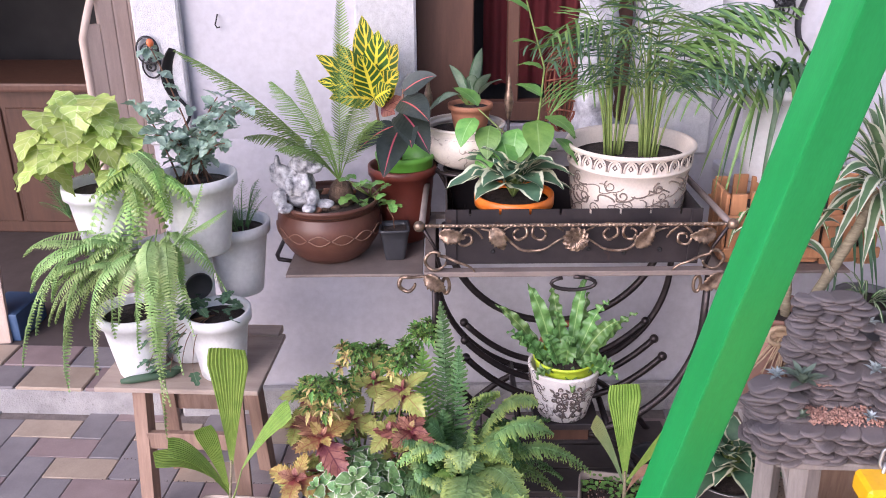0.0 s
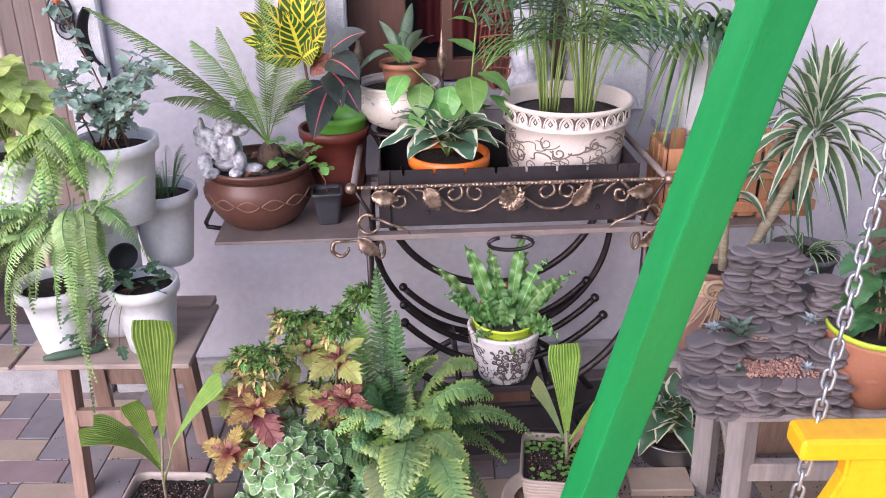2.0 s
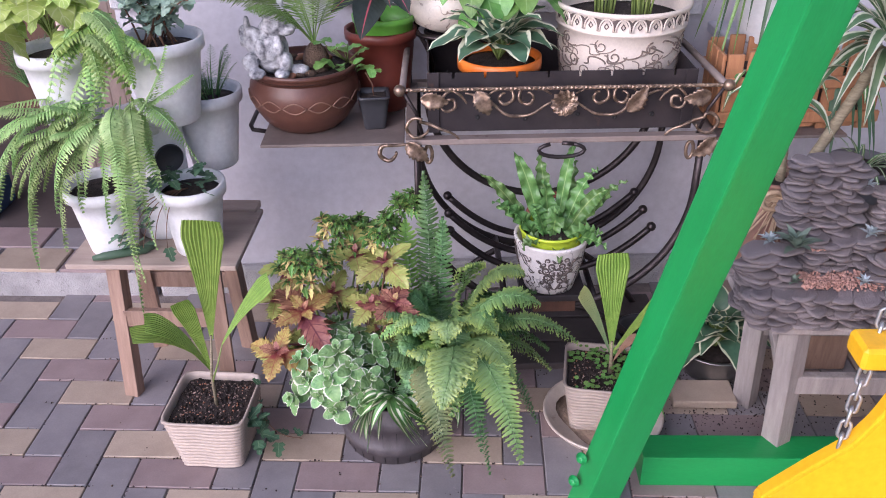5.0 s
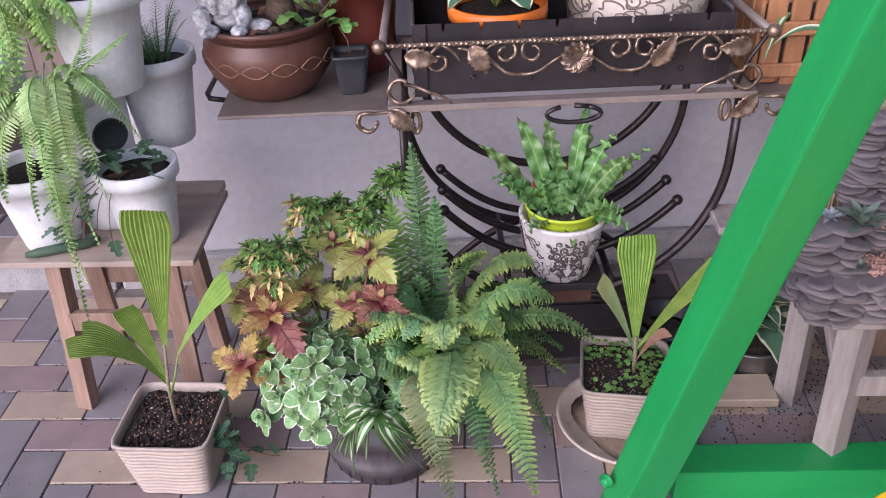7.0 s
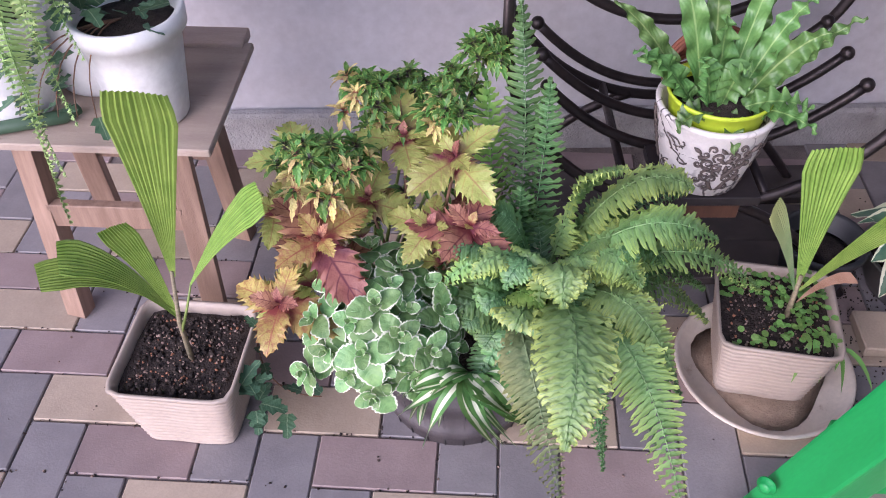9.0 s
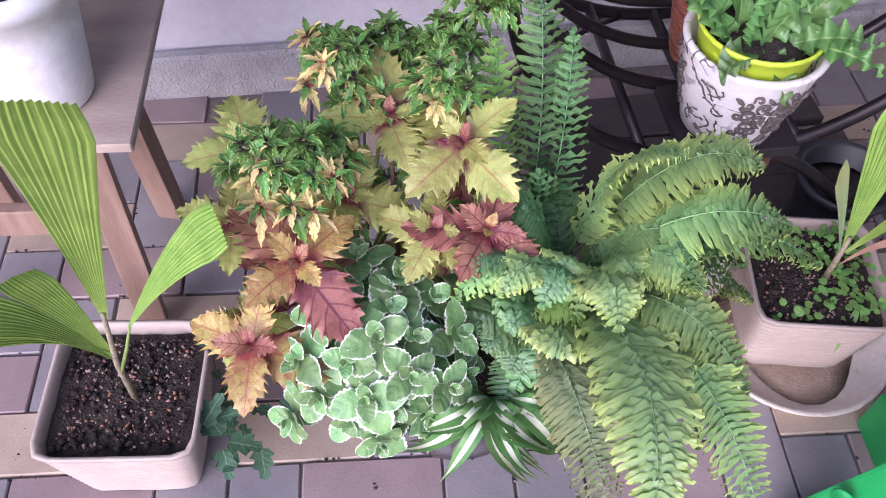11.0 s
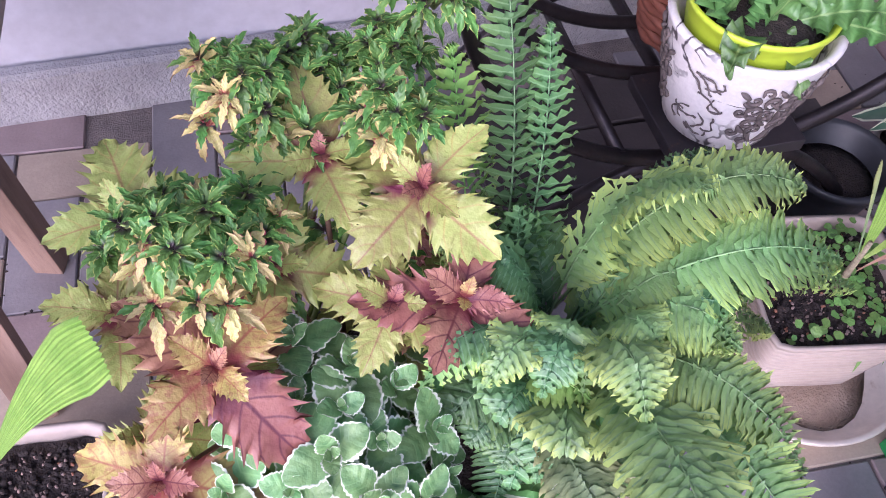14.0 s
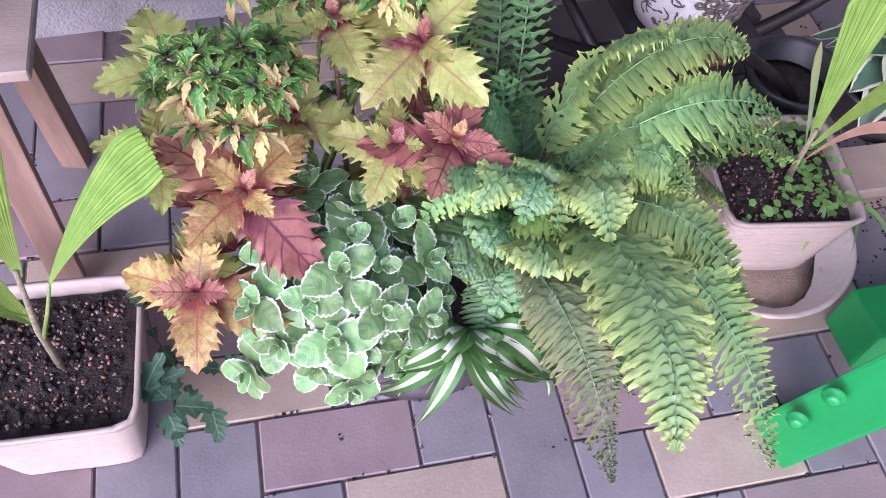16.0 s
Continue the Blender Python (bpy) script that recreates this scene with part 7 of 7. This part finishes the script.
crumbs("gravel", fount, M_pink, [V((rs.uniform(-0.06, -0.02), 0.02 + rs.uniform(-0.015, 0.015), 0.145 + rs.uniform(0, 0.008))) for _ in range(120)], 0.0030, "coral pink gravel")
lv_su = Leaves(leaf_set("lance", 0.34, 2, 12, bend=0.15, fold=0.5, n=6, across=2), [L_succ, L_frost])
for (x, y, z), n, s, kd in (((-0.095, -0.005, 0.155), 13, 0.058, 0), ((-0.150, 0.0, 0.168), 16, 0.028, 1), ((0.070, 0.025, 0.172), 16, 0.028, 1), ((0.045, -0.05, 0.098), 14, 0.024, 1), ((-0.10, -0.045, 0.095), 14, 0.022, 0), ((0.055, 0.06, 0.27), 12, 0.026, 1)):
    sc = thing("succulent", (0.955 + x, 1.99 + y, 0.456 + z), ("small pointed succulent rosette in the slate", "tiny frosted silver plant in the slate")[kd], "succulent", "slate succulents")
    for k in range(n):
        lv_su.add(sc, sc.location, k * 137.5, 15 + 60 * k / n, s * rs.uniform(0.8, 1.1), rs, kd)

# jute-wrapped jug with striped dracaena
jug = pot("terracotta_jug", (0.860, 2.185, 0.456), 0.06, 0.075, 0.20, M_jug, "aged terracotta jug with a jute bow round its neck", belly=[(0.055, 0), (0.062, 0.004), (0.085, 0.05), (0.092, 0.09), (0.085, 0.13), (0.068, 0.16), (0.064, 0.175), (0.078, 0.192), (0.082, 0.198), (0.079, 0.20)], soil=0.86)
for k in range(6):
    mesh_ob("jute_wrap", tube([V((0.0705 * math.cos(q), 0.0705 * math.sin(q), 0.150 + 0.006 * k + 0.002 * math.sin(3 * q + k))) for q in (2 * math.pi * i / 30 for i in range(30))], 0.0045, 6, True), M_jute, jug)
for k in range(44):
    x = rs.gauss(0, 0.018)
    mesh_ob("jute_strand", tube(bez((x * 0.4, -0.072, 0.165), (x, -0.092, 0.15 + rs.uniform(-0.02, 0.03)), (x * 2.2, -0.092 + rs.uniform(-0.008, 0.008), rs.uniform(0.04, 0.12)), 7), 0.0014, 4), M_jute, jug)
for s in (-1, 1):
    mesh_ob("jute_bow", tube([V((s * (0.02 + 0.022 * math.cos(q)), -0.083, 0.172 + 0.018 * math.sin(q))) for q in (2 * math.pi * i / 20 for i in range(20))], 0.005, 6, True), M_jute, jug)
jug.scale = (1.08, 1.0, 1.22)
drac = plant("dracaena", (0.93, 2.20, 0.64), "dracaena with ringed canes and cream striped leaves", "dracaena")
cane = [V((0.905, 2.19, 0.66)), V((0.945, 2.185, 0.75)), V((1.00, 2.19, 0.88)), V((1.043, 2.195, 0.985))]
cp = [cane[0].lerp(cane[1], i / 5) for i in range(5)] + [cane[1].lerp(cane[2], i / 8) for i in range(8)] + [cane[2].lerp(cane[3], i / 6) for i in range(7)]
mesh_ob("cane", tube([p - drac.location for p in cp], [0.0115 + 0.0012 * (i % 2) for i in range(len(cp))], 10), M_trunk, drac)
cp2 = bez((0.885, 2.20, 0.63), (0.875, 2.20, 0.74), (0.868, 2.20, 0.84), 10)
mesh_ob("cane", tube([p - drac.location for p in cp2], [0.0105 + 0.0012 * (i % 2) for i in range(11)], 10), M_trunk, drac)
for head, n, sz in ((V((1.043, 2.195, 0.985)), 64, 0.20), (V((0.868, 2.20, 0.85)), 14, 0.15)):
    for k in range(n):
        az = radians(k * 137.5)
        up = 1.35 - 1.75 * (k / n)
        d = V((math.cos(az) * math.cos(up), math.sin(az) * math.cos(up) * 0.9, math.sin(up) * 0.95))
        ln = sz * rs.uniform(0.75, 1.08)
        a = head + d * 0.008 + V((0, 0, 0.05 * (1 - k / n)))
        b = a + d * ln + V((0, 0, -0.34 * ln * (1.25 - up)))
        c = a + d * ln * 0.55 + V((0, 0, 0.24 * ln))
        mesh_ob("leaf", blade(a - drac.location, c - drac.location, b - drac.location, rs.uniform(0.022, 0.031), "lance", 12, 6, 0.35, twist=rs.uniform(-0.5, 0.5)), L_drac, drac)

# terracotta pot with lime liner and hibiscus
hp = pot("terracotta_pot", (1.165, 2.0, 0.456), 0.075, 0.108, 0.165, M_terracotta, "round terracotta pot with embossed leaves and lime liner", belly=[(0.065, 0), (0.075, 0.004), (0.098, 0.045), (0.108, 0.085), (0.108, 0.125), (0.104, 0.15), (0.106, 0.157), (0.104, 0.165)], soil=0.86)
mesh_ob("liner", lathe([(0.092, 0.14), (0.097, 0.166), (0.106, 0.167), (0.107, 0.178), (0.103, 0.180), (0.096, 0.145)], 40, caps=False), M_lime, hp, "lime green liner rim")
for k in range(12):
    a = 30 * k
    mesh_ob("relief_leaf", blade((0, 0, 0), (0.012, 0, 0.014), (0.03, 0, 0.004), 0.014, "ovate", 6, 4, 0.2, up=(0, -1, 0))[:2], M_terracotta, hp, m=pose(0, 0, 0.09, 0, 0, a) @ pose(0, -0.1088, 0))
hib = plant("hibiscus", (1.165, 2.0, 0.60), "leafy hibiscus with deep green toothed leaves", "hibiscus")
lv_hb = Leaves(leaf_set("ovate", 0.66, 3, 13, teeth=7, depth=0.1, bend=0.25), [L_hibis])
for k in range(7):
    top = V((1.165 + rs.uniform(-0.10, 0.12), 2.0 + rs.uniform(-0.09, 0.08), rs.uniform(0.74, 0.93)))
    tw = bez((1.165 + rs.uniform(-0.03, 0.03), 2.0 + rs.uniform(-0.03, 0.03), 0.60), (1.165, 2.0, 0.72), top, 8)
    stalk(hib, tw, 0.003, M_redstem, "twig")
    for i in range(2, 9):
        lv_hb.add(hib, tw[i], rs.uniform(0, 360), rs.uniform(-35, 15), rs.uniform(0.07, 0.105), rs)
gb = plant("broad_leaf", (1.06, 2.06, 0.48), "single broad green leaf leaning behind the slate", "leaf")
leaf_to(gb, (1.05, 2.08, 0.50), (1.13, 2.03, 0.66), 0.09, "ovate", L_hoya, 0.1, n=10, up=(0, -1, 0.2))
# dark pots with thin spider plants behind the bench
for x, y, z, r, h, label in ((1.17, 2.42, 0.46, 0.085, 0.16, "dark grey plastic pot with a thin spider plant"), (1.42, 2.40, 0.74, 0.08, 0.14, "grey plastic pot with a thin striped plant")):
    st = thing("wooden_post", (x, y, 0.0), "rough brown wooden block carrying a pot", "post", "pot blocks")
    part("body", box(0.13, 0.13, z, 0.006, at=(0, 0, z / 2)), M_lath, st)
    pot("plastic_pot", (x, y, z), r * 0.75, r, h, surface("grey_pot_plastic", (0.10, 0.10, 0.11), (0.16, 0.16, 0.17), 9.0, 90.0, 0.5, relief=0.05), label, rim=0.004, rim_h=0.015)
    sp = plant("spider_plant", (x, y, z + h), "thin leaved variegated spider plant", "spider plant")
    for k in range(34):
        a = rs.uniform(0, 6.28)
        ln = rs.uniform(0.08, 0.17)
        b = V((x + ln * math.cos(a), y + ln * 0.9 * math.sin(a) - 0.02, z + h + rs.uniform(-0.09, 0.06)))
        leaf_to(sp, (x + 0.02 * math.cos(a), y + 0.02 * math.sin(a), z + h - 0.01), b, 0.007, "strap", L_spider, rs.uniform(0.3, 0.8), n=9, across=2)

# orange stained picket box on the side tray
pk = thing("picket_planter", (0.985, 2.535, 0.694), "orange stained wooden planter box built from pickets", "planter", turn=3)
for sy in (-0.075, 0.075):
    for k in range(8):
        part("picket", box(0.040, 0.010, 0.19 + 0.012 * (k % 2), 0.004, 2, at=(-0.175 + 0.05 * k, sy, 0.10)), M_box, pk)
    for z in (0.035, 0.125):
        part("rail", box(0.41, 0.012, 0.03, 0.003, at=(0, sy * 1.147, z)), M_box, pk)
for sx in (-0.20, 0.20):
    for k in range(3):
        part("picket", box(0.010, 0.040, 0.185, 0.004, 2, at=(sx, -0.046 + 0.046 * k, 0.098)), M_box, pk)
part("base", box(0.38, 0.13, 0.012, 0.002, at=(0, 0, 0.007)), M_box, pk)
part("soil", box(0.385, 0.135, 0.12, 0.006, at=(0, 0, 0.074)), M_soil, pk, "dark potting soil")
gr = plant("strap_plant", (0.90, 2.60, 0.86), "clump of long dark arching strap leaves", "strap plant")
for k in range(30):
    a = rs.uniform(-3.4, 0.4) if k % 4 else rs.uniform(0, 6.28)
    c = V((0.93 + rs.uniform(-0.03, 0.03), 2.60, 1.13))
    ln = rs.uniform(0.12, 0.24)
    tip = c + V((ln * math.cos(a), 0.55 * ln * math.sin(a) - 0.03, rs.uniform(-0.40, -0.02)))
    md = c + V((0.55 * ln * math.cos(a), 0.3 * ln * math.sin(a), rs.uniform(0.12, 0.26)))
    mesh_ob("leaf", blade(c - gr.location, md - gr.location, tip - gr.location, rs.uniform(0.012, 0.020), "strap", 12, 2, 0.35, twist=rs.uniform(-0.6, 0.6)), L_grey if k % 3 else L_palm, gr)
for k in range(9):
    x = rs.uniform(0.82, 1.15)
    leaf_to(gr, (x, 2.5, 0.80), (x + rs.uniform(-0.1, 0.1), 2.40 + rs.uniform(-0.05, 0.05), rs.uniform(0.72, 0.80)), 0.02, "strap", L_spider, 0.9, n=10, across=4)
for k in range(12):
    a = rs.uniform(-2.6, -0.6)
    leaf_to(gr, (1.10, 2.55, 0.83), (1.13 + 0.16 * math.cos(a) + 0.06, 2.45 + 0.05 * math.sin(a), rs.uniform(0.58, 0.80)), 0.018, "strap", L_grey, 0.8, n=12, across=2, twist=rs.uniform(-0.8, 0.8))
wp = pot("white_planter", (0.945, 2.66, 0.87), 0.075, 0.092, 0.26, M_white, "tall white plastic planter against the wall", rim=0.004, rim_h=0.03)
wb = thing("wall_bracket", (0.945, 2.70, 0.82), "white painted bracket shelf on the wall", "shelf", turn=4)
part("board", box(0.20, 0.22, 0.03, 0.004, at=(0, 0.03, 0.033)), M_wall, wb)
part("brace", box(0.03, 0.16, 0.09, 0.004, at=(0, 0.06, -0.027)), M_wall, wb)

# ---- things on the sill and wall ----
col = tagged(mesh_ob("relief_column", lathe([(0.075, 0), (0.078, 0.02), (0.062, 0.04), (0.056, 0.07), (0.060, 0.10), (0.050, 0.14), (0.055, 0.22), (0.062, 0.30), (0.052, 0.36), (0.060, 0.42), (0.072, 0.46), (0.066, 0.50), (0.0001, 0.50)], 36, 0.10), M_column, m=Matrix.Translation(W(0.475, 0.03, OZ0 + 0.005))), "whitewashed carved stone column standing on the sill", "ornament")
wk = thing("wicker_heart", W(0.385, 0.02, OZ0 + 0.005), "dark red open wicker ornament leaning on the window", "ornament")
for k in range(9):
    a = radians(20 * k)
    mesh_ob("rod", tube([V((0.052 * math.cos(q) * math.cos(a), 0.02 + 0.016 * math.sin(q * 2 + k), 0.13 + 0.125 * math.sin(q) + 0.01 * math.cos(a))) for q in (2 * math.pi * i / 30 for i in range(30))], 0.0028, 5, True), M_wicker, wk)
for k in range(7):
    mesh_ob("rod", tube(bez((-0.05, 0.01, 0.03 + 0.03 * k), (0.0, -0.012, 0.045 + 0.03 * k), (0.05, 0.01, 0.02 + 0.034 * k), 8), 0.0025, 5), M_wicker, wk)


def ornament(base, s, label):
    """A flat black cut-out of rings and a curled stem."""
    t = thing("wall_ornament", base, label, "wall ornament", "black cut-out ornaments", turn=4)
    mesh_ob("stem", tube(bez((0.03 * s, 0, 0.0), (-0.02 * s, 0, 0.10 * s), (0.04 * s, 0, 0.19 * s), 12), [0.016 * s + 0.010 * s * math.sin(i * 0.26) for i in range(13)], 10, flat=0.18), M_black, t)
    mesh_ob("tail", tube([V((0.045 * s + 0.03 * s * math.sin(i * 0.35), 0, -0.11 * s + 0.012 * s * i)) for i in range(12)], 0.007 * s, 8, flat=0.4), M_black, t)
    for cx, cz, r in ((-0.055, 0.185, 0.040), (-0.045, 0.125, 0.034), (-0.035, 0.165, 0.022)):
        mesh_ob("ring", tube([V((s * (cx + r * math.cos(q)), 0, s * (cz + 1.25 * r * math.sin(q)))) for q in (2 * math.pi * i / 26 for i in range(26))], 0.006 * s, 8, True, flat=0.5), M_black, t)
        mesh_ob("curl", tube([p + V((s * cx, 0, s * cz)) for p in spiral(0, 0, r * 0.7 * s, 40, 1.6, 0, 26)], 0.004 * s, 6), M_black, t)
    return t


ornament(W(-0.755, -0.045, 1.07), 0.75, "black metal cut-out ornament hung on the stucco pilaster")
ornament(W(1.03, -0.012, 1.20), 0.8, "black metal cut-out ornament hung on the white wall")
hk = thing("wall_hook", W(-0.60, -0.004, 1.27), "small black iron hook on the white wall", "hook")
mesh_ob("body", tube([V((0, 0, 0.03)), V((0, -0.012, 0.018)), V((-0.004, -0.016, 0.004)), V((-0.002, -0.008, -0.006)), V((0.006, -0.010, -0.004))], 0.0022, 6), M_black, hk)


# ---- yard pavers, in herringbone ----
floor = tagged(new("pavement"), "herringbone brick paving in grey, red and yellow, worn", "pavement", kind="structure")
PX, PY, G = -0.252, 1.861, 0.1
GX = 0.1013
bmh = box(2 * GX - 0.0035, 0.0965, 0.05, 0.002, 1, at=(GX, 0.05, -0.025))
bmv = box(GX - 0.0035, 0.1965, 0.05, 0.002, 1, at=(GX / 2, 0.1, -0.025))
proto = {}
rng = random.Random(4)
far = {"grey": [], "red": [], "yellow": []}
for key, bm, mt in (("grey", bmv, M_grey), ("red", bmh, M_red), ("yellow", bmh.copy(), M_yellow)):
    me = bpy.data.meshes.new("paver")
    bm.to_mesh(me)
    me.materials.append(mt)
    proto[key] = me
for j in range(-34, 10):
    for i in range(-40, 42):
        r = (i + j) % 4
        x, y = PX + GX * i, PY + G * j
        if r == 0:
            key = "red" if j % 2 == 0 else "yellow"
        elif r == 2:
            key = "grey"
        else:
            continue
        if y > (2.64 if key == "grey" else 2.72) + 0.05 * x:
            continue
        m = Matrix.Translation((x, y, rng.uniform(-0.0012, 0.0012))) @ pose(0, 0, 0, rng.uniform(-0.5, 0.5), rng.uniform(-0.4, 0.4), rng.uniform(-0.4, 0.4))
        if -1.5 < x < 1.3 and y > 1.42:
            mesh_link("paver", proto[key], floor, "", m)
        else:
            far[key].append(m)
for key, ms in far.items():
    src = proto[key]
    vs = [v.co.copy() for v in src.vertices]
    fs = [tuple(p.vertices) for p in src.polygons]
    allv, allf = [], []
    for m in ms:
        k = len(allv)
        allv += [m @ v for v in vs]
        allf += [tuple(a + k for a in f) for f in fs]
    o = mesh_ob("paver_field", (allv, allf), proto[key].materials[0], floor, smooth=False)
    o["kind"] = "stuff"
